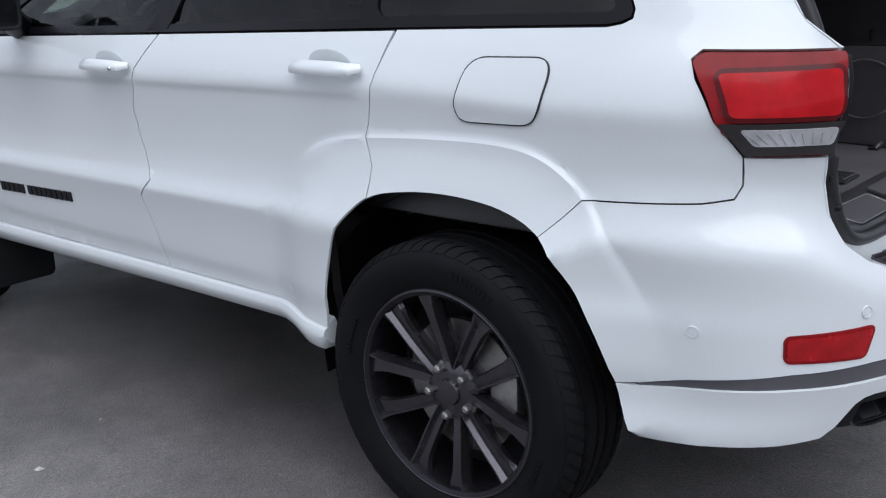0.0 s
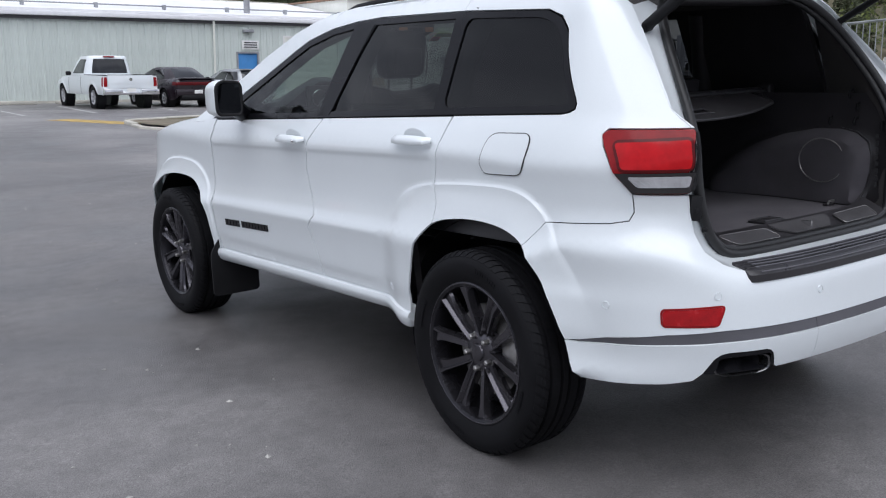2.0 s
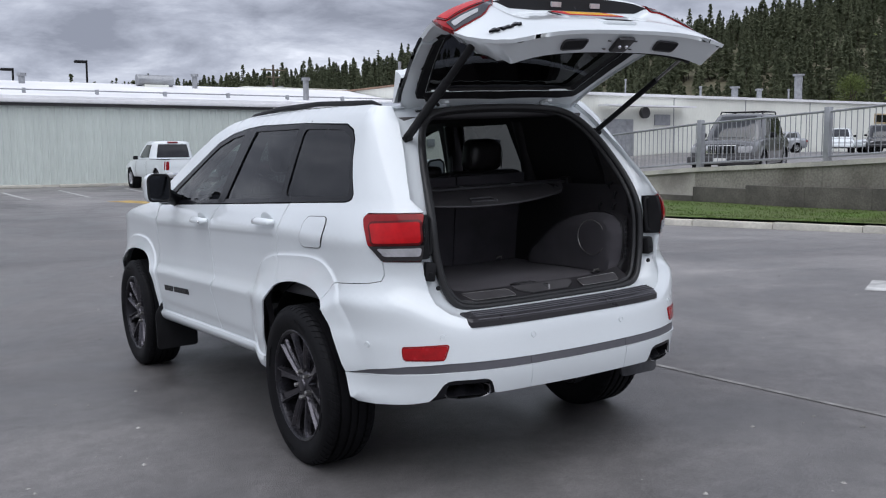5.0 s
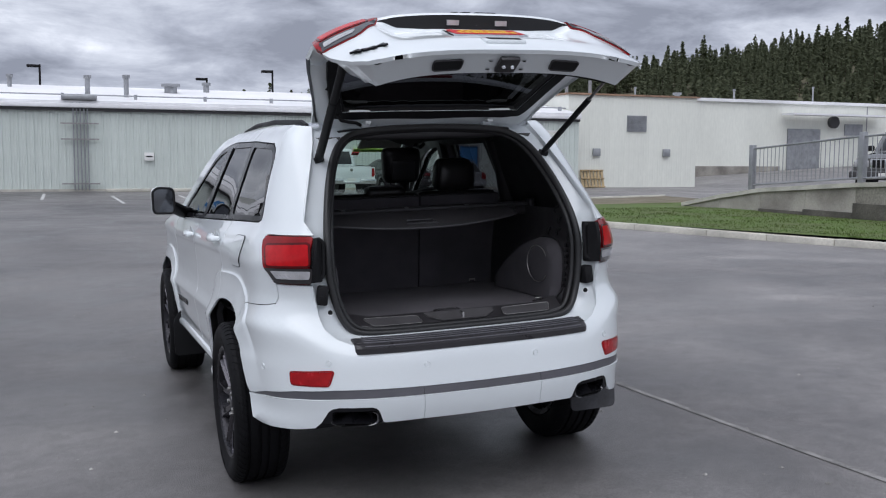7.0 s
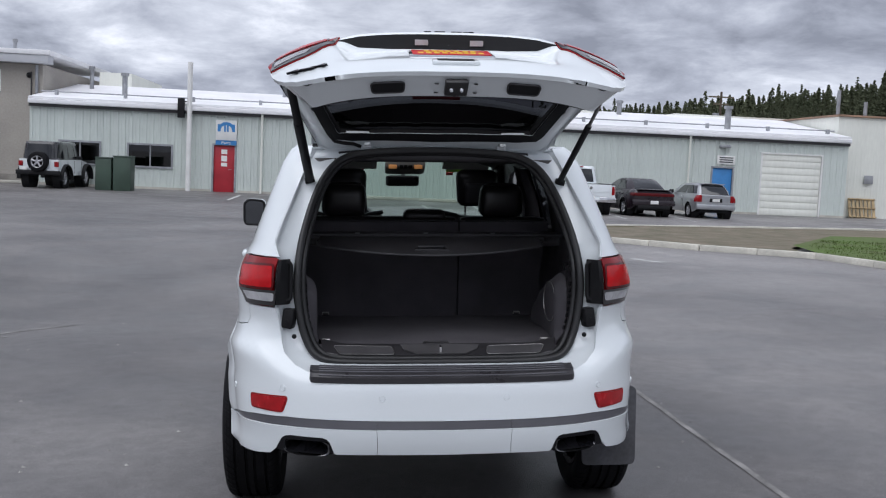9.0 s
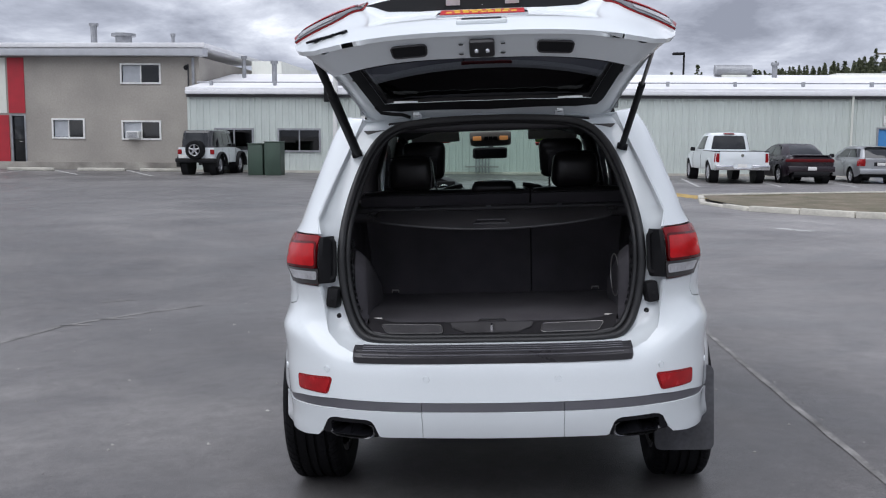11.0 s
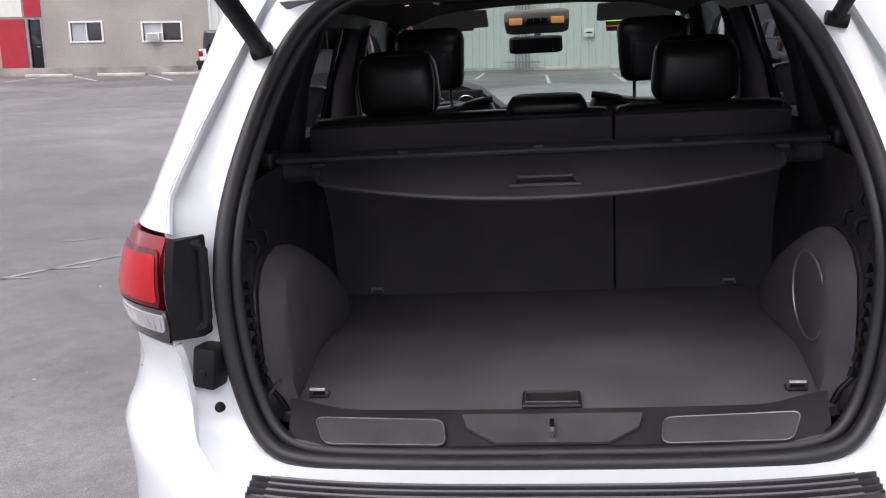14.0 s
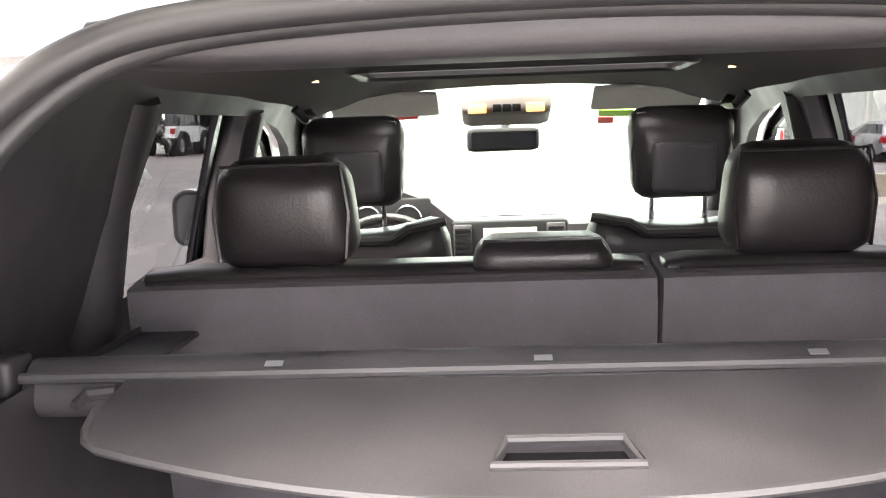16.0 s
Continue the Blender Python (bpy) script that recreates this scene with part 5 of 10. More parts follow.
vs = [bm.verts.new(p) for p in ((-0.83, 0.09, 1.165), (0.83, 0.09, 1.165), (0.83, 1.95, 1.165), (-0.83, 1.95, 1.165), (-0.80, 0.10, 0.68), (0.80, 0.10, 0.68), (0.80, 1.94, 0.68), (-0.80, 1.94, 0.68))]
for q in ((0, 1, 5, 4), (1, 2, 6, 5), (2, 3, 7, 6), (3, 0, 4, 7), (4, 5, 6, 7)):
    bm.faces.new([vs[i] for i in q])
part("bed_liner", bm, PLASTIC, pu, "black bed liner", smooth=False)
for s in (-1, 1):
    part("bed_rail", boxes(((s * 0.905 - 0.07, 0.05, 1.168), (s * 0.905 + 0.07, 2.0, 1.190)), bevel=0.008), PLASTIC, pu)
    wrap_lamp(pu, sk, s, 0.78, 1.10, 0.825, 0.10, RED_DARK)
tg = part("tailgate", boxes(((-0.80, -0.022, 0.72), (0.80, 0.03, 1.175)), bevel=0.014), PAINTS["white"], pu)
part("tailgate_fold", boxes(((-0.72, -0.030, 0.885), (0.72, -0.020, 0.900))), PAINTS["white"], tg, smooth=False)
part("tailgate_cap", boxes(((-0.80, -0.028, 1.1755), (0.80, 0.04, 1.192)), bevel=0.006), PLASTIC, tg)
part("tailgate_handle", lathe(bmesh.new(), [(0.001, 0.0), (0.055, 0.0), (0.06, 0.02)], 16, Matrix.Translation((0, -0.04, 1.03)) @ pose(0, 0, 0, 0, 0, 90)), CHROME, tg)
part("rear_bumper", boxes(((-0.97, -0.17, 0.50), (-0.33, 0.06, 0.695)), ((-0.34, -0.15, 0.50), (0.34, 0.06, 0.60)), ((0.33, -0.17, 0.50), (0.97, 0.06, 0.695)), bevel=0.03), CHROME, pu, "chrome step bumper")
part("plate", boxes(((-0.16, -0.07, 0.60), (0.16, -0.06, 0.72)), bevel=0.003), WHITE_PAINT, pu)
part("high_brake_lamp", boxes(((-0.20, 2.08, 1.80), (0.20, 2.16, 1.845)), bevel=0.012), RED_DARK, pu)

sd, sk = parked("sedan", "dark plum four-door sedan parked in a stall", at_lot(11.2, 31.9, 4), PAINTS["dark"],
                [(0.0, 0.46, 0.92, 0.95, 0.70, 0.76, 0.66), (0.05, 0.36, 1.00, 1.04, 0.78, 0.84, 0.72), (0.25, 0.27, 1.03, 1.08, 0.84, 0.90, 0.76), (0.7, 0.24, 1.01, 1.07, 0.86, 0.915, 0.80), (1.5, 0.22, 0.97, 1.03, 0.87, 0.915, 0.82), (3.2, 0.22, 0.94, 1.0, 0.87, 0.915, 0.80),
                 (3.7, 0.24, 0.88, 0.97, 0.86, 0.91, 0.74), (4.4, 0.30, 0.72, 0.82, 0.80, 0.84, 0.66), (4.67, 0.40, 0.60, 0.66, 0.62, 0.66, 0.54)],
                (0.42, 3.72, 1.28, 2.62, 0.97, 1.43, 0.80, 0.57), ((0.20, 0.47, 0.16, 0.84, 0.02), (0.50, 0.78, 0.16, 0.84, -0.02)), ((0.92, 0.33), (3.66, 0.33)), rim=BRIGHT_RIM, rear_pane=(0.12, 0.88, 0.10, 0.93), shut=(0.98, 1.82, 2.95))
for s in (-1, 1):
    wrap_lamp(sd, sk, s, 0.80, 0.92, 0.0, 0.24, RED_GUIDE)
part("boot_lip", boxes(((-0.70, -0.02, 1.035), (0.70, 0.12, 1.062)), bevel=0.012), PAINTS["dark"], sd)
part("rear_bumper", boxes(((-0.86, -0.06, 0.44), (0.86, 0.10, 0.66)), bevel=0.05), PAINTS["dark"], sd)
part("valance", boxes(((-0.66, -0.065, 0.31), (0.66, 0.08, 0.45)), bevel=0.03), PLASTIC, sd)
part("plate", boxes(((-0.16, -0.078, 0.50), (0.16, -0.062, 0.63)), bevel=0.003), WHITE_PAINT, sd)

hb, sk = parked("hatchback", "silver three-door hatchback parked in a stall", at_lot(13.85, 32.4, 2), PAINTS["silver"],
                [(0.0, 0.42, 0.86, 0.88, 0.72, 0.77, 0.68), (0.06, 0.32, 0.92, 0.95, 0.78, 0.83, 0.74), (0.4, 0.24, 0.92, 0.97, 0.80, 0.85, 0.77), (2.6, 0.22, 0.88, 0.95, 0.81, 0.85, 0.76), (3.1, 0.24, 0.83, 0.92, 0.80, 0.845, 0.72), (3.9, 0.30, 0.66, 0.76, 0.74, 0.78, 0.62), (4.12, 0.40, 0.56, 0.62, 0.58, 0.62, 0.5)],
                (0.03, 3.25, 0.52, 2.15, 0.90, 1.36, 0.755, 0.56), ((0.08, 0.37, 0.16, 0.84, 0.03), (0.41, 0.74, 0.16, 0.84, -0.04)), ((0.72, 0.29), (3.32, 0.29)), rim=BRIGHT_RIM, rear_pane=(0.12, 0.88, 0.10, 0.88), shut=(1.35, 2.62))
for s in (-1, 1):
    wrap_lamp(hb, sk, s, 0.66, 0.92, 0.585, 0.16, RED_DARK)
part("boot_seam", boxes(((-0.56, -0.006, 0.56), (0.56, 0.01, 0.572))), SEAL, hb, smooth=False)
part("rear_bumper", boxes(((-0.80, -0.08, 0.36), (0.80, 0.10, 0.57)), bevel=0.05), PAINTS["silver"], hb)
part("plate_panel", boxes(((-0.26, -0.012, 0.66), (0.26, 0.01, 0.80)), bevel=0.008), PLASTIC, hb)
part("plate", boxes(((-0.15, -0.022, 0.675), (0.15, -0.0125, 0.785)), bevel=0.003), WHITE_PAINT, hb)
part("roof_wing", boxes(((-0.50, 0.40, 1.355), (0.50, 0.56, 1.378)), bevel=0.01), PAINTS["silver"], hb)

# boxy off-roader with its spare wheel
wr, sk = parked("off_roader", "white boxy off-road car with black top and spare wheel", at_lot(-12.75, 35.3, -4), PAINTS["white"],
                [(0.0, 0.62, 1.12, 1.13, 0.74, 0.76, 0.76), (0.02, 0.58, 1.14, 1.15, 0.77, 0.785, 0.78), (0.2, 0.52, 1.14, 1.15, 0.775, 0.79, 0.785), (2.6, 0.5, 1.14, 1.15, 0.775, 0.79, 0.785), (2.75, 0.5, 1.12, 1.15, 0.74, 0.76, 0.74), (3.7, 0.55, 1.04, 1.09, 0.64, 0.66, 0.62), (3.85, 0.6, 0.98, 1.02, 0.58, 0.6, 0.56)],
                (0.01, 2.74, 0.10, 2.46, 1.13, 1.84, 0.775, 0.68), ((0.05, 0.36, 0.12, 0.84), (0.41, 0.63, 0.12, 0.84), (0.68, 0.93, 0.12, 0.84)), ((0.70, 0.41), (3.15, 0.41)), category="off-road car", rim=BRIGHT_RIM, arch=0.09, top=PAINTS["black"], rear_pane=(0.11, 0.89, 0.10, 0.86), shut=(1.0, 1.75, 2.6))
turn_y = Matrix.Translation((0.02, -0.24, 1.04)) @ pose(0, 0, 0, 0, 0, 90)
part("spare_wheel", lathe(bmesh.new(), [(0.235, -0.01), (0.25, -0.03), (0.34, -0.035), (0.385, -0.01), (0.40, 0.04), (0.40, 0.19), (0.36, 0.225), (0.2, 0.225)], 36, turn_y), RUBBER, wr)
bm = lathe(bmesh.new(), [(0.001, -0.012), (0.05, -0.014), (0.065, 0.005), (0.085, 0.02)], 24, turn_y)
for k in range(5):
    a = 2 * math.pi * k / 5 + math.pi / 2
    tube(bm, [(0.02 + 0.05 * math.cos(a), -0.235, 1.04 + 0.05 * math.sin(a)), (0.02 + 0.15 * math.cos(a), -0.245, 1.04 + 0.15 * math.sin(a)), (0.02 + 0.235 * math.cos(a), -0.24, 1.04 + 0.235 * math.sin(a))], [0.045, 0.036, 0.048], 8)
lathe(bm, [(0.205, 0.03), (0.215, -0.005), (0.238, -0.018), (0.246, -0.005)], 36, turn_y)
part("spare_rim", bm, BRIGHT_RIM, wr)
part("spare_hub_back", lathe(bmesh.new(), [(0.001, 0.10), (0.23, 0.10)], 24, turn_y), PLASTIC, wr)
for s in (-1, 1):
    part("tail_lamp", boxes(((s * 0.70 - 0.085, -0.05, 0.86), (s * 0.70 + 0.085, 0.03, 1.06)), bevel=0.02), RED_DARK, wr)
    for y in (0.70, 3.15):
        m = Matrix.Translation((s * 0.70, y, 0.41)) @ pose(0, 0, 0, 0, 0, 0 if s > 0 else 180)
        bm = bmesh.new()
        rows = []
        for a in range(-8, 189, 14):
            c, sn = math.cos(radians(a)), math.sin(radians(a))
            rows.append([bm.verts.new(m @ Vector((x, r * 1.04 * c, r * sn))) for x, r in ((0.06, 0.50), (0.06, 0.565), (0.20, 0.56), (0.225, 0.535), (0.225, 0.515), (0.20, 0.50))])
        for a, b in zip(rows, rows[1:]):
            for j in range(6):
                bm.faces.new((a[j], a[(j + 1) % 6], b[(j + 1) % 6], b[j]))
        bm.faces.new(rows[0]); bm.faces.new(rows[-1][::-1])
        bmesh.ops.recalc_face_normals(bm, faces=bm.faces[:])
        part("mud_guard", bm, PLASTIC, wr)
part("rear_bumper", boxes(((-0.86, -0.16, 0.52), (0.86, 0.04, 0.70)), bevel=0.04), PLASTIC, wr)
part("plate", boxes(((-0.72, -0.075, 0.70), (-0.42, -0.06, 0.83)), bevel=0.003), WHITE_PAINT, wr)

# older suv and others on the upper lot
old, sk = parked("old_suv", "dark grey older suv facing the ramp fence on the upper lot", Matrix.Translation((21.17, 15.89, 0.72)) @ pose(0, 0, 0, -1.0, 0, 118), PAINTS["grey"],
                 [(0.0, 0.5, 1.0, 1.02, 0.78, 0.82, 0.76), (0.08, 0.42, 1.05, 1.07, 0.86, 0.90, 0.84), (0.5, 0.36, 1.05, 1.08, 0.88, 0.925, 0.86), (2.8, 0.36, 1.04, 1.08, 0.88, 0.925, 0.86), (3.3, 0.38, 1.0, 1.08, 0.88, 0.92, 0.82), (4.3, 0.42, 0.93, 1.02, 0.85, 0.89, 0.76), (4.52, 0.5, 0.84, 0.92, 0.76, 0.80, 0.70)],
                 (0.05, 3.35, 0.38, 2.52, 1.05, 1.72, 0.84, 0.66), ((0.04, 0.25, 0.14, 0.84, 0.02), (0.29, 0.52, 0.14, 0.84), (0.55, 0.80, 0.14, 0.84, -0.04)), ((0.85, 0.37), (3.6, 0.37)), group="cars on the upper lot", rim=BRIGHT_RIM, shut=(1.15, 1.95, 2.95))
gr = part("grille", boxes(((-0.40, 4.47, 0.66), (0.40, 4.545, 0.90)), bevel=0.02), CHROME, old)
for i in range(7):
    part("slot", boxes(((-0.355 + 0.1035 * i, 4.538, 0.68), (-0.275 + 0.1035 * i, 4.552, 0.88)), bevel=0.006), PLASTIC, gr, smooth=False)
part("front_bumper", boxes(((-0.88, 4.4, 0.38), (0.88, 4.66, 0.60)), bevel=0.05), PLASTIC_GREY, old)
part("front_plate", boxes(((-0.16, 4.661, 0.44), (0.16, 4.67, 0.56)), bevel=0.003), WHITE_PAINT, old)
for s in (-1, 1):
    part("headlamp", boxes(((s * 0.61 - 0.18, 4.38, 0.69), (s * 0.61 + 0.18, 4.535, 0.87)), bevel=0.03), CLEAR_LENS, old)
    part("roof_rail", tube(bmesh.new(), [(s * 0.58, 0.55, 1.74), (s * 0.58, 0.65, 1.80), (s * 0.58, 2.2, 1.80), (s * 0.58, 2.32, 1.74)], 0.02, 6), PLASTIC, old)
for yy in (0.9, 1.9):
    part("roof_bar", tube(bmesh.new(), [(-0.58, yy, 1.80), (0.58, yy, 1.80)], 0.018, 6), PLASTIC, old)
cols = ["silver", "white", "black", "white", "grey", "white", "red"]
for i, cname in enumerate(cols):
    az = radians(52.6 + 1.9 * i)
    x, y = -3 + 75 * math.sin(az), -3.7 + 75 * math.cos(az)
    z = deck_z(x, y)
    hi = 0.12 * (i % 3)
    fc, sk = parked("far_car", f"{cname} car parked in a row on the upper lot", Matrix.Translation((x, y, z)) @ pose(0, 0, 0, 0, 0, 128 if i % 3 else 70), PAINTS[cname],
                    [(0.0, 0.45, 0.93, 0.95, 0.74, 0.78, 0.72), (0.08, 0.36, 0.99, 1.02, 0.82, 0.86, 0.78), (0.6, 0.28, 1.0 + hi * 0.4, 1.03 + hi * 0.4, 0.86, 0.90, 0.82), (3.2, 0.28, 0.97 + hi * 0.4, 1.02 + hi * 0.4, 0.86, 0.90, 0.80), (4.3, 0.34, 0.80 + hi * 0.5, 0.88 + hi * 0.5, 0.82, 0.85, 0.70), (4.6, 0.44, 0.66, 0.72, 0.66, 0.70, 0.58)],
                    (0.35, 3.55, 0.85 if i % 2 else 0.5, 2.5, 0.98 + hi * 0.4, 1.45 + hi * 1.6, 0.81, 0.62), ((0.14, 0.46, 0.16, 0.84), (0.50, 0.78, 0.16, 0.84, -0.03)), ((0.9, 0.33), (3.6, 0.33)), group="cars on the upper lot", rim=BRIGHT_RIM)
    for s in (-1, 1):
        wrap_lamp(fc, sk, s, 0.74, 0.90, 0.55, 0.14, RED_DARK)
        part("headlamp", boxes(((s * 0.55 - 0.16, 4.36, 0.62), (s * 0.55 + 0.16, 4.56, 0.76)), bevel=0.04), CLEAR_LENS, fc)
    part("front_bumper", boxes(((-0.76, 4.3, 0.36), (0.76, 4.66, 0.58)), bevel=0.07), PAINTS[cname], fc)

# ---- the white suv: its outer skin as one surface over (u, z), cut into panels ----
from mathutils.geometry import delaunay_2d_cdt

YC, YF = -0.30, 3.02
SIDE_Z = [0.30, 0.36, 0.42, 0.47, 0.52, 0.55, 0.66, 0.72, 0.739, 0.748, 0.80, 0.86, 0.95, 1.03, 1.058, 1.071, 1.082, 1.10, 1.16, 1.21, 1.25, 1.30, 1.45, 1.60, 1.66, 1.70, 1.74]
SIDE_X = [0.845, 0.880, 0.893, 0.884, 0.888, 0.897, 0.906, 0.915, 0.9195, 0.9185, 0.8965, 0.886, 0.884, 0.889, 0.8915, 0.8975, 0.8985, 0.8955, 0.875, 0.850, 0.825, 0.808, 0.752, 0.692, 0.655, 0.60, 0.50]
REAR_Z = [0.30, 0.36, 0.42, 0.47, 0.535, 0.58, 0.64, 0.70, 0.735, 0.76, 0.80, 0.85, 0.92, 1.00, 1.06, 1.12, 1.18, 1.22, 1.25, 1.28, 1.45, 1.60, 1.66, 1.74]
REAR_Y = [0.90, 0.925, 0.955, 0.975, 0.990, 0.985, 0.980, 0.975, 0.965, 0.945, 0.905, 0.885, 0.888, 0.900, 0.910, 0.930, 0.932, 0.922, 0.895, 0.872, 0.68, 0.50, 0.40, 0.30]
NOSE_Z = [0.30, 0.40, 0.55, 0.75, 0.95, 1.05, 1.2, 1.74]
NOSE_Y = [3.62, 3.70, 3.76, 3.78, 3.72, 3.62, 3.3, 3.1]


def smooth_at(z, zs, vs):
    return sum(float(np.interp(z + d, zs, vs)) for d in (-0.006, -0.003, 0, 0.003, 0.006)) / 5


def arc_table(a, b, n):
    th = np.concatenate([np.linspace(0, 1, 400) ** 2.2 * 0.8, np.pi / 2 - np.linspace(1, 0, 400) ** 2.2 * (np.pi / 2 - 0.8)])
    x, y = a * np.cos(th) ** (2 / n), b * np.sin(th) ** (2 / n)
    x[-1] = 0
    s = np.concatenate([[0], np.cumsum(np.hypot(np.diff(x), np.diff(y)))])
    return th, s


REAR_N, NOSE_N = 3.0, 2.7
REAR_T, REAR_S = arc_table(0.88, 0.66, REAR_N)
NOSE_T, NOSE_S = arc_table(0.90, 0.74, NOSE_N)
U_END = YC - float(REAR_S[-1])
V_END = YF + float(NOSE_S[-1])


def through_points(pts, k=6):
    """A smooth line through points of any number of values."""
    out = []
    for i in range(len(pts) - 1):
        a, b, c, d = (np.array(pts[max(0, i - 1)]), np.array(pts[i]), np.array(pts[i + 1]), np.array(pts[min(len(pts) - 1, i + 2)]))
        for j in range(k):
            t = j / k
            out.append(0.5 * (2 * b + (c - a) * t + (2 * a - 5 * b + 4 * c - d) * t * t + (3 * b - a - 3 * c + d) * t ** 3))
    return np.array(out + [np.array(pts[-1])])


# upper edges of the wheel arch flares: y, z and the width over which the band rises
REAR_FLARE = through_points([(0.64, 0.40, 0.20), (0.63, 0.60, 0.18), (0.60, 0.75, 0.13), (0.55, 0.865, 0.07), (0.475, 0.935, 0.025), (0.40, 0.966, 0.012), (0.312, 0.983, 0.008), (0.21, 0.994, 0.008), (0.05, 1.003, 0.008), (-0.116, 1.005, 0.008), (-0.228, 0.990, 0.008),
                             (-0.31, 0.950, 0.008), (-0.37, 0.899, 0.008), (-0.428, 0.825, 0.012), (-0.488, 0.736, 0.025), (-0.545, 0.64, 0.06), (-0.585, 0.52, 0.10), (-0.60, 0.38, 0.12)])
FRONT_FLARE = through_points([(2.368, 0.40, 0.012), (2.370, 0.52, 0.010), (2.376, 0.66, 0.008), (2.405, 0.79, 0.008), (2.475, 0.88, 0.008), (2.58, 0.932, 0.008), (2.70, 0.950, 0.008), (2.82, 0.954, 0.008), (2.95, 0.945, 0.008), (3.08, 0.912, 0.008), (3.20, 0.85, 0.010), (3.30, 0.76, 0.012), (3.38, 0.64, 0.02), (3.42, 0.5, 0.03), (3.43, 0.38, 0.04)])


def flare_depth(line, y, z):
    """How far (y, z) lies inside a flare's edge, and the edge's width there."""
    a, d = line[:-1, :2], np.diff(line[:, :2], axis=0)
    p = np.array((y, z)) - a
    t = np.clip((p * d).sum(1) / (d * d).sum(1), 0, 1)
    r = np.hypot(*(p - d * t[:, None]).T)
    i = int(np.argmin(r))
    crossings = ((line[:-1, 1] > z) != (line[1:, 1] > z)) & (y < d[:, 0] * (z - a[:, 1]) / np.where(d[:, 1] == 0, 1e-9, d[:, 1]) + a[:, 0])
    return (r[i] if crossings.sum() % 2 else -r[i]), line[i, 2] + (line[i + 1, 2] - line[i, 2]) * t[i]


def flare(y, z):
    if z > 1.03:
        return 0.0
    out = 0.0
    for line, lo, hi in ((REAR_FLARE, -0.7, 0.75), (FRONT_FLARE, 2.25, 3.5)):
        if lo < y < hi:
            d, w = flare_depth(line, y, z)
            out = max(out, 0.009 * step(-w * 0.3, w, d) + 0.030 * step(-0.01, 0.19, d))
    return out


def shell(u, z, proud=0.0, prof=None):
    """The skin on the left at (u, z): u is y along the flank, and runs on round the tail and the nose."""
    zs = z - 0.016 * (1.3 - min(2.4, max(0.2, u))) * step(-0.25, 0.2, u) * step(2.9, 2.4, u) * step(0.55, 0.62, z) * step(1.17, 1.11, z)
    ledge = 0.085 * step(0.66, 0.72, z) * step(1.0, 0.93, z) if prof is None else 0.0
    if u < -0.2:
        zs -= ledge * step(-0.2, -0.45, u)
    a = smooth_at(zs, SIDE_Z, SIDE_X) + proud
    if u < YC:
        th = float(np.interp(YC - u, REAR_S, REAR_T))
        across = max(0.0, math.cos(th)) ** (2 / REAR_N)
        b = smooth_at(z - ledge * step(0.62, 0.90, across), *(prof or (REAR_Z, REAR_Y))) + YC + proud
        a *= 0.975
        y = YC - b * math.sin(th) ** (2 / REAR_N)
        x = a * max(0.0, math.cos(th)) ** (2 / REAR_N) if u > U_END + 1e-6 else 0.0
        return Vector((-(x + flare(y, z) * step(-0.75, -0.4, y)), y, z))
    if u > YF:
        th = float(np.interp(u - YF, NOSE_S, NOSE_T))
        b = smooth_at(z, NOSE_Z, NOSE_Y) - YF + proud
        y = YF + b * math.sin(th) ** (2 / NOSE_N)
        x = a * max(0.0, math.cos(th)) ** (2 / NOSE_N) if u < V_END - 1e-6 else 0.0
        return Vector((-(x + flare(y, z) * step(3.6, 3.3, y)), y, z))
    return Vector((-(a * (1 - 0.025 * step(0.5, YC, u)) + flare(u, z)), u, z))


GATE_PROF = ([0.75, 0.772, 0.80, 0.85, 0.90, 0.95, 1.06, 1.112, 1.122, 1.143, 1.155, 1.18, 1.22, 1.25, 1.28, 1.45, 1.60, 1.66, 1.74],
             [0.838, 0.843, 0.851, 0.863, 0.871, 0.869, 0.866, 0.868, 0.874, 0.934, 0.938, 0.934, 0.922, 0.895, 0.872, 0.68, 0.50, 0.40, 0.30])
GATE_SIDE = ([0.75, 0.772, 0.80, 0.85, 0.90, 0.95, 1.00, 1.06, 1.12, 1.18, 1.22, 1.25, 1.28, 1.45, 1.60, 1.66, 1.74],
             [0.838, 0.843, 0.851, 0.863, 0.873, 0.882, 0.893, 0.907, 0.922, 0.930, 0.922, 0.895, 0.872, 0.68, 0.50, 0.40, 0.30])


def gshell(u, z, proud=0.0):
    """The tailgate's skin, which tucks in under the grip between the lamps."""
    p = shell(u, z, proud, GATE_PROF)
    k = step(0.34, 0.47, abs(p.x))
    return p if k == 0 else p.lerp(shell(u, z, proud, GATE_SIDE), k)


def U(x, z):
    """The u at which the tail's skin at height z lies x from the middle."""
    a = smooth_at(z, SIDE_Z, SIDE_X) * 0.975
    c = min(1.0, abs(x) / a) ** (REAR_N / 2)
    return YC - float(np.interp(math.acos(c), REAR_T, REAR_S))


def UY(y, z):
    """The u at which the tail's skin at height z lies at y."""
    if y >= YC:
        return y
    b = smooth_at(z, REAR_Z, REAR_Y) + YC
    s = min(1.0, (YC - y) / b) ** (REAR_N / 2)
    return YC - float(np.interp(math.asin(s), REAR_T, REAR_S))


def inside(p, poly):
    x, y = p
    hit = False
    for (ax, ay), (bx, by) in zip(poly, poly[1:] + poly[:1]):
        if (ay > y) != (by > y) and x < (bx - ax) * (y - ay) / (by - ay) + ax:
            hit = not hit
    return hit


def area(poly):
    return 0.5 * sum(a[0] * b[1] - b[0] * a[1] for a, b in zip(poly, poly[1:] + poly[:1]))


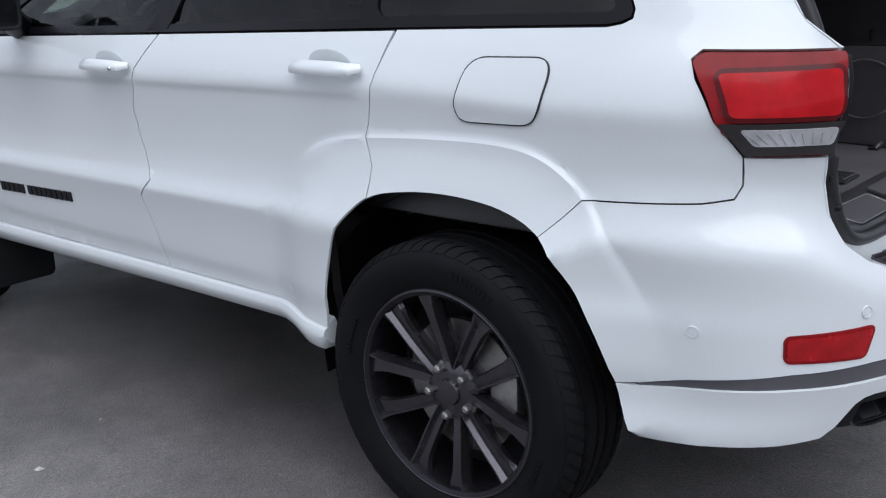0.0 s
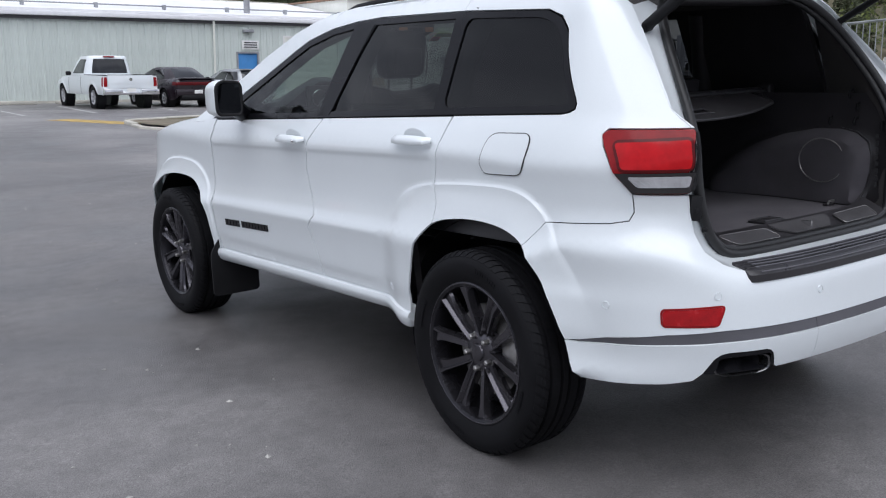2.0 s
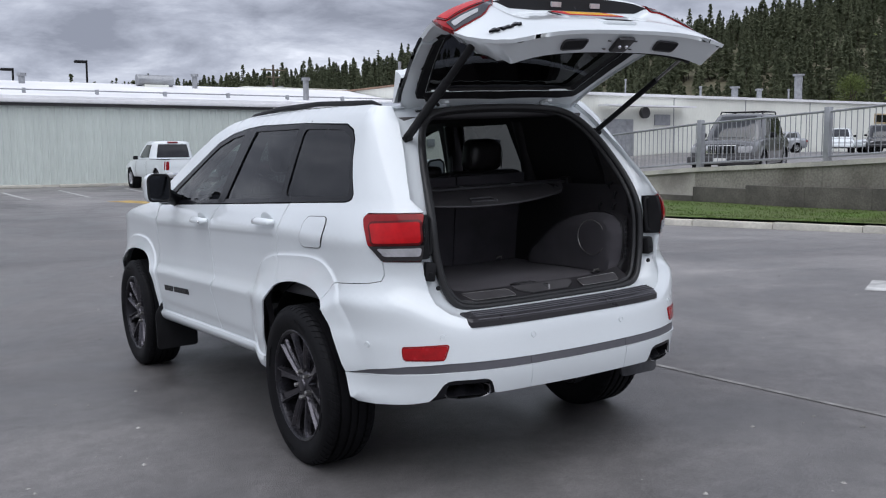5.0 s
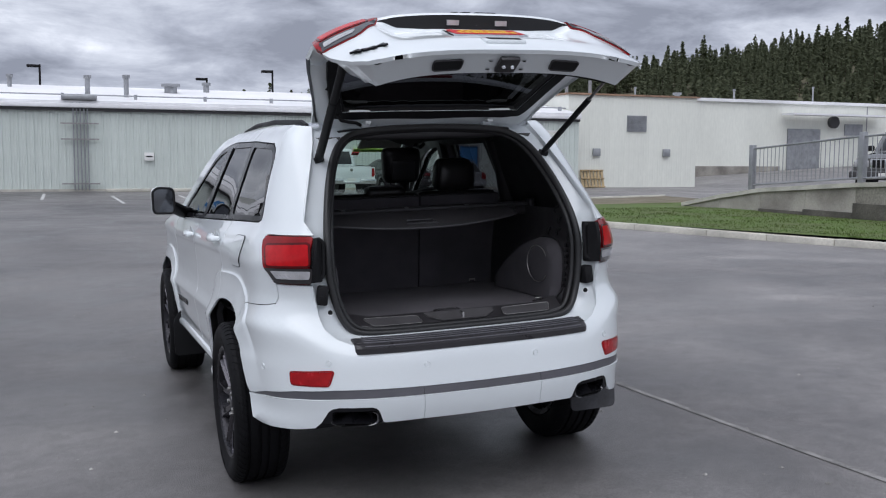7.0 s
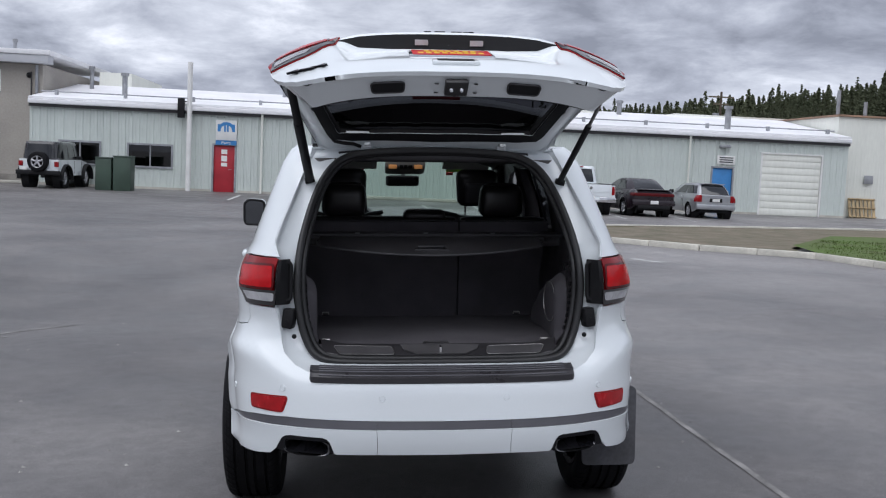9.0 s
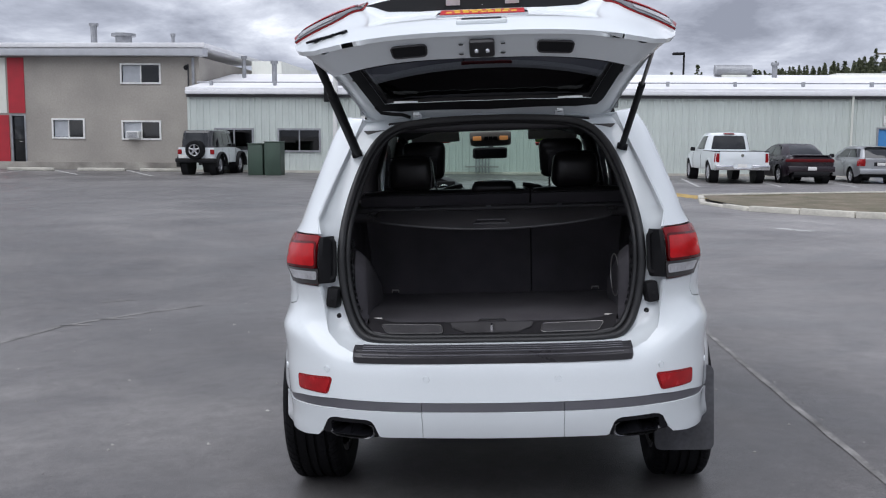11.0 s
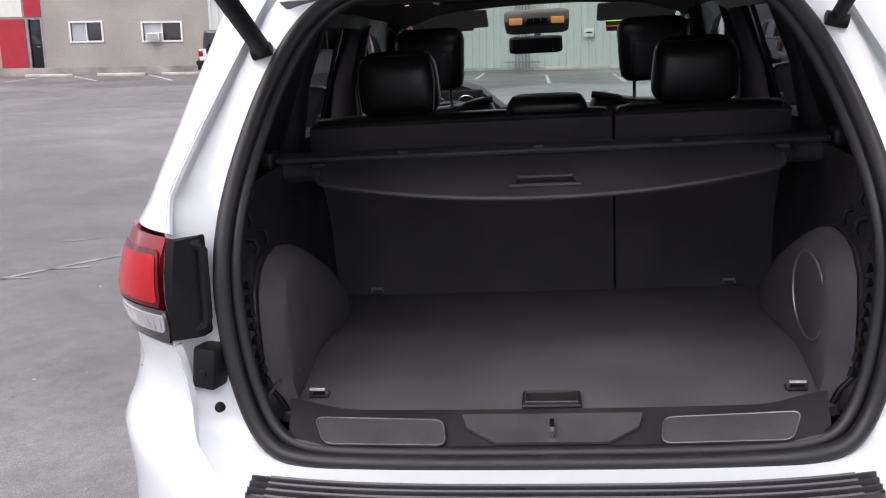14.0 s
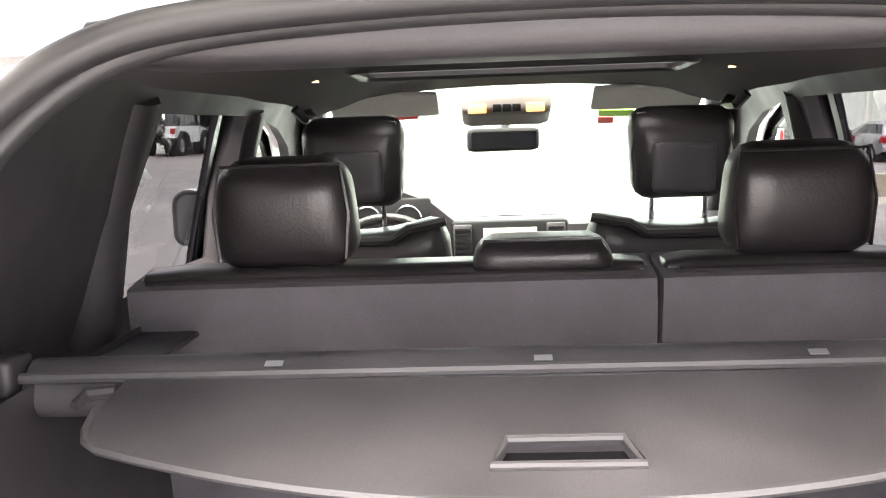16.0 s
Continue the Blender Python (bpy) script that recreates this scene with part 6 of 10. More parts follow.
def shrink(poly, g):
    """The outline moved inwards by g."""
    if area(poly) < 0:
        poly = poly[::-1]
    out = []
    n = len(poly)
    for i in range(n):
        a, b, c = Vector(poly[i - 1]), Vector(poly[i]), Vector(poly[(i + 1) % n])
        d1, d2 = (b - a), (c - b)
        n1 = Vector((-d1.y, d1.x)).normalized() if d1.length > 1e-9 else Vector((0, 0))
        n2 = Vector((-d2.y, d2.x)).normalized() if d2.length > 1e-9 else Vector((0, 0))
        m = n1 + n2
        k = m.length_squared
        p = b + m * (2 * g / k if k > 0.3 else g)
        out.append((p.x, p.y))
    return out


def rounded(poly, r, k=5):
    """The outline with its corners cut round."""
    out = []
    n = len(poly)
    for i in range(n):
        a, b, c = Vector(poly[i - 1]), Vector(poly[i]), Vector(poly[(i + 1) % n])
        rr = min(r, (a - b).length * 0.45, (c - b).length * 0.45)
        p, q = b + (a - b).normalized() * rr, b + (c - b).normalized() * rr
        for j in range(k + 1):
            t = j / k
            v = p * (1 - t) ** 2 + b * 2 * t * (1 - t) + q * t * t
            out.append((v.x, v.y))
    return out


def dense(poly, d):
    out = []
    for a, b in zip(poly, poly[1:] + poly[:1]):
        k = max(1, int(math.hypot(b[0] - a[0], b[1] - a[1]) / d))
        out += [(a[0] + (b[0] - a[0]) * i / k, a[1] + (b[1] - a[1]) * i / k) for i in range(k)]
    return out


def fill(poly, holes=(), grid=0.04, edge=0.03, extra=()):
    """Points and triangles that fill an outline round its holes."""
    loops = [dense(list(p), edge) for p in (poly, *holes)]
    pts, edges = [], []
    for lp in loops:
        n = len(pts)
        pts += lp
        edges += [(n + i, n + (i + 1) % len(lp)) for i in range(len(lp))]
    xs, ys = [p[0] for p in loops[0]], [p[1] for p in loops[0]]
    border = np.array(pts)
    lined = np.array([p for line in extra for p in line])
    for i, gx in enumerate(np.arange(min(xs), max(xs), grid)):
        for gy in np.arange(min(ys) + (grid / 2 if i % 2 else 0), max(ys), grid):
            if np.min((border[:, 0] - gx) ** 2 + (border[:, 1] - gy) ** 2) > (0.55 * min(grid, edge)) ** 2 and (not len(lined) or np.min((lined[:, 0] - gx) ** 2 + (lined[:, 1] - gy) ** 2) > 0.012 ** 2) and inside((gx, gy), loops[0]) and not any(inside((gx, gy), h) for h in loops[1:]):
                pts.append((float(gx), float(gy)))
    for line in extra:
        last = None
        for p in line:
            if np.min((border[:, 0] - p[0]) ** 2 + (border[:, 1] - p[1]) ** 2) > 0.009 ** 2 and inside(p, loops[0]) and not any(inside(p, h) for h in loops[1:]):
                pts.append(p)
                if last is not None:
                    edges.append((last, len(pts) - 1))
                last = len(pts) - 1
            else:
                last = None
    vs, _, fs, *_ = delaunay_2d_cdt([Vector(p) for p in pts], edges, [], 0, 1e-6)
    keep = []
    for f in fs:
        c = sum((vs[i] for i in f), Vector((0, 0))) / len(f)
        if inside(c, loops[0]) and not any(inside(c, h) for h in loops[1:]):
            keep.append(f)
    return vs, keep


def panel_bm(poly, where, holes=(), gap=0.0016, thick=0.014, grid=0.04, edge=0.03, mirror=False, both=False, bm=None, extra=()):
    """A sheet-metal panel: an outline filled, laid on a surface by where(a, b), with thickness."""
    bm = bm or bmesh.new()
    tight = list(poly) if area(list(poly)) > 0 else list(poly)[::-1]
    if gap:
        small = shrink(tight, gap)
        tight = [(t[0], q[1]) if both and abs(t[0] - U_END) < 1e-6 else q for t, q in zip(tight, small)]
    vs, fs = fill(tight, holes, grid, edge, extra)
    for sign in ((1, -1) if both else ((-1,) if mirror else (1,))):
        sub = bmesh.new()
        vv = []
        for v in vs:
            p = where(v.x, v.y)
            vv.append(sub.verts.new((p[0] * sign, p[1], p[2])))
        for f in fs:
            sub.faces.new([vv[i] for i in f])
        bmesh.ops.remove_doubles(sub, verts=sub.verts[:], dist=1e-5)
        bmesh.ops.recalc_face_normals(sub, faces=sub.faces[:])
        mid = sum((f.calc_center_median() for f in sub.faces), Vector()) / max(1, len(sub.faces))
        nn = sum((f.normal * f.calc_area() for f in sub.faces), Vector())
        if nn.dot(mid - Vector((0, 1.4, 0.75))) < 0:
            bmesh.ops.reverse_faces(sub, faces=sub.faces[:])
        if thick:
            sub.normal_update()
            rim = {}
            for e in [e for e in sub.edges if e.is_boundary]:
                if both and abs(e.verts[0].co.x) < 1e-4 and abs(e.verts[1].co.x) < 1e-4:
                    continue
                f = e.link_faces[0]
                lo = []
                for v in e.verts:
                    if v not in rim:
                        n = v.normal.copy()
                        if both and abs(v.co.x) < 1e-4:
                            n.x = 0
                        rim[v] = sub.verts.new(v.co - n * thick)
                    lo.append(rim[v])
                lp = next(l_ for l_ in f.loops if l_.edge == e)
                a, b = (e.verts[0], e.verts[1]) if lp.vert == e.verts[0] else (e.verts[1], e.verts[0])
                sub.faces.new((b, a, rim[a], rim[b]))
        me = bpy.data.meshes.new("tmp")
        sub.to_mesh(me); sub.free()
        bm.from_mesh(me)
        bpy.data.meshes.remove(me)
    if both:
        bmesh.ops.remove_doubles(bm, verts=[v for v in bm.verts if abs(v.co.x) < 2e-4], dist=4e-4)
    return bm


def beside(line, off):
    """A flare's edge moved inwards by off, over (u, z)."""
    d = np.gradient(line[:, :2], axis=0)
    n = np.stack([d[:, 1], -d[:, 0]], 1) / np.hypot(d[:, 0], d[:, 1])[:, None]
    p = line[:, :2] + n * off * (1 if flare_depth(line, *(line[len(line) // 2, :2] + n[len(line) // 2] * 0.02))[0] > 0 else -1)
    return [(float(UY(y, z)) if y < YC else float(y), float(z)) for y, z in p if z > 0.40 and y > -0.62]


CREASE_LINES = [beside(line, off) for line in (REAR_FLARE, FRONT_FLARE) for off in (-0.016, -0.003, 0.002, 0.008, 0.015, 0.035, 0.07)]
CREASE_LINES += [[(float(y), zc + 0.016 * (1.3 - float(y))) for y in np.arange(0.30, 2.36, 0.03) if flare_depth(REAR_FLARE, y, zc)[0] < -0.03 and flare_depth(FRONT_FLARE, y, zc)[0] < -0.02] for zc in (1.050, 1.059, 1.065, 1.071, 1.079, 1.095, 0.705, 0.722, 0.735, 0.743, 0.751, 0.770, 0.794, 0.815, 0.845)]
CREASE_LINES += [[(float(y), z) for y in np.arange(0.72, 2.2, 0.03)] for z in (0.515, 0.530, 0.545, 0.56)]
car = thing("suv", "white mid-size suv with black wheels and its tailgate raised, on asphalt", "car", at=SITE)


def panel(name, poly, material, holes=(), proud=0.0, parent=None, label="", sides=(False, True), **kw):
    """The panel on the left flank and its mirror image on the right."""
    made = []
    for right in sides:
        made.append(part(name, panel_bm(poly, lambda a, b: shell(a, b, proud), holes, mirror=right, **kw), material, parent or car, label))
    return made


def flowing(pts, k=5):
    """A smooth line through the points."""
    out = []
    for i in range(len(pts) - 1):
        a, b, c, d = (Vector(pts[max(0, i - 1)]), Vector(pts[i]), Vector(pts[i + 1]), Vector(pts[min(len(pts) - 1, i + 2)]))
        for j in range(k):
            t = j / k
            p = 0.5 * (2 * b + (c - a) * t + (2 * a - 5 * b + 4 * c - d) * t * t + (3 * b - a - 3 * c + d) * t ** 3)
            out.append((p.x, p.y))
    return out + [tuple(pts[-1])]


ARCH = flowing([(0.405, 0.46), (0.395, 0.55), (0.370, 0.645), (0.322, 0.755), (0.236, 0.838), (0.12, 0.866), (-0.02, 0.873), (-0.16, 0.858), (-0.264, 0.814), (-0.350, 0.723), (-0.408, 0.62), (-0.448, 0.521)])
# doors
F_DOOR = [(2.300, 1.182), (2.335, 1.08), (2.346, 1.0), (2.34, 0.79), (2.35, 0.60), (2.32, 0.47), (1.165, 0.487), (1.20, 0.60), (1.244, 0.716), (1.192, 0.772), (1.255, 0.90), (1.276, 0.986), (1.238, 1.11), (1.15, 1.212)]
R_DOOR = [(1.15, 1.213), (1.238, 1.11), (1.276, 0.986), (1.255, 0.90), (1.192, 0.772), (1.244, 0.716), (1.20, 0.60), (1.165, 0.487), (0.60, 0.492), (0.50, 0.47)] + ARCH[:21] + [(0.232, 0.915), (0.262, 0.985), (0.229, 1.138), (0.206, 1.239)]
panel("front_door", F_DOOR, PAINT_WHITE, grid=0.032, gap=0.0026, thick=0.008, extra=CREASE_LINES)
panel("rear_door", R_DOOR, PAINT_WHITE, grid=0.032, gap=0.0026, thick=0.008, extra=CREASE_LINES)

# sill
def sill_bar(sign):
    """The rounded sill under the doors, its upper edge tucked behind them."""
    bm = bmesh.new()
    rows = []
    for y in np.linspace(0.408, 2.385, 80):
        top = float(np.interp(y, [0.408, 0.50, 0.60, 1.165, 2.32, 2.385], [0.462, 0.472, 0.491, 0.486, 0.469, 0.462]))
        low = float(np.interp(y, [0.408, 0.43, 0.48, 0.56, 0.64, 1.18, 2.06, 2.385], [0.412, 0.388, 0.385, 0.412, 0.424, 0.416, 0.398, 0.39]))
        x = -shell(float(y), top + 0.004).x
        mid = top + (low - top) * 0.45
        sec = [(x - 0.030, top + 0.022), (x - 0.012, top + 0.010), (x - 0.003, top - 0.001), (x + 0.009, top - 0.006), (x + 0.015, top - 0.020), (x + 0.014, mid), (x + 0.004, low + 0.018), (x - 0.012, low + 0.003), (x - 0.06, low)]
        rows.append([bm.verts.new((sign * px, y, pz)) for px, pz in sec])
    for a, b in zip(rows, rows[1:]):
        for i in range(len(a) - 1):
            bm.faces.new((a[i], a[i + 1], b[i + 1], b[i]))
    bm.faces.new(rows[0]); bm.faces.new(rows[-1][::-1])
    bmesh.ops.recalc_face_normals(bm, faces=bm.faces[:])
    return bm


for s in (-1, 1):
    part("sill", sill_bar(s), PAINT_WHITE, car)

# glasshouse
DLO = [(2.36, 1.186), (2.05, 1.325), (1.79, 1.435), (1.62, 1.513), (1.50, 1.562), (1.30, 1.608), (1.10, 1.630), (0.9, 1.638), (0.3, 1.626), (-0.17, 1.602), (-0.245, 1.575), (-0.292, 1.53), (-0.432, 1.305), (-0.438, 1.288), (-0.432, 1.272), (-0.405, 1.262), (-0.37, 1.257), (0.22, 1.242), (1.15, 1.215)]
P_FRONT = [(2.19, 1.213), (2.02, 1.297), (1.78, 1.405), (1.60, 1.487), (1.48, 1.537), (1.28, 1.583), (1.085, 1.603), (1.215, 1.236)]
P_REAR = [(1.125, 1.240), (0.925, 1.610), (0.345, 1.603), (0.335, 1.262)]
P_QUART = rounded([(0.283, 1.268), (0.272, 1.600), (-0.150, 1.580), (-0.245, 1.545), (-0.405, 1.283)], 0.045, 6)
panel("window_trim", DLO, PAINT_BLACK, [P_FRONT, P_REAR, P_QUART], proud=0.001, grid=0.06, label="gloss black window surround")
for nm, pl, mt in (("front_window", P_FRONT, DOOR_GLASS), ("rear_window", P_REAR, TINT), ("quarter_window", P_QUART, TINT)):
    for ob in panel(nm, pl, mt, proud=-0.005, gap=-0.004, thick=0.0, grid=0.09, edge=0.06, label="tinted side glass"):
        ob.visible_shadow = False
# pillar strips between the panes
panel("pillar_cover", [(1.228, 1.222), (1.098, 1.612), (0.932, 1.616), (1.118, 1.225)], PAINT_BLACK, proud=0.003, grid=0.06)
# cant rail and windscreen pillar
CANT = [(2.50, 1.165), (2.36, 1.190), (2.05, 1.329), (1.79, 1.439), (1.62, 1.517), (1.50, 1.566), (1.30, 1.612), (1.10, 1.634), (0.9, 1.642), (0.31, 1.630), (0.30, 1.700), (0.9, 1.712), (1.22, 1.706), (1.42, 1.680), (1.62, 1.620), (1.90, 1.508), (2.25, 1.345), (2.62, 1.165)]
panel("cant_rail", CANT, PAINT_WHITE, gap=0.001)
# quarter panel with the rear pillar
EDGE = [(0.656, 1.212), (0.668, 1.24), (0.678, 1.268), (0.655, 1.34), (0.622, 1.43), (0.588, 1.52), (0.560, 1.60), (0.545, 1.65)]
QUARTER = [(0.30, 1.700), (0.31, 1.630), (0.3, 1.630), (-0.17, 1.606), (-0.248, 1.579), (-0.296, 1.532), (-0.436, 1.305), (-0.442, 1.288), (-0.436, 1.270), (-0.408, 1.259), (-0.37, 1.253), (0.20, 1.239), (0.229, 1.138), (0.262, 0.985), (0.232, 0.915)] + ARCH[20:41] + [(-0.36, 0.902), (UY(-0.60, 0.918), 0.918), (UY(-0.655, 0.925), 0.928), (UY(-0.668, 0.94), 0.955), (UY(-0.666, 1.01), 1.012)] + \
          [(UY(-0.62, 1.08), 1.08), (UY(-0.575, 1.16), 1.16), (UY(-0.560, 1.195), 1.197), (UY(-0.576, 1.212), 1.214)] + [(U(x, z), z) for x, z in EDGE] + [(U(0.54, 1.675), 1.675)]
panel("quarter_panel", QUARTER, PAINT_WHITE, grid=0.032, gap=0.0009, thick=0.008, extra=CREASE_LINES)
# fuel door on the left only
FUEL = rounded([(-0.010, 1.042), (-0.040, 1.186), (-0.264, 1.191), (-0.238, 1.046)], 0.05, 8)
panel("fuel_door", FUEL, PAINT_WHITE, proud=0.0052, sides=(False,), grid=0.02, edge=0.012, thick=0.008)
panel("fuel_door_gap", shrink(FUEL, -0.0014), SEAL, proud=0.0046, gap=0, sides=(False,), grid=0.02, edge=0.012, thick=0.006, holes=[shrink(FUEL, 0.001)])

# front wing, hood, nose
F_ARCH = flowing([(3.385, 0.42), (3.355, 0.53), (3.30, 0.65), (3.21, 0.755), (3.09, 0.822), (2.95, 0.850), (2.81, 0.857), (2.69, 0.853), (2.59, 0.836), (2.52, 0.80), (2.465, 0.745), (2.43, 0.67), (2.412, 0.58), (2.406, 0.47)], 3)
WING = [(2.306, 1.192), (2.341, 1.08), (2.352, 1.0), (2.346, 0.79), (2.356, 0.60), (2.326, 0.47)] + [(2.40, 0.45)] + F_ARCH[::-1] + [(3.42, 0.42), (3.62, 0.45), (3.62, 0.80), (3.50, 0.975), (3.35, 1.032), (3.2, 1.078), (3.0, 1.128), (2.8, 1.160), (2.60, 1.182), (2.42, 1.191)]
panel("front_wing", WING, PAINT_WHITE, grid=0.035, thick=0.008, extra=CREASE_LINES)
panel("front_bumper", [(3.624, 0.33), (3.624, 0.62), (V_END, 0.62), (V_END, 0.33)], PAINT_WHITE)
panel("grille", [(3.85, 0.64), (3.85, 0.93), (V_END, 0.93), (V_END, 0.64)], PAINT_BLACK, proud=-0.01, label="black grille")
panel("headlight", [(3.52, 0.82), (3.53, 0.95), (3.84, 0.95), (3.84, 0.83)], CLEAR_LENS, proud=0.004)
panel("nose_panel", [(3.624, 0.62), (3.624, 0.81), (3.845, 0.815), (3.845, 0.64), (V_END, 0.635), (V_END, 0.62)], PAINT_WHITE)
panel("nose_top", [(3.50, 0.96), (3.50, 1.00), (V_END, 1.00), (V_END, 0.935), (3.85, 0.935)], PAINT_WHITE, gap=0.001)


def hood_z(x, y):
    e = float(np.interp(y, [2.35, 2.6, 2.8, 3.0, 3.2, 3.3, 3.5, 3.62, 3.72], [1.192, 1.185, 1.164, 1.133, 1.085, 1.056, 1.010, 0.982, 0.95]))
    k = 1 - min(1, (abs(x) / 0.86)) ** 2.6
    return e + 0.045 * k + 0.012 * step(0.55, 0.45, abs(x)) * step(3.6, 3.2, y)


def hood_edge(y):
    return -shell(y if y < YF else YF + (y - YF) * 1.02, float(np.interp(y, [2.35, 2.6, 2.8, 3.0, 3.2, 3.3, 3.5, 3.62], [1.192, 1.185, 1.164, 1.133, 1.085, 1.056, 1.010, 0.982]))).x


HY = [2.40, 2.6, 2.8, 3.0, 3.2, 3.4, 3.55]
HOOD = [(-hood_edge(y) + 0.012, y) for y in HY] + [(-0.45, 3.70), (0.45, 3.70)] + [(hood_edge(y) - 0.012, y) for y in HY[::-1]] + [(0.4, 2.47), (-0.4, 2.47)]
part("hood", panel_bm(HOOD, lambda x, y: (x, y, hood_z(x, y)), grid=0.07), PAINT_WHITE, car)

# windscreen and cowl
def screen_pt(s, t):
    """s across, t from the cowl to the roof."""
    yb, zb, wb = 2.58, 1.165, 0.80
    yt, zt, wt = 1.46, 1.690, 0.59
    w = wb + (wt - wb) * t
    bow = 0.10 * (1 - s * s)
    return (s * w, yb + (yt - yb) * t + bow, zb + (zt - zb) * t + 0.03 * math.sin(math.pi * t) + 0.018 * (1 - s * s))


ws = part("windscreen", panel_bm([(-1, 0), (1, 0), (1, 1), (-1, 1)], lambda s, t: screen_pt(s, t), gap=0, thick=0, grid=0.12, edge=0.1), GLASS, car, "clear windscreen")
ws.visible_shadow = False
part("cowl", panel_bm([(-0.80, 2.44), (0.80, 2.44), (0.80, 2.60), (0.4, 2.68), (-0.4, 2.68), (-0.80, 2.60)], lambda x, y: (x, y, 1.155), gap=0, grid=0.2), PLASTIC, car)


# roof with a sunroof pane
def roof_z(x, y):
    top = float(np.interp(y, [-0.45, -0.2, 0.2, 0.7, 1.1, 1.35, 1.5], [1.683, 1.705, 1.728, 1.738, 1.733, 1.716, 1.698]))
    return top - 0.032 * (abs(x) / 0.60) ** 2.4


SUNROOF = rounded([(-0.40, 0.72), (0.40, 0.72), (0.40, 1.24), (-0.40, 1.24)], 0.06)
ROOF = [(-0.595, 0.30), (-0.60, 0.9), (-0.602, 1.22), (-0.60, 1.43), (-0.3, 1.52), (0, 1.55), (0.3, 1.52), (0.60, 1.43), (0.602, 1.22), (0.60, 0.9), (0.595, 0.30), (0.575, -0.05), (0.545, -0.33), (0.3, -0.375), (0, -0.385), (-0.3, -0.375), (-0.545, -0.33), (-0.575, -0.05)]
part("roof", panel_bm(ROOF, lambda x, y: (x, y, roof_z(x, y)), [SUNROOF], gap=0, grid=0.07, edge=0.05), PAINT_WHITE, car)
part("sunroof", panel_bm(SUNROOF, lambda x, y: (x, y, roof_z(x, y) - 0.006), gap=0.003, grid=0.15, thick=0), TINT, car, "dark glass sunroof")
for sx in (-1, 1):
    bm = bmesh.new()
    tube(bm, [(sx * 0.535, -0.24, roof_z(0.535, -0.24) + 0.002), (sx * 0.54, -0.17, roof_z(0.54, -0.17) + 0.018), (sx * 0.548, 0.4, roof_z(0.548, 0.4) + 0.022), (sx * 0.55, 0.9, roof_z(0.55, 0.9) + 0.022), (sx * 0.545, 1.30, roof_z(0.545, 1.3) + 0.017), (sx * 0.54, 1.42, roof_z(0.54, 1.42) + 0.002)], 0.013, 8)
    part("roof_rail", bm, PLASTIC, car, "black roof rail")
bm = bmesh.new()
fin = [(0.115, 0.0), (0.06, 0.018), (0.0, 0.042), (-0.055, 0.068), (-0.085, 0.074), (-0.105, 0.05), (-0.112, 0.0)]
rows = []
for yy, zz in fin:
    w = 0.034 * (1 if zz < 0.03 else 0.55)
    rows.append([(-0.036, yy, -0.006), (-w * 0.6, yy, zz * 0.75), (0, yy, zz), (w * 0.6, yy, zz * 0.75), (0.036, yy, -0.006)])
vr = [[bm.verts.new((x, y - 0.20, z + roof_z(0, y - 0.20))) for x, y, z in r] for r in rows]
for a, b in zip(vr, vr[1:]):
    for i in range(4):
        bm.faces.new((a[i], a[i + 1], b[i + 1], b[i]))
bmesh.ops.recalc_face_normals(bm, faces=bm.faces[:])
part("antenna_fin", bm, PAINT_WHITE, car)

# rear bumper: cover, dark strip and lower valance
def finer(pts, k=6):
    return [(a[0] + (b[0] - a[0]) * i / k, a[1] + (b[1] - a[1]) * i / k) for a, b in zip(pts, pts[1:]) for i in range(k)] + [pts[-1]]


GATE_LOW = [(0.672, 1.005), (0.660, 0.95), (0.640, 0.88), (0.615, 0.825), (0.585, 0.785), (0.545, 0.765)]
STRIP_TOP = [(UY(-0.50, 0.525), 0.526), (UY(-0.60, 0.55), 0.548), (UY(-0.78, 0.575), 0.574), (U(0.62, 0.58), 0.583), (U(0.28, 0.58), 0.580), (U_END, 0.578)]
STRIP_LOW = [(UY(-0.50, 0.52), 0.520), (UY(-0.60, 0.53), 0.528), (UY(-0.78, 0.545), 0.541), (U(0.62, 0.54), 0.546), (U(0.28, 0.54), 0.545), (U_END, 0.543)]
COVER = [(-0.3605, 0.9005)] + ARCH[40:] + STRIP_TOP + [(U_END, 0.755), (U(0.3, 0.755), 0.755), (U(0.50, 0.757), 0.757)] + \
        [(U(x, z), z) for x, z in finer(GATE_LOW[::-1])] + [(UY(-0.6675, 1.01), 1.0105), (UY(-0.6695, 0.94), 0.9535), (UY(-0.656, 0.925), 0.9265), (UY(-0.60, 0.9165), 0.9165)]
part("bumper_cover", panel_bm(COVER, lambda a, b: shell(a, b), both=True, grid=0.028, edge=0.02, gap=0.0009, thick=0.014, extra=CREASE_LINES), PAINT_WHITE, car)
SEAM_U = U(0.268, 0.56)
side_strip = [p for p in STRIP_TOP if p[0] > SEAM_U] + [(SEAM_U, 0.580), (SEAM_U, 0.545)] + [p for p in STRIP_LOW if p[0] > SEAM_U][::-1]
panel("bumper_strip", side_strip, STRIP_GREY, proud=-0.002, gap=0.001, label="grey plastic bumper strip")
part("bumper_strip", panel_bm([(SEAM_U, 0.580), (U_END, 0.578), (U_END, 0.543), (SEAM_U, 0.545)], lambda a, b: shell(a, b, -0.002), both=True, gap=0.001), STRIP_GREY, car)
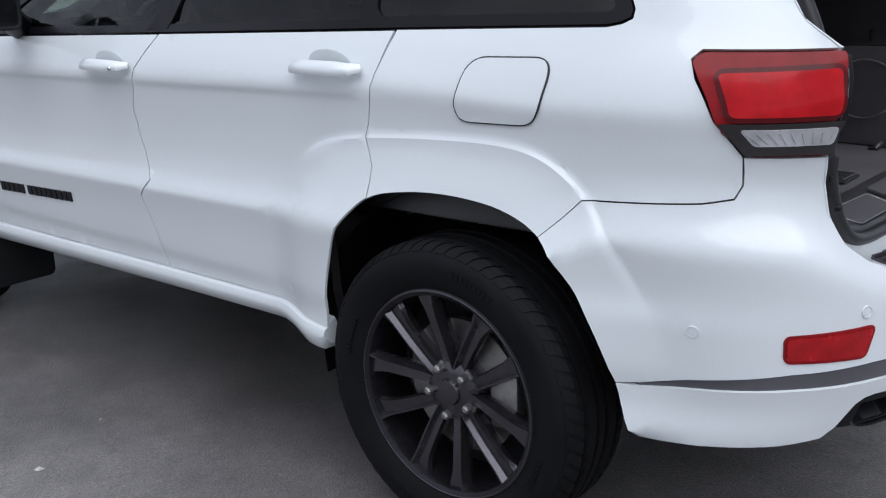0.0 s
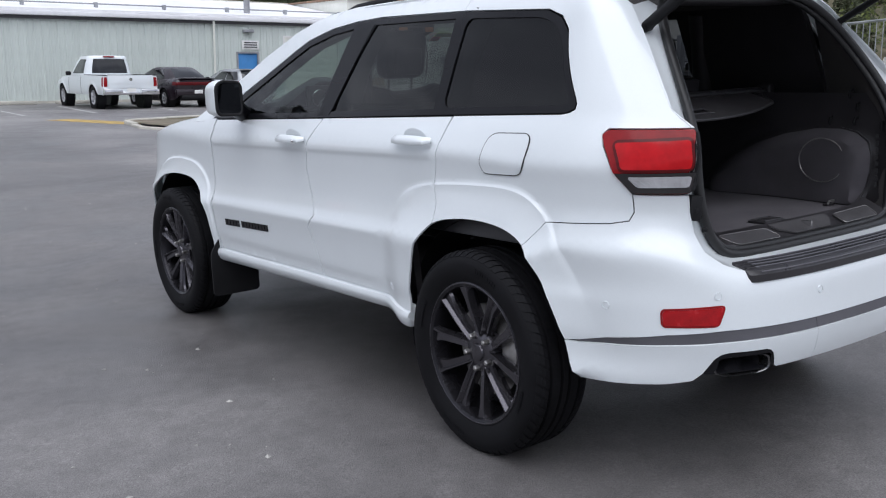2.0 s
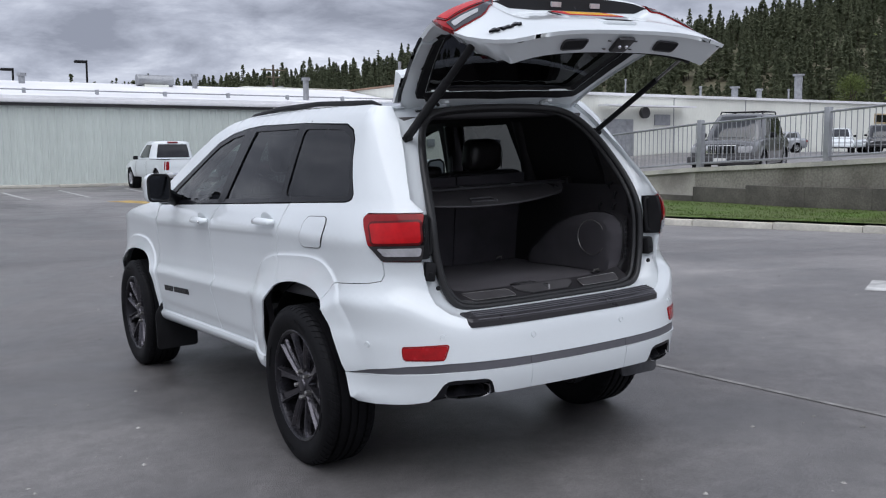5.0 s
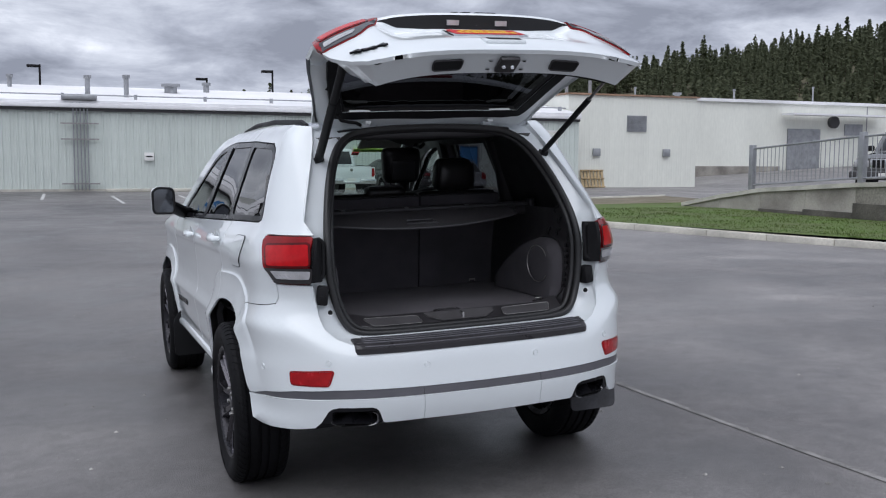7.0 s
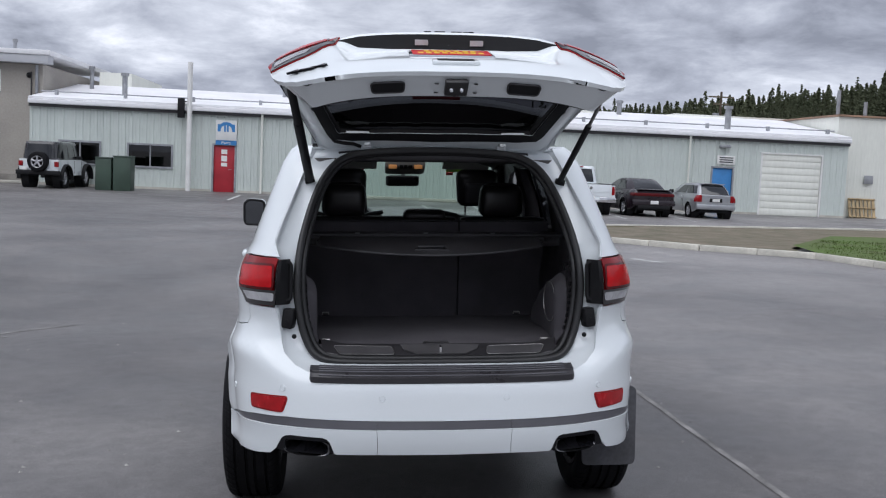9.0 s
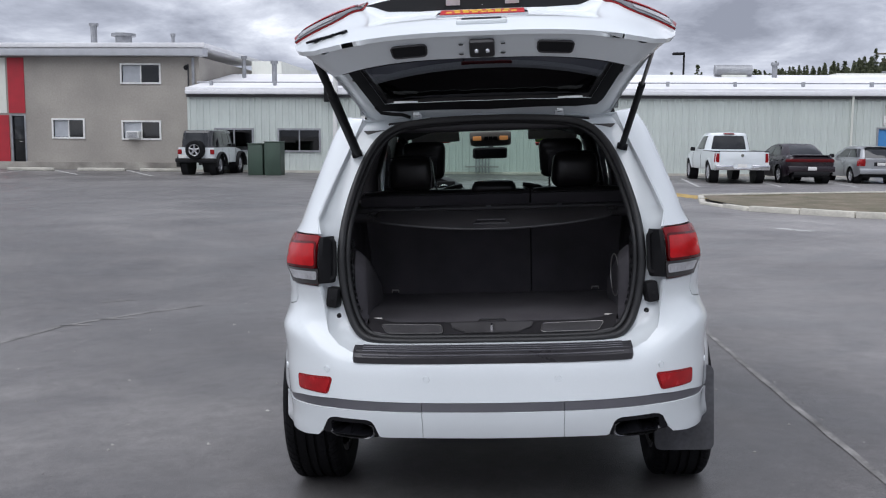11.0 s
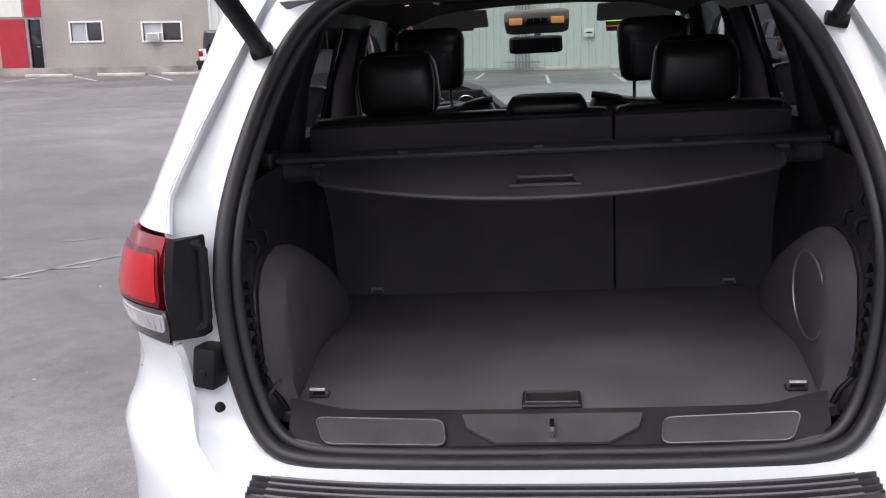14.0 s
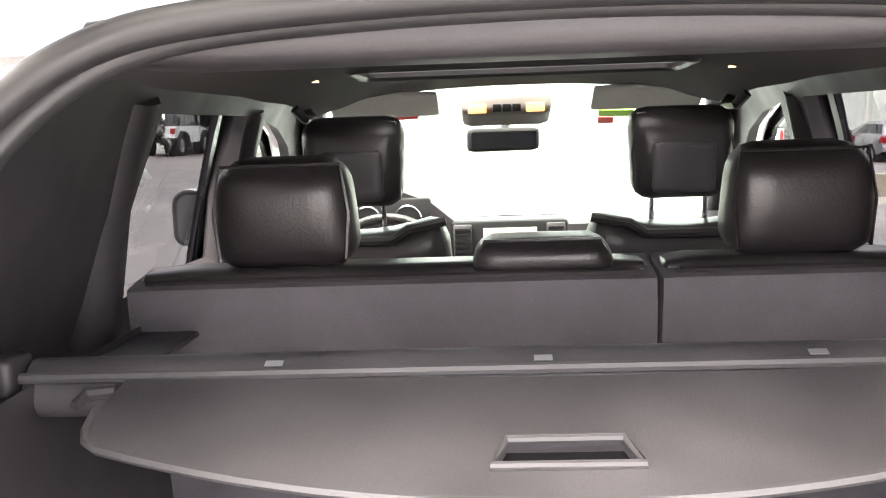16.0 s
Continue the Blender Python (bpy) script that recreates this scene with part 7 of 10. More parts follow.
VAL = [(-0.449, 0.520)] + STRIP_LOW[:-2] + [(SEAM_U, 0.545), (SEAM_U, 0.440), (U(0.425, 0.438), 0.438), (U(0.435, 0.44), 0.444), (U(0.444, 0.47), 0.470), (U(0.452, 0.49), 0.490), (U(0.463, 0.50), 0.502), (U(0.480, 0.508), 0.508), (U(0.605, 0.508), 0.510), (U(0.628, 0.505), 0.505), (U(0.643, 0.49), 0.493), (U(0.655, 0.47), 0.470), (U(0.668, 0.445), 0.444), (U(0.69, 0.42), 0.420), (UY(-0.76, 0.41), 0.408), (UY(-0.62, 0.40), 0.398), (-0.50, 0.392), (-0.475, 0.44)]
panel("valance", VAL, PAINT_WHITE, proud=0.004, grid=0.03, edge=0.02, gap=0.001, thick=0.012)
part("valance", panel_bm([(SEAM_U, 0.545), (U_END, 0.543), (U_END, 0.438), (SEAM_U, 0.440)], lambda a, b: shell(a, b, 0.004), both=True, gap=0.001, thick=0.03), PAINT_WHITE, car)
REFL_END = U(0.628, 0.66) + 0.88 * (U(0.79, 0.66) - U(0.628, 0.66))
REFL = rounded([(U(0.622, 0.66), 0.661), (REFL_END, 0.654), (REFL_END + 0.002, 0.604), (U(0.642, 0.60), 0.602)], 0.012)
panel("reflector", REFL, REFLECTOR, proud=0.004, grid=0.05, thick=0.008, label="red bumper reflector")
panel("reflector_rim", shrink(REFL, -0.005), RED_DARK, proud=0.002, grid=0.05, gap=0, thick=0.006, holes=[shrink(REFL, 0.001)])
for x, y, z in ((0.645, None, 0.695), (0.247, None, 0.668), (0.852, -0.607, 0.658)):
    u0 = U(x, z) if y is None else UY(y, z)
    for s in (1, -1):
        p, q, r_ = shell(u0, z), shell(u0 + 0.01, z), shell(u0, z + 0.01)
        n = (r_ - p).cross(q - p).normalized()
        if n.dot(p - Vector((0, 1.0, z))) < 0:
            n = -n
        m = Matrix.Translation(p) @ n.to_track_quat("X", "Z").to_matrix().to_4x4()
        if s < 0:
            m = Matrix.Diagonal((-1, 1, 1, 1)) @ m
        bm = bmesh.new()
        lathe(bm, [(0.0005, 0.002), (0.0085, 0.002), (0.0095, 0.0005), (0.0105, 0.0005), (0.0115, 0.003), (0.0130, 0.0025), (0.0135, -0.004)], 18, m)
        bmesh.ops.recalc_face_normals(bm, faces=bm.faces[:])
        part("parking_sensor", bm, PAINT_WHITE, car)

# bumper shelf with its ribbed tread pad
SEALC = [(0.0, -0.800, 0.781), (0.25, -0.797, 0.781), (0.40, -0.791, 0.783), (0.465, -0.785, 0.789), (0.506, -0.778, 0.803), (0.536, -0.768, 0.836), (0.556, -0.758, 0.88), (0.571, -0.752, 0.93), (0.582, -0.746, 0.99), (0.589, -0.742, 1.06), (0.589, -0.738, 1.13),
         (0.583, -0.715, 1.21), (0.569, -0.675, 1.29), (0.549, -0.625, 1.37), (0.524, -0.572, 1.45), (0.490, -0.515, 1.53), (0.447, -0.468, 1.59), (0.388, -0.435, 1.628), (0.31, -0.417, 1.645), (0.16, -0.408, 1.655), (0.0, -0.405, 1.658)]
GATE_OUT = [(0.0, 0.757), (0.25, 0.757), (0.50, 0.757)] + GATE_LOW[::-1] + [ (0.668, 1.10), (0.660, 1.20), (0.678, 1.268), (0.655, 1.34), (0.622, 1.43), (0.588, 1.52), (0.560, 1.60), (0.535, 1.66)]


def resample(pts, n):
    pts = [Vector(p) for p in pts]
    s = [0.0]
    for a, b in zip(pts, pts[1:]):
        s.append(s[-1] + (b - a).length)
    out = []
    for i in range(n):
        d = s[-1] * i / (n - 1)
        k = max(j for j in range(len(s)) if s[j] <= d + 1e-9)
        k = min(k, len(pts) - 2)
        t = (d - s[k]) / max(1e-9, s[k + 1] - s[k])
        out.append(pts[k].lerp(pts[k + 1], t))
    return out


def jamb_outer():
    pts = []
    for x, z in finer(GATE_OUT):
        p = shell(U(x, z), z)
        pts.append(Vector((abs(p.x), p.y, z)))
    pts += [Vector((0.40, -0.372, 1.672)), Vector((0.2, -0.383, 1.680)), Vector((0.0, -0.386, 1.682))]
    return pts


def by_height(inner, outer):
    """For every outer point, the inner point at the same share of the way."""
    return resample(inner, 90), resample(outer, 90)


def make_jamb(sign):
    bm = bmesh.new()
    inner, outer = by_height(SEALC, jamb_outer())
    rows = []
    for i, (a, b) in enumerate(zip(inner, outer)):
        k = i / (len(inner) - 1)
        deep = Vector((0, 0.03 * step(0.18, 0.30, k) * step(0.98, 0.90, k), 0))
        lip = b.lerp(a, 0.10) + deep * 0.9
        rows.append([bm.verts.new((sign * p.x, p.y, p.z)) for p in (b + (b - a).normalized() * 0.006 + Vector((0, 0.004, 0)), lip, b.lerp(a, 0.45) + deep, b.lerp(a, 0.8) + deep * 0.6, a + Vector((0, 0.012, 0)))])
    for a, b in zip(rows, rows[1:]):
        for i in range(4):
            bm.faces.new((a[i], a[i + 1], b[i + 1], b[i]))
    bmesh.ops.recalc_face_normals(bm, faces=bm.faces[:])
    if sum((f.normal.y * f.calc_area() for f in bm.faces)) > 0:
        bmesh.ops.reverse_faces(bm, faces=bm.faces[:])
    return bm


for s in (-1, 1):
    part("door_jamb", make_jamb(s), PAINT_WHITE, car, "white painted tailgate jamb")
full = [Vector((-p[0], p[1], p[2])) for p in SEALC] + [Vector(p) for p in SEALC[::-1][1:-1]]
for _ in range(3):
    full = [a.lerp(b, k) for a, b in zip(full, full[1:] + full[:1]) for k in (0.25, 0.75)]
full = resample(full + [full[0]], 240)[:-1]
part("weatherstrip", tube(bmesh.new(), [p + Vector((0, -0.008, 0)) for p in full], 0.016, 14, closed=True), SEAL, car, "black rubber seal round the opening")
part("seal_lip", tube(bmesh.new(), [Vector((p.x * 0.965, p.y + 0.012, 0.79 + (p.z - 0.79) * 0.975 + 0.012)) for p in full], 0.013, 12, closed=True), SEAL, car)

PADX = 0.535
def pad_y(x):
    return shell(U(abs(x), 0.757), 0.757).y
bm = bmesh.new()
cols = sorted([(-PADX + 0.04 + 2 * (PADX - 0.04) * i / 36) for i in range(37)] + [s * (PADX - d) for s in (-1, 1) for d in (0.0, 0.003, 0.008, 0.015, 0.025)])
prof = [(-0.004, -0.031), (-0.026, -0.029), (-0.028, -0.006), (-0.012, 0.007), (0.0, 0.012), (0.006, 0.014), (0.009, 0.005), (0.026, 0.005), (0.029, 0.015), (0.034, 0.015), (0.037, 0.006), (0.054, 0.006), (0.057, 0.016), (0.062, 0.016), (0.065, 0.007), (0.082, 0.007), (0.085, 0.017), (0.092, 0.016), (0.094, -0.01)]
rows = []
for x in cols:
    k = math.sqrt(max(0.0, 1 - (1 - min(1, (PADX - abs(x)) / 0.025)) ** 2))
    base = pad_y(x)
    rows.append([bm.verts.new((x, base + 0.002 + (0.56 * d if d > 0 else d) + 0.022 * (1 - k) * (d <= 0.005), 0.755 + (h + (0.0155 - h) * (1 - k) * (0 < d < 0.093)) - 0.02 * (abs(x) > PADX - 0.001) + 0.12 * max(0.0, d))) for d, h in prof])
for a, b in zip(rows, rows[1:]):
    for i in range(len(prof) - 1):
        bm.faces.new((a[i], b[i], b[i + 1], a[i + 1]))
bmesh.ops.recalc_face_normals(bm, faces=bm.faces[:])
step_pad = part("step_pad", bm, PAD_PLASTIC, car, "ribbed black bumper step pad", smooth=False)
for d, h in ((-0.020, 0.002), (0.004, 0.0135), (0.0315, 0.0155), (0.0595, 0.0165), (0.0885, 0.0165)):
    part("rib", tube(bmesh.new(), [(x, pad_y(x) + 0.002 + (0.56 * d if d > 0 else d), 0.755 + h + 0.12 * max(0.0, d)) for x in cols[5:-5]], 0.0032, 6), STRIP_GREY, step_pad)

# lamp units on the body
def lamp(sign_list, outline, dark, red_in, clear, parent, name, proud=0.006, skin=shell):
    """A tail lamp: a red lens over all of it, its lower part smoked, with the brighter brake lens, a light guide round that and the clear lens."""
    for right in sign_list:
        holder = part(name, panel_bm(rounded(outline, 0.012, 4), lambda a, b: skin(a, b, proud), mirror=right, gap=0.001, thick=0.02, grid=0.02, edge=0.012), RED_DARK, parent, "red tail lamp with a smoked lower part")
        guide = rounded(red_in, 0.014)
        for nm, poly, mt, pr, cut in (("smoked_lens", dark, LAMP_BLACK, proud + 0.003, ()), ("light_guide", shrink(guide, -0.009), RED_GUIDE, proud + 0.003, [shrink(guide, 0.0005)]), ("brake_lens", guide, RED_LENS, proud + 0.0042, ()), ("reverse_lens", rounded(clear, 0.010), CLEAR_LENS, proud + 0.0055, ())):
            part(nm, panel_bm(poly, lambda a, b: skin(a, b, pr), cut, mirror=right, gap=0.0, thick=0.003, grid=0.02, edge=0.012), mt, holder)
        for i in range(9):
            k = (i + 0.5) / 9
            c = [Vector(clear[0]).lerp(Vector(clear[1]), k), Vector(clear[3]).lerp(Vector(clear[2]), k)]
            w = 0.0016
            part("lens_rib", panel_bm([(c[0].x - w, c[0].y - 0.006), (c[0].x + w, c[0].y - 0.006), (c[1].x + w, c[1].y + 0.006), (c[1].x - w, c[1].y + 0.006)], lambda a, b: skin(a, b, proud + 0.007), mirror=right, gap=0, thick=0.002, grid=0.1), CLEAR_LENS, holder)


LAMP_BODY = [(UY(-0.560, 1.19), 1.193), (UY(-0.576, 1.208), 1.211), (U(0.657, 1.205), 1.209), (U(0.672, 1.008), 1.010), (UY(-0.668, 1.012), 1.014), (UY(-0.622, 1.08), 1.078)]
lamp((False, True), LAMP_BODY,
     [(UY(-0.625, 1.078), 1.078), (U(0.6665, 1.078), 1.078), (U(0.671, 1.011), 1.013), (UY(-0.666, 1.013), 1.016), (UY(-0.646, 1.046), 1.046)],
     [(UY(-0.612, 1.170), 1.172), (U(0.672, 1.19), 1.178), (U(0.680, 1.09), 1.090), (UY(-0.645, 1.09), 1.090)],
     [(UY(-0.658, 1.06), 1.066), (U(0.672, 1.06), 1.066), (U(0.676, 1.03), 1.032), (UY(-0.680, 1.03), 1.034)], car, "tail_lamp")
# black lamp brackets, strikers and plugs on the jamb
for s in (-1, 1):
    bm = bmesh.new()
    rows = []
    for z in (1.200, 1.195, 1.15, 1.10, 1.05, 1.022, 1.017):
        k = 0.85 if z in (1.200, 1.017) else 1.0
        edge = shell(U(float(np.interp(z, [1.01, 1.205], [0.671, 0.657])), z), z)
        ex, ey = abs(edge.x), edge.y
        rows.append([bm.verts.new((s * x, y, z)) for x, y in ((ex + 0.012, ey + 0.012), (ex + 0.003, ey - 0.006 * k), (ex - 0.010, ey - 0.002 * k), (0.630 + 0.012 * (1 - k), -0.776), (0.621 + 0.012 * (1 - k), -0.766), (0.617 + 0.012 * (1 - k), -0.735))])
    for a, b in zip(rows, rows[1:]):
        for i in range(5):
            bm.faces.new((a[i], a[i + 1], b[i + 1], b[i]))
    bm.faces.new(rows[0]); bm.faces.new(rows[-1][::-1])
    bmesh.ops.recalc_face_normals(bm, faces=bm.faces[:])
    part("lamp_bracket", bm, PLASTIC, car, "black lamp bracket on the jamb")
    bm = tube(bmesh.new(), [(s * 0.640, -0.768, 1.192), (s * 0.620, -0.764, 1.186), (s * 0.614, -0.762, 1.176), (s * 0.616, -0.764, 1.05), (s * 0.620, -0.766, 1.038), (s * 0.636, -0.770, 1.032)], 0.010, 8)
    part("lamp_bracket_rim", bm, PLASTIC, car)
    bm = bmesh.new()
    box(bm, (-0.024, -0.009, -0.040), (0.024, 0.05, 0.040), 0.008)
    box(bm, (-0.007, -0.012, -0.014), (0.007, -0.0085, 0.0), 0.002)
    bmesh.ops.transform(bm, matrix=Matrix.Translation((s * 0.626, -0.772, 0.958)) @ pose(0, 0, 0, 0, s * -8, s * 14), verts=bm.verts[:])
    part("gate_stop", bm, PLASTIC, car, "black plastic gate stop")
    bm = lathe(bmesh.new(), [(0.0005, -0.008), (0.006, -0.007), (0.009, -0.003), (0.010, 0.004)], 14, Matrix.Translation((s * 0.600, -0.790, 0.888)) @ pose(0, 0, 0, 0, 0, 90))
    part("plug", bm, PLASTIC, car)

# exhaust tips
def tip_y(x):
    return shell(U(x, 0.475), 0.475).y + 0.004


for s in (-1, 1):
    for inner, mt in ((False, CHROME), (True, PLASTIC)):
        bm = bmesh.new()
        k = 0.82 if inner else 1.0
        pts = [(0.092 * math.copysign(abs(math.cos(t)) ** 0.55, math.cos(t)), 0.031 * math.copysign(abs(math.sin(t)) ** 0.65, math.sin(t))) for t in [2 * math.pi * i / 28 for i in range(28)]]
        rings = []
        for yy, sc in ((0.0, k), (0.004, k * 0.93), (0.20, k * 0.9)) if not inner else ((0.03, k), (0.22, k * 0.6)):
            rings.append([bm.verts.new((s * 0.545 + px * sc, tip_y(0.545 + s * px) + yy, 0.460 + pz * sc)) for px, pz in pts])
        if not inner:
            rings.insert(0, [bm.verts.new((s * 0.545 + px * 0.98, tip_y(0.545 + s * px) + 0.2, 0.460 + pz * 1.02)) for px, pz in pts])
            rings.insert(1, [bm.verts.new((s * 0.545 + px * 1.03, tip_y(0.545 + s * px) + 0.003, 0.460 + pz * 1.04)) for px, pz in pts])
        for a, b in zip(rings, rings[1:]):
            for i in range(28):
                bm.faces.new((a[i], a[(i + 1) % 28], b[(i + 1) % 28], b[i]))
        if inner:
            bm.faces.new(rings[-1])
        bmesh.ops.recalc_face_normals(bm, faces=bm.faces[:])
        part("exhaust_liner" if inner else "exhaust_tip", bm, PLASTIC if inner else surf("black_chrome", (0.16, 0.16, 0.165), 0.2, 0.95, var=0.1, bump=0), car, "" if inner else "dark rectangular exhaust tip")
SURROUND = rounded([(U(0.432, 0.44), 0.437), (U(0.450, 0.50), 0.512), (U(0.640, 0.505), 0.514), (U(0.672, 0.44), 0.440)], 0.02)
TIP_HOLE = rounded([(U(0.455, 0.44), 0.441), (U(0.458, 0.49), 0.493), (U(0.631, 0.49), 0.493), (U(0.635, 0.44), 0.443)], 0.012)
panel("exhaust_surround", SURROUND, PAINT_BLACK, [TIP_HOLE], proud=0.0015, gap=0, thick=0.06, grid=0.05, edge=0.012)

# underbody and wheel housings
part("underbody", boxes(((-0.66, -0.62, 0.36), (0.66, 3.55, 0.42)), ((-0.80, 0.52, 0.395), (-0.66, 2.36, 0.44)), ((0.66, 0.52, 0.395), (0.80, 2.36, 0.44)), ((-0.42, -0.84, 0.50), (0.42, -0.72, 0.54))), PLASTIC, car, smooth=False)
# silencer steel darkened in its colour to sink into the shade underneath
part("rear_silencer", boxes(((-0.36, -0.66, 0.345), (0.36, -0.40, 0.44)), bevel=0.04), surf("shaded_steel", (0.05, 0.046, 0.043), 0.6, 0.6, var=0.2), car)
for yw in (0.0, 2.915):
    for s in (-1, 1):
        bm = bmesh.new()
        rr = [(yw + 0.50 * math.cos(radians(a)), 0.375 + 0.50 * math.sin(radians(a))) for a in range(-10, 176 if yw == 0 else 190, 6)]
        outer = [bm.verts.new((s * 0.855, y, z)) for y, z in rr]
        innr = [bm.verts.new((s * (0.63 if yw == 0 else 0.52), y, z)) for y, z in rr]
        for i in range(len(rr) - 1):
            bm.faces.new((outer[i], outer[i + 1], innr[i + 1], innr[i]))
        bm.faces.new(innr)
        part("wheel_housing", bm, LINER, car)
for s in (-1, 1):
    bm = bmesh.new()
    prism(bm, rounded([(-0.14, 0), (0.14, 0), (0.14, 0.33), (-0.06, 0.36), (-0.14, 0.25)], 0.03), 0.012, Matrix(((-s, 0, 0, s * 0.80), (0, 0, 1, 2.36), (0, 1, 0, 0.19), (0, 0, 0, 1))))
    part("mud_flap", bm, PLASTIC, car, "black rubber mud flap")
bm = bmesh.new()
prism(bm, rounded([(-0.12, 0), (0.125, 0), (0.125, 0.36), (-0.02, 0.36), (-0.12, 0.26)], 0.03), 0.012, Matrix(((1, 0, 0, 0.79), (0, 0, 1, -0.50), (0, 1, 0, 0.245), (0, 0, 0, 1))))
part("mud_flap", bm, DUSTY_RUBBER, car, "black rubber mud flap")

# door handles, mirrors, lettering plate
for yh, zh, key in ((1.376, 1.125, True), (0.387, 1.157, False)):
    for s in (-1, 1):
        base = shell(yh, zh)
        m = Matrix.Translation((s * abs(base.x), yh, zh)) @ pose(0, 0, 0, 0, s * 14, 0)
        bm = bmesh.new()
        pts = [(0.014, -0.118, -0.004), (0.036, -0.10, 0.0), (0.042, -0.05, 0.002), (0.042, 0.05, 0.002), (0.036, 0.10, 0.0), (0.014, 0.116, -0.002)]
        tube(bm, [(s * a, b, c) for a, b, c in pts], [0.012, 0.018, 0.021, 0.021, 0.019, 0.013], 10, flat=0.62)
        bmesh.ops.transform(bm, matrix=m, verts=bm.verts[:])
        h = part("door_handle", bm, PAINT_WHITE, car, "white door handle")
        bm = lathe(bmesh.new(), [(0.0005, 0.004), (0.02, 0.0035), (0.034, 0.004), (0.038, 0.002)], 24)
        for v in bm.verts:
            v.co.y *= 2.0
        bmesh.ops.transform(bm, matrix=m @ Matrix.Diagonal((s, 1, 1, 1)), verts=bm.verts[:])
        part("handle_cup", bm, PAINT_WHITE, h)
        if key and s < 0:
            bm = lathe(bmesh.new(), [(0.0005, 0.066), (0.006, 0.066), (0.008, 0.062)], 12, m @ Matrix.Diagonal((-1, 1, 1, 1)) @ Matrix.Translation((-0.004, -0.085, 0)))
            part("lock", bm, CHROME, h)
for s in (-1, 1):
    mir = bmesh.new()
    sec = []
    for yy, k in ((1.80, 0.93), (1.815, 1.0), (1.87, 1.0), (1.93, 0.90), (1.985, 0.62)):
        sec.append([mir.verts.new((s * (1.010 + 0.073 * k * px), yy, 1.302 + 0.102 * k * pz)) for px, pz in rounded([(-1, -0.85), (1, -0.80), (1, 0.70), (0.5, 0.95), (-1, 0.85)], 0.4)])
    for a, b in zip(sec, sec[1:]):
        for i in range(len(a)):
            mir.faces.new((a[i], a[(i + 1) % len(a)], b[(i + 1) % len(a)], b[i]))
    mir.faces.new(sec[-1]); mir.faces.new(sec[0][::-1])
    bmesh.ops.recalc_face_normals(mir, faces=mir.faces[:])
    mo = part("door_mirror", mir, PAINT_WHITE, car, "white door mirror with a black face")
    part("mirror_bezel", tube(bmesh.new(), [(s * (1.010 + 0.066 * px), 1.799, 1.302 + 0.093 * pz) for px, pz in rounded([(-1, -0.85), (1, -0.80), (1, 0.70), (0.5, 0.95), (-1, 0.85)], 0.4)], 0.008, 8, closed=True), PLASTIC, mo)
    mg = bmesh.new()
    mg.faces.new([mg.verts.new((s * (1.010 + 0.064 * px), 1.7965, 1.302 + 0.090 * pz)) for px, pz in rounded([(-1, -0.85), (1, -0.80), (1, 0.70), (0.5, 0.95), (-1, 0.85)], 0.35)])
    part("mirror_glass", mg, surf("mirror_silver", (0.12, 0.125, 0.135), 0.05, 1.0, var=0.01, bump=0, rvar=0.0), mo)
    part("mirror_arm", tube(bmesh.new(), [(s * 0.81, 2.02, 1.205), (s * 0.88, 1.94, 1.225), (s * 0.95, 1.87, 1.262)], [0.05, 0.045, 0.045], 10, flat=0.6), PAINT_BLACK, mo)
# name strip on the front doors, as plain dark bars
for s in (-1, 1):
    yy = 2.196
    for w in (0.026, 0.028, 0.030, 0.030, 0.028, 0.0, 0.026, 0.028, 0.024, 0.028, 0.024, 0.030, 0.030, 0.024, 0.024):
        if not w:
            yy -= 0.022
            continue
        z = 0.634 + (2.209 - yy) * 0.038
        poly = [(yy, z - 0.017), (yy, z + 0.017), (yy - w, z + 0.0175), (yy - w, z - 0.0165)]
        part("name_bar", panel_bm(poly, lambda a, b: shell(a, b, 0.005), gap=0, thick=0.004, mirror=s > 0, grid=0.05), PAINT_BLACK, car, "black raised bar of a name strip")
        yy -= w + 0.0085

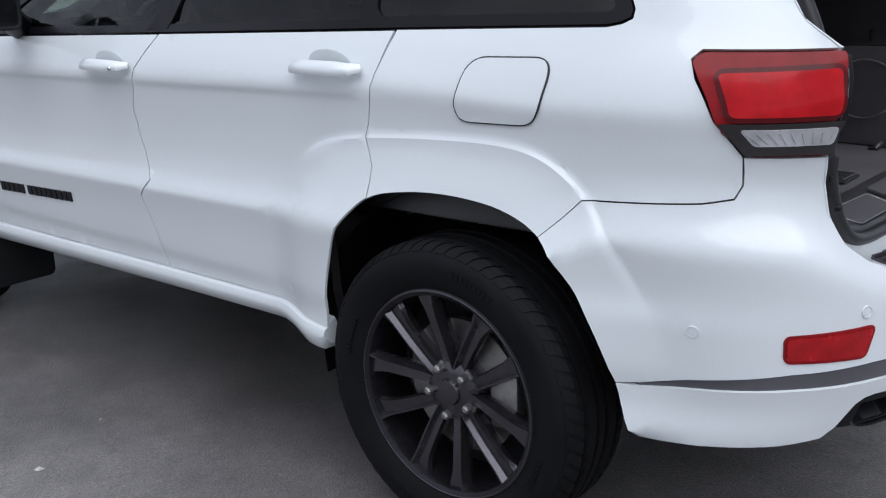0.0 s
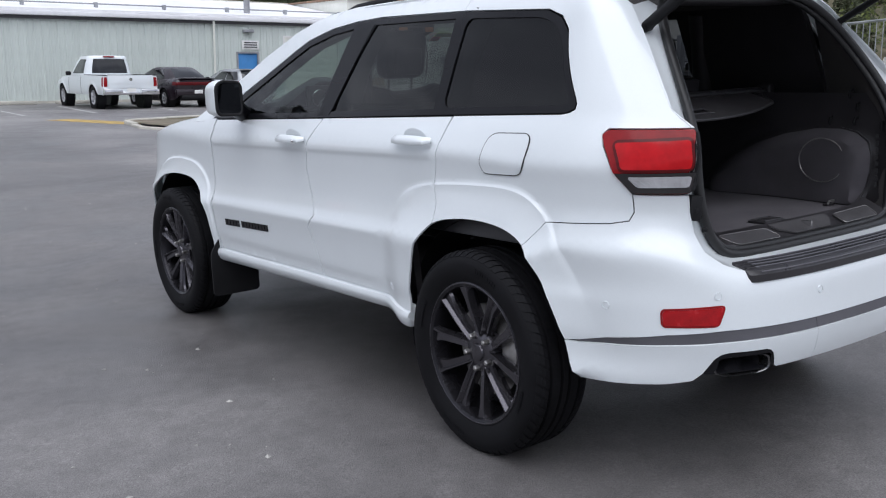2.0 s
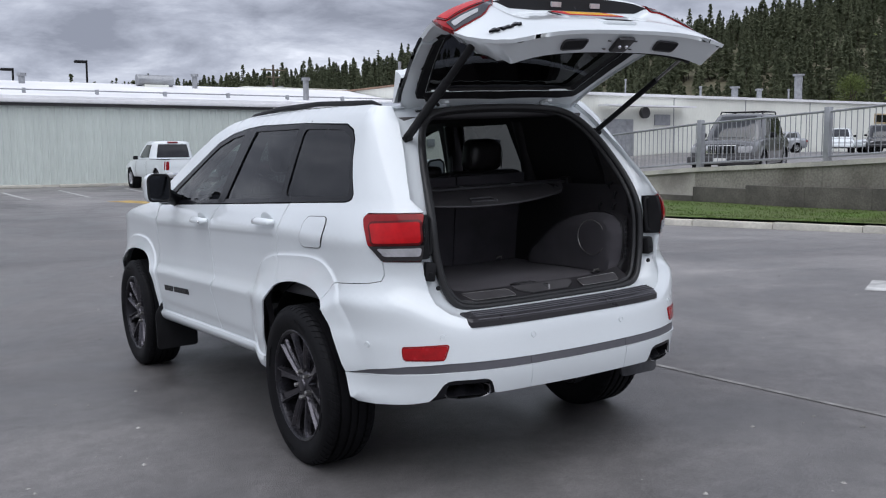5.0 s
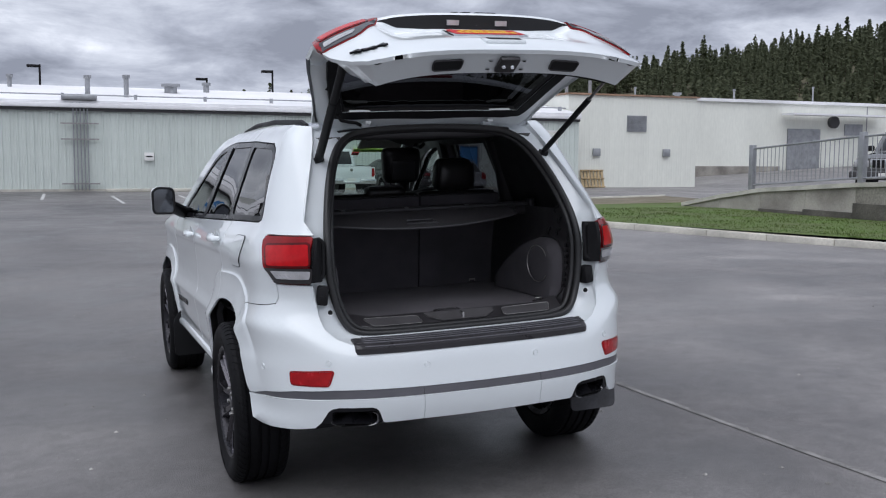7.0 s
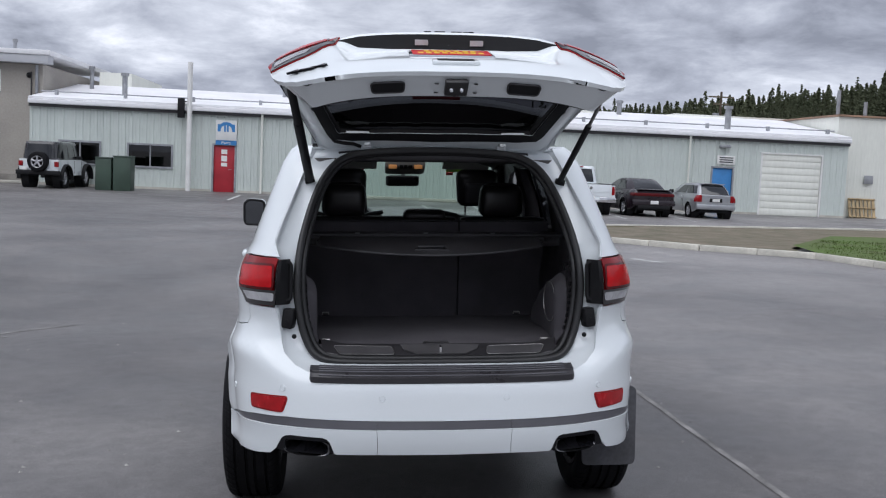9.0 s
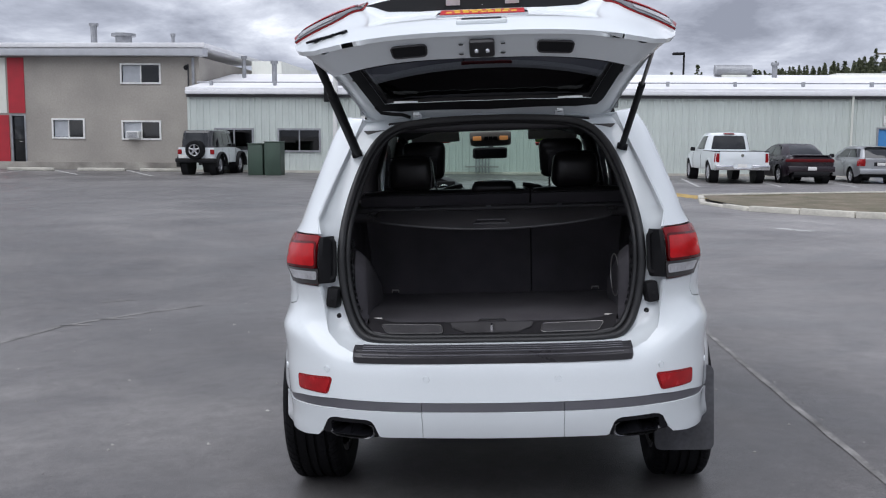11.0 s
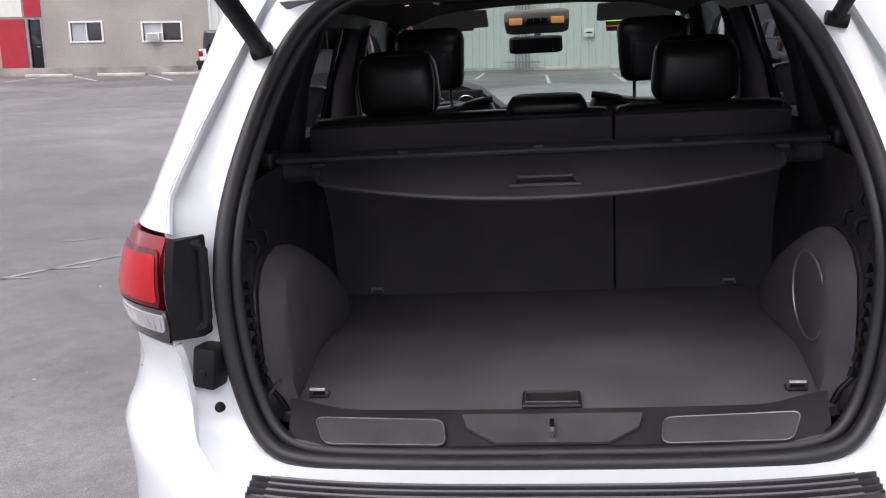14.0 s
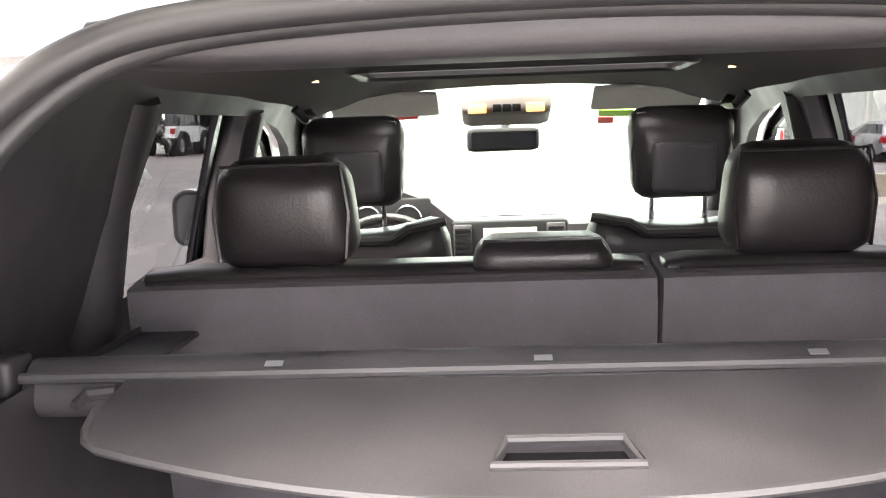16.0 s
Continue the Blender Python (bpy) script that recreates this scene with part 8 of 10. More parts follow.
# ---- wheels ----
def build_wheel():
    root = part("wheel", bmesh.new(), ALLOY_DARK, car, "dark grey alloy wheel with black tyre")
    bm = bmesh.new()
    prof = [(0.262, 0.085), (0.268, 0.108), (0.285, 0.118), (0.31, 0.1265), (0.335, 0.128), (0.352, 0.124), (0.364, 0.116), (0.374, 0.105), (0.380, 0.092), (0.380, 0.075),
            (0.371, 0.073), (0.371, 0.063), (0.383, 0.061), (0.384, 0.026), (0.373, 0.024), (0.373, 0.013), (0.384, 0.011), (0.384, -0.011), (0.373, -0.013), (0.373, -0.024), (0.384, -0.026), (0.383, -0.061), (0.371, -0.063), (0.371, -0.073), (0.380, -0.075), (0.380, -0.092), (0.374, -0.105), (0.36, -0.12), (0.32, -0.128), (0.27, -0.11), (0.262, -0.085)]
    lathe(bm, prof, 96)
    bmesh.ops.recalc_face_normals(bm, faces=bm.faces[:])
    part("tyre", bm, RUBBER, root, "black all-season tyre")
    # shoulder blocks with cross grooves
    n = 64
    for side in (-1, 1):
        bm = bmesh.new()
        for i in range(n):
            a = 2 * math.pi * i / n
            da = 2 * math.pi / n * 0.37
            vs = []
            for rad, xx, sk in ((0.3835, 0.076, 0.0), (0.3835, 0.093, 0.03), (0.3775, 0.1065, 0.055), (0.364, 0.1185, 0.08)):
                vs.append([bm.verts.new((side * xx, rad * math.cos(a + sk + e), rad * math.sin(a + sk + e))) for e in (-da, da)])
                vs[-1] += [bm.verts.new((side * (xx - 0.008), (rad - 0.012) * math.cos(a + sk + e), (rad - 0.012) * math.sin(a + sk + e))) for e in (-da, da)]
            for p, q in zip(vs, vs[1:]):
                bm.faces.new((p[0], p[1], q[1], q[0]))
                bm.faces.new((p[0], q[0], q[2], p[2]))
                bm.faces.new((p[1], p[3], q[3], q[1]))
            bm.faces.new((vs[-1][0], vs[-1][1], vs[-1][3], vs[-1][2]))
        bmesh.ops.recalc_face_normals(bm, faces=bm.faces[:])
        part("tread_shoulder", bm, RUBBER, root, smooth=False)
    for x0, x1, sk in ((0.03, 0.058, 0.03), (-0.058, -0.03, 0.03)):
        bm = bmesh.new()
        for i in range(60):
            a = 2 * math.pi * i / 60
            vs = [bm.verts.new((xx, 0.3855 * math.cos(a + s_ + w), 0.3855 * math.sin(a + s_ + w))) for xx, s_ in ((x0, 0), (x1, sk)) for w in (-0.032, 0.032)]
            bm.faces.new((vs[0], vs[1], vs[3], vs[2]))
        part("tread_rib", bm, RUBBER, root, smooth=False)
    # raised marks on the sidewall
    for a0, a1, r0, r1 in ((60, 82, 0.318, 0.335), (238, 262, 0.318, 0.335), (150, 172, 0.300, 0.312), (330, 348, 0.300, 0.312)):
        k = 9
        for i in range(k):
            bm = bmesh.new()
            a, b = radians(a0 + (a1 - a0) * i / k), radians(a0 + (a1 - a0) * (i + 0.7) / k)
            q = [(0.1295, r * math.cos(t), r * math.sin(t)) for r, t in ((r0, a), (r1, a), (r1, b), (r0, b))]
            lo = [bm.verts.new((x - 0.004, y, z)) for x, y, z in q]
            hi = [bm.verts.new(p) for p in q]
            bm.faces.new(hi)
            for j in range(4):
                bm.faces.new((lo[j], lo[(j + 1) % 4], hi[(j + 1) % 4], hi[j]))
            bmesh.ops.recalc_face_normals(bm, faces=bm.faces[:])
            part("sidewall_mark", bm, RUBBER, root, smooth=False)
    bm = bmesh.new()
    lathe(bm, [(0.266, 0.096), (0.270, 0.108), (0.262, 0.112), (0.252, 0.106), (0.247, 0.09), (0.240, 0.02), (0.236, -0.10), (0.262, -0.108)], 72)
    bmesh.ops.recalc_face_normals(bm, faces=bm.faces[:])
    part("rim", bm, ALLOY_BLACK, root)
    bm = lathe(bmesh.new(), [(0.2655, 0.1085), (0.2665, 0.1125), (0.2635, 0.1135), (0.2615, 0.1125)], 72)
    part("rim_edge", bm, ALLOY_DARK, root)
    # five pairs of spokes, each with a broad hollow face and a raised ridge along one edge
    for k in range(5):
        for s in (-1, 1):
            bm = bmesh.new()
            rings = []
            a = 2 * math.pi * k / 5 + math.pi / 2 + 0.488
            for t in range(11):
                q = t / 10
                r = 0.046 + (0.254 - 0.046) * q
                lat = s * (0.021 + 0.049 * q ** 0.85)
                w = 0.0185 + 0.006 * q + 0.013 * step(0.72, 1.0, q)
                front = 0.086 - 0.016 * (1 - q) ** 2 + 0.014 * q
                back = front - 0.045 + 0.01 * q
                prof = [(lat - s * w, front - 0.016), (lat - s * w * 0.82, front - 0.004), (lat + s * w * 0.15, front - 0.006), (lat + s * w * 0.50, front + 0.007), (lat + s * w * 0.70, front + 0.007), (lat + s * w, front - 0.020), (lat + s * w * 0.8, back), (lat - s * w * 0.8, back)]
                rings.append([bm.verts.new((x, r * math.cos(a) - l_ * math.sin(a), r * math.sin(a) + l_ * math.cos(a))) for l_, x in prof])
            for p, q in zip(rings, rings[1:]):
                for i in range(8):
                    bm.faces.new((p[i], p[(i + 1) % 8], q[(i + 1) % 8], q[i]))
            bm.faces.new(rings[0]); bm.faces.new(rings[-1][::-1])
            bmesh.ops.recalc_face_normals(bm, faces=bm.faces[:])
            part("spoke", bm, ALLOY_DARK, root, smooth=False)
    bm = lathe(bmesh.new(), [(0.0005, 0.092), (0.025, 0.092), (0.031, 0.0905), (0.033, 0.087), (0.035, 0.082), (0.060, 0.078), (0.080, 0.068), (0.088, 0.05), (0.09, 0.0)], 36)
    bmesh.ops.recalc_face_normals(bm, faces=bm.faces[:])
    part("hub", bm, ALLOY_DARK, root)
    for k in range(5):
        a = 2 * math.pi * k / 5 + math.pi / 2 + 0.488
        m = Matrix.Translation((0, 0.0635 * math.cos(a), 0.0635 * math.sin(a)))
        bm = lathe(bmesh.new(), [(0.0005, 0.098), (0.006, 0.098), (0.0105, 0.094), (0.0115, 0.072), (0.015, 0.071), (0.015, 0.066)], 6, m)
        part("wheel_nut", bm, STEEL, root, smooth=False)
    bm = lathe(bmesh.new(), [(0.07, 0.028), (0.172, 0.028), (0.174, 0.02), (0.172, 0.004), (0.07, 0.004)], 48)
    bmesh.ops.recalc_face_normals(bm, faces=bm.faces[:])
    part("brake_disc", bm, STEEL, root, "bare steel brake disc")
    bm = bmesh.new()
    box(bm, (-0.02, 0.10, -0.075), (0.055, 0.185, 0.075), 0.012)
    part("brake_caliper", bm, STEEL, root)
    bm = lathe(bmesh.new(), [(0.0005, -0.03), (0.235, -0.03)], 32)
    part("dust_shield", bm, PLASTIC, root)
    return root


wheel = build_wheel()
wheel.matrix_basis = Matrix.Translation((-0.822, 0, 0.379)) @ pose(0, 0, 0, 0, 0, 180)
for x, y, rz, ang in ((-0.822, 2.915, 180, 24), (0.822, 0, 0, 10), (0.822, 2.915, 0, 40)):
    copy_thing(wheel, Matrix.Translation((x, y, 0.379)) @ pose(0, 0, 0, 0, 0, rz) @ pose(0, 0, 0, ang, 0, 0))

# ---- tailgate, raised on its struts ----
HINGE = Vector((0, -0.365, 1.662))
GATE_TURN = Matrix.Translation(HINGE) @ Matrix.Rotation(radians(-75.5), 4, "X") @ Matrix.Translation(-HINGE)
OUT = [(U_END, 0.772), (U(0.30, 0.772), 0.772), (U(0.50, 0.773), 0.773), (U(0.560, 0.785), 0.785), (U(0.606, 0.832), 0.832), (U(0.632, 0.885), 0.885), (U(0.653, 0.95), 0.95), (U(0.665, 1.01), 1.01), (U(0.662, 1.10), 1.10), (U(0.654, 1.205), 1.205), (U(0.664, 1.236), 1.236), (U(0.672, 1.258), 1.258), (U(0.3, 1.262), 1.262), (U_END, 1.262)]
GRIP_ROWS = [[(U(float(x), z), z) for x in np.linspace(0.63, 0.01, 34)] for z in (1.106, 1.116, 1.124, 1.131, 1.138, 1.145, 1.156, 1.17)]
gate = part("tailgate", panel_bm(OUT, lambda a, b: gshell(a, b), both=True, grid=0.03, edge=0.014, gap=0.001, thick=0.016, extra=GRIP_ROWS), PAINT_WHITE, car, "white tailgate raised wide open")
gate.matrix_basis = GATE_TURN
G_GLASS = [(U_END, 1.266), (U(0.3, 1.266), 1.266), (U(0.671, 1.264), 1.264), (U(0.648, 1.34), 1.34), (U(0.615, 1.43), 1.43), (U(0.581, 1.52), 1.52), (U(0.553, 1.60), 1.60), (U(0.53, 1.645), 1.645), (U_END, 1.655)]
rg = part("rear_glass", panel_bm(G_GLASS, lambda a, b: gshell(a, b, -0.002), both=True, grid=0.06, gap=0.002, thick=0.0), REAR_TINT, gate, "dark tinted rear glass")
rg.visible_shadow = False
IN_OUT = [(U_END, 0.778), (U(0.30, 0.778), 0.778), (U(0.50, 0.779), 0.779), (U(0.555, 0.79), 0.79), (U(0.600, 0.834), 0.834), (U(0.626, 0.885), 0.885), (U(0.647, 0.95), 0.95), (U(0.658, 1.01), 1.01), (U(0.655, 1.10), 1.10), (U(0.650, 1.205), 1.205), (U(0.664, 1.258), 1.258), (U(0.64, 1.34), 1.34), (U(0.606, 1.43), 1.43), (U(0.572, 1.52), 1.52), (U(0.544, 1.60), 1.60), (U(0.52, 1.645), 1.645), (U_END, 1.652)]
SPLIT_Z = 1.285


def inner_depth(z):
    return 0.012 + 0.105 * min(1, max(0, (z - 0.778) / 0.070)) - 0.077 * step(1.12, 1.285, z)


EDGE_Z, EDGE_U = [p[1] for p in IN_OUT[3:-1]], [p[0] for p in IN_OUT[3:-1]]


def inner_skin(a, b, more=0.0):
    near = min(1.0, max(0.0, (float(np.interp(b, EDGE_Z, EDGE_U)) - a) / 0.028))
    return gshell(a, b, -0.012 - (inner_depth(b) - 0.012) * near - more)


low_in = [(U_END, 0.778)] + [p for p in IN_OUT if p[1] < SPLIT_Z and p[0] > U_END + 1e-6] + [(U(0.655, SPLIT_Z), SPLIT_Z), (U_END, SPLIT_Z)]
KINK = [[(U(float(x), z), z) for x in np.linspace(0.60, 0.01, 34)] for z in (0.790, 0.806, 0.822, 0.836, 0.848, 0.860)]
part("inner_panel", panel_bm(low_in, inner_skin, both=True, grid=0.03, edge=0.012, gap=0.0, thick=0.0, extra=KINK), PAINT_WHITE, gate, "white painted inner panel")
side_in = [(U(0.655, SPLIT_Z), SPLIT_Z)] + [p for p in IN_OUT if p[1] > SPLIT_Z and p[0] > U_END + 1e-6] + [(U_END, 1.652), (U_END, 1.600), (U(0.30, 1.597), 1.597), (U(0.455, 1.582), 1.582), (U(0.50, 1.48), 1.48), (U(0.54, 1.38), 1.38), (U(0.565, SPLIT_Z), SPLIT_Z)]
part("inner_frame", panel_bm(side_in, inner_skin, both=True, grid=0.03, edge=0.014, gap=0.0, thick=0.012), PAINT_WHITE, gate)
TRIM_LOW = [(U_END, 0.885), (U(0.16, 0.885), 0.885), (U(0.27, 0.884), 0.884), (U(0.38, 0.883), 0.883), (U(0.46, 0.884), 0.884), (U(0.53, 0.888), 0.888), (U(0.57, 0.898), 0.898), (U(0.594, 0.925), 0.925), (U(0.606, 0.98), 0.98), (U(0.615, 1.10), 1.10), (U(0.618, 1.20), 1.20), (U(0.612, 1.29), 1.29), (U(0.588, 1.38), 1.38), (U(0.553, 1.48), 1.48), (U(0.515, 1.575), 1.575), (U(0.49, 1.603), 1.603), (U(0.40, 1.615), 1.615), (U_END, 1.622), (U_END, 1.592), (U(0.38, 1.588), 1.588), (U(0.45, 1.573), 1.573), (U(0.495, 1.48), 1.48), (U(0.53, 1.39), 1.39), (U(0.545, 1.315), 1.315), (U(0.50, 1.30), 1.302), (U_END, 1.302)]
part("inner_trim", panel_bm(TRIM_LOW, lambda a, b: inner_skin(a, b, 0.014), both=True, grid=0.035, edge=0.012, gap=0.0, thick=-0.02), PLASTIC, gate, "black plastic inner trim")


def inner_at(x, z):
    p = gshell(U(abs(x), z), z, -inner_depth(z))
    return Vector((math.copysign(abs(p.x), x) if x else 0.0, p.y, z))


for s in (-1, 1):
    c = inner_at(s * 0.262, 0.816)
    n_ = (inner_at(s * 0.262, 0.826) - c).cross(inner_at(s * 0.272, 0.816) - c).normalized()
    n_ = n_ if n_.y > 0 else -n_
    seat_m = Matrix.Translation(c) @ n_.to_track_quat("Z", "Y").to_matrix().to_4x4()
    bm = bmesh.new()
    prism(bm, rounded([(-0.060, -0.026), (0.060, -0.026), (0.056, 0.026), (-0.056, 0.026)], 0.016), 0.012, seat_m @ Matrix.Translation((0, 0, -0.006)))
    cup = part("pull_cup", bm, PLASTIC, gate)
    part("cup_rim", tube(bmesh.new(), [seat_m @ Vector((x, y, 0.006)) for x, y in rounded([(-0.060, -0.026), (0.060, -0.026), (0.056, 0.026), (-0.056, 0.026)], 0.016)], 0.003, 6, closed=True), TRIM_DARK, cup)
    for x, z in ((s * 0.074, 0.806), (s * 0.078, 0.834)):
        bm = lathe(bmesh.new(), [(0.0005, 0.004), (0.007, 0.004), (0.008, 0.0)], 12, Matrix.Translation(inner_at(x, z)) @ pose(0, 0, 0, 0, 0, 90))
        part("plug", bm, TRIM_DARK, gate)
c = inner_at(0, 0.814)
bm = bmesh.new()
box(bm, (-0.042, -0.002, -0.042), (0.042, 0.018, 0.042), 0.008)
bmesh.ops.transform(bm, matrix=Matrix.Translation(c) @ pose(0, 0, 0, -45, 0, 0), verts=bm.verts[:])
lt = part("latch", bm, TRIM_DARK, gate, "black latch unit")
for x in (-0.018, 0.018):
    bm = lathe(bmesh.new(), [(0.0005, 0.024), (0.006, 0.024), (0.008, 0.02), (0.009, 0.016)], 12, Matrix.Translation(c + Vector((x, 0, 0))) @ pose(0, 0, 0, -45, 0, 0) @ pose(0, 0, 0, 0, 0, 90))
    part("bolt", bm, CHROME, lt)

# gate lamps, plate, handle, marks and wiper
LAMP_GATE = [(U(0.652, 1.205), 1.206), (U(0.452, 1.21), 1.206), (U(0.420, 1.18), 1.183), (U(0.408, 1.15), 1.150), (U(0.43, 1.11), 1.110), (U(0.50, 1.05), 1.048), (U(0.537, 1.027), 1.027), (U(0.60, 1.015), 1.014), (U(0.662, 1.012), 1.012)]
lamp((False, True), LAMP_GATE,
     [(U(0.412, 1.15), 1.148), (U(0.44, 1.13), 1.132), (U(0.50, 1.105), 1.106), (U(0.57, 1.09), 1.092), (U(0.656, 1.085), 1.085), (U(0.660, 1.015), 1.015), (U(0.60, 1.018), 1.017), (U(0.537, 1.030), 1.030), (U(0.502, 1.05), 1.051), (U(0.434, 1.11), 1.111)],
     [(U(0.640, 1.18), 1.182), (U(0.46, 1.185), 1.186), (U(0.455, 1.14), 1.140), (U(0.645, 1.105), 1.105)],
     [(U(0.645, 1.066), 1.066), (U(0.515, 1.085), 1.082), (U(0.53, 1.055), 1.058), (U(0.648, 1.03), 1.032)], gate, "gate_lamp", 0.005, gshell)
rear_c = gshell(U_END, 1.01).y
bm = bmesh.new()
box(bm, (-0.160, rear_c - 0.007, 0.962), (0.160, rear_c + 0.008, 1.115), 0.008)
pf = part("plate_frame", bm, CHROME, gate, "chrome number plate frame")
part("plate", boxes(((-0.146, rear_c - 0.0100, 0.981), (0.146, rear_c - 0.0072, 1.099)), bevel=0.001), surf("red_plate", (0.55, 0.012, 0.02), 0.4, var=0.05), pf, "red dealer plate with yellow bars")
yellow_print = surf("yellow_print", (0.85, 0.60, 0.05), 0.4, var=0.05)
for z, row in ((1.043, (-0.10, -0.07, -0.045, -0.02, 0.012, 0.045, 0.075)), (0.995, (-0.125, -0.095, -0.065, -0.035, -0.005, 0.02, 0.045, 0.07, 0.1))):
    for x in row:
        part("plate_bar", boxes(((x, rear_c - 0.0115, z), (x + 0.02, rear_c - 0.0102, z + 0.034))), yellow_print, pf, smooth=False)
hy = gshell(U_END, 0.85).y
bm = bmesh.new()
box(bm, (-0.085, hy - 0.010, 0.828), (0.085, hy + 0.01, 0.900), 0.008)
hg = part("gate_handle", bm, PAINT_WHITE, gate)
part("handle_recess", boxes(((-0.066, hy - 0.0125, 0.838), (0.066, hy - 0.0105, 0.878)), bevel=0.0008), PLASTIC, hg)
m44 = Matrix.Translation(gshell(U(0.525, 0.885), 0.885) + Vector((0, -0.004, 0))) @ pose(0, 0, 0, 90, 0, -14)
lettering("letters", "4x4", 0.052, m44, PAINT_BLACK, gate, stretch=1.9, bold=0.001, label="black raised 4x4 letters")
for x0, x1, top in ((0.092, 0.066, 1.226), (0.052, 0.012, 1.212), (0.012, 0.052, 1.212), (0.058, 0.098, 1.212)):
    right = x1 > x0
    part("emblem", panel_bm([(U(x0, 1.18), 1.172), (U(x0, 1.2), top), (U(x1, 1.2), top), (U(x1, 1.18), 1.172)], lambda a, b: gshell(a, b, 0.004), gap=0, thick=0.004, grid=0.02, edge=0.01, mirror=right), PAINT_BLACK, gate, "black raised emblem of plain shapes")
part("grip_recess", panel_bm([(U_END, 1.119), (U(0.22, 1.12), 1.120), (U(0.34, 1.12), 1.126), (U(0.43, 1.13), 1.138), (U(0.34, 1.14), 1.1415), (U_END, 1.142)], lambda a, b: gshell(a, b, 0.003), both=True, gap=0, thick=0.004, edge=0.014, grid=0.008), PLASTIC, gate, "dark grip recess over the plate")
for x in (-0.11, 0.10):
    part("plate_light", boxes(((x - 0.02, gshell(U_END, 1.133).y - 0.006, 1.121), (x + 0.03, gshell(U_END, 1.133).y + 0.014, 1.130))), CLEAR_LENS, gate, smooth=False)
wp = [gshell(U(0.02, 1.285), 1.285) * 1.0, gshell(U(0.02, 1.295), 1.295), gshell(U(0.36, 1.325), 1.325)]
bm = bmesh.new()
tube(bm, [(0.04, wp[1].y - 0.02, 1.292), (-0.03, wp[1].y - 0.035, 1.298), (0.05, wp[1].y - 0.035, 1.305), (0.20, wp[2].y - 0.06, 1.315), (0.36, wp[2].y - 0.02, 1.325)], [0.018, 0.016, 0.013, 0.010, 0.007], 8)
part("rear_wiper", bm, PLASTIC, gate, "black rear wiper")


def spoiler(lower):
    bm = bmesh.new()
    rows = []
    for i in range(25):
        x = -0.545 + 1.09 * i / 24
        k = (abs(x) / 0.545)
        tail = -0.610 + 0.075 * k ** 2.2
        zt = roof_z(x, -0.40) - 0.004
        te = 1.658 - 0.012 * k ** 2
        end = step(0.545, 0.50, abs(x))
        if not lower:
            sec = [(-0.392, zt - 0.012), (-0.392, zt), (-0.47, zt - 0.004), (-0.54, 0.6 * te + 0.4 * (zt - 0.010) + 0.006), (tail + 0.004, te), (tail, te - 0.006), (tail + 0.010, te - 0.040 - 0.015 * end), (tail + 0.022, te - 0.046 - 0.015 * end)]
        else:
            sec = [(tail + 0.022, te - 0.047 - 0.015 * end), (tail + 0.06, te - 0.044), (-0.49, 1.612), (-0.47, 1.606)]
        rows.append([bm.verts.new((x, y, z)) for y, z in sec])
    for a, b in zip(rows, rows[1:]):
        for j in range(len(a) - 1):
            bm.faces.new((a[j], a[j + 1], b[j + 1], b[j]))
    if not lower:
        for r in (rows[0], rows[-1]):
            bm.faces.new(r)
    bmesh.ops.recalc_face_normals(bm, faces=bm.faces[:])
    return bm


sp = part("spoiler", spoiler(False), PAINT_WHITE, gate, "white roof spoiler")
part("spoiler_underside", spoiler(True), PAINT_BLACK, gate)
part("high_brake_lamp", boxes(((-0.105, -0.612, 1.612), (0.105, -0.598, 1.640)), bevel=0.004), RED_DARK, gate, "dark red high brake lamp")
part("header_trim", boxes(((-0.30, -0.46, 1.628), (0.30, -0.42, 1.645)), bevel=0.005), TRIM_DARK, gate)

# struts, hinges and cable
for s in (-1, 1):
    lo, hi = Vector((s * 0.548, -0.50, 1.527)), Vector((s * 0.592, -1.12, 1.868))
    st = part("gas_strut", tube(bmesh.new(), [lo, lo.lerp(hi, 0.64)], 0.019 if s < 0 else 0.013, 12), PLASTIC, car, "black gas strut")
    part("strut_rod", tube(bmesh.new(), [lo.lerp(hi, 0.62), hi], 0.016 if s < 0 else 0.007, 10), PLASTIC if s < 0 else STEEL, st)
    part("strut_joint", tube(bmesh.new(), [lo + Vector((s * 0.02, 0, -0.01)), lo + Vector((-s * 0.02, 0, 0.0))], 0.014, 10), PLASTIC, st)
    bm = bmesh.new()
    box(bm, (s * 0.30 - 0.02, -0.41, 1.66), (s * 0.30 + 0.02, -0.36, 1.684), 0.005)
    box(bm, (s * 0.30 - 0.014, -0.45, 1.676), (s * 0.30 + 0.014, -0.38, 1.69), 0.004)
    part("gate_hinge", bm, PAINT_WHITE, car)
part("gate_cable", tube(bmesh.new(), [(-0.46, -0.52, 1.712), (-0.44, -0.50, 1.690), (-0.40, -0.48, 1.684), (-0.36, -0.45, 1.682), (-0.33, -0.42, 1.672)], 0.008, 8), PLASTIC, car, "black cable loom at the hinge")

# ---- cabin and load bay ----
FLOOR_Z = 0.815


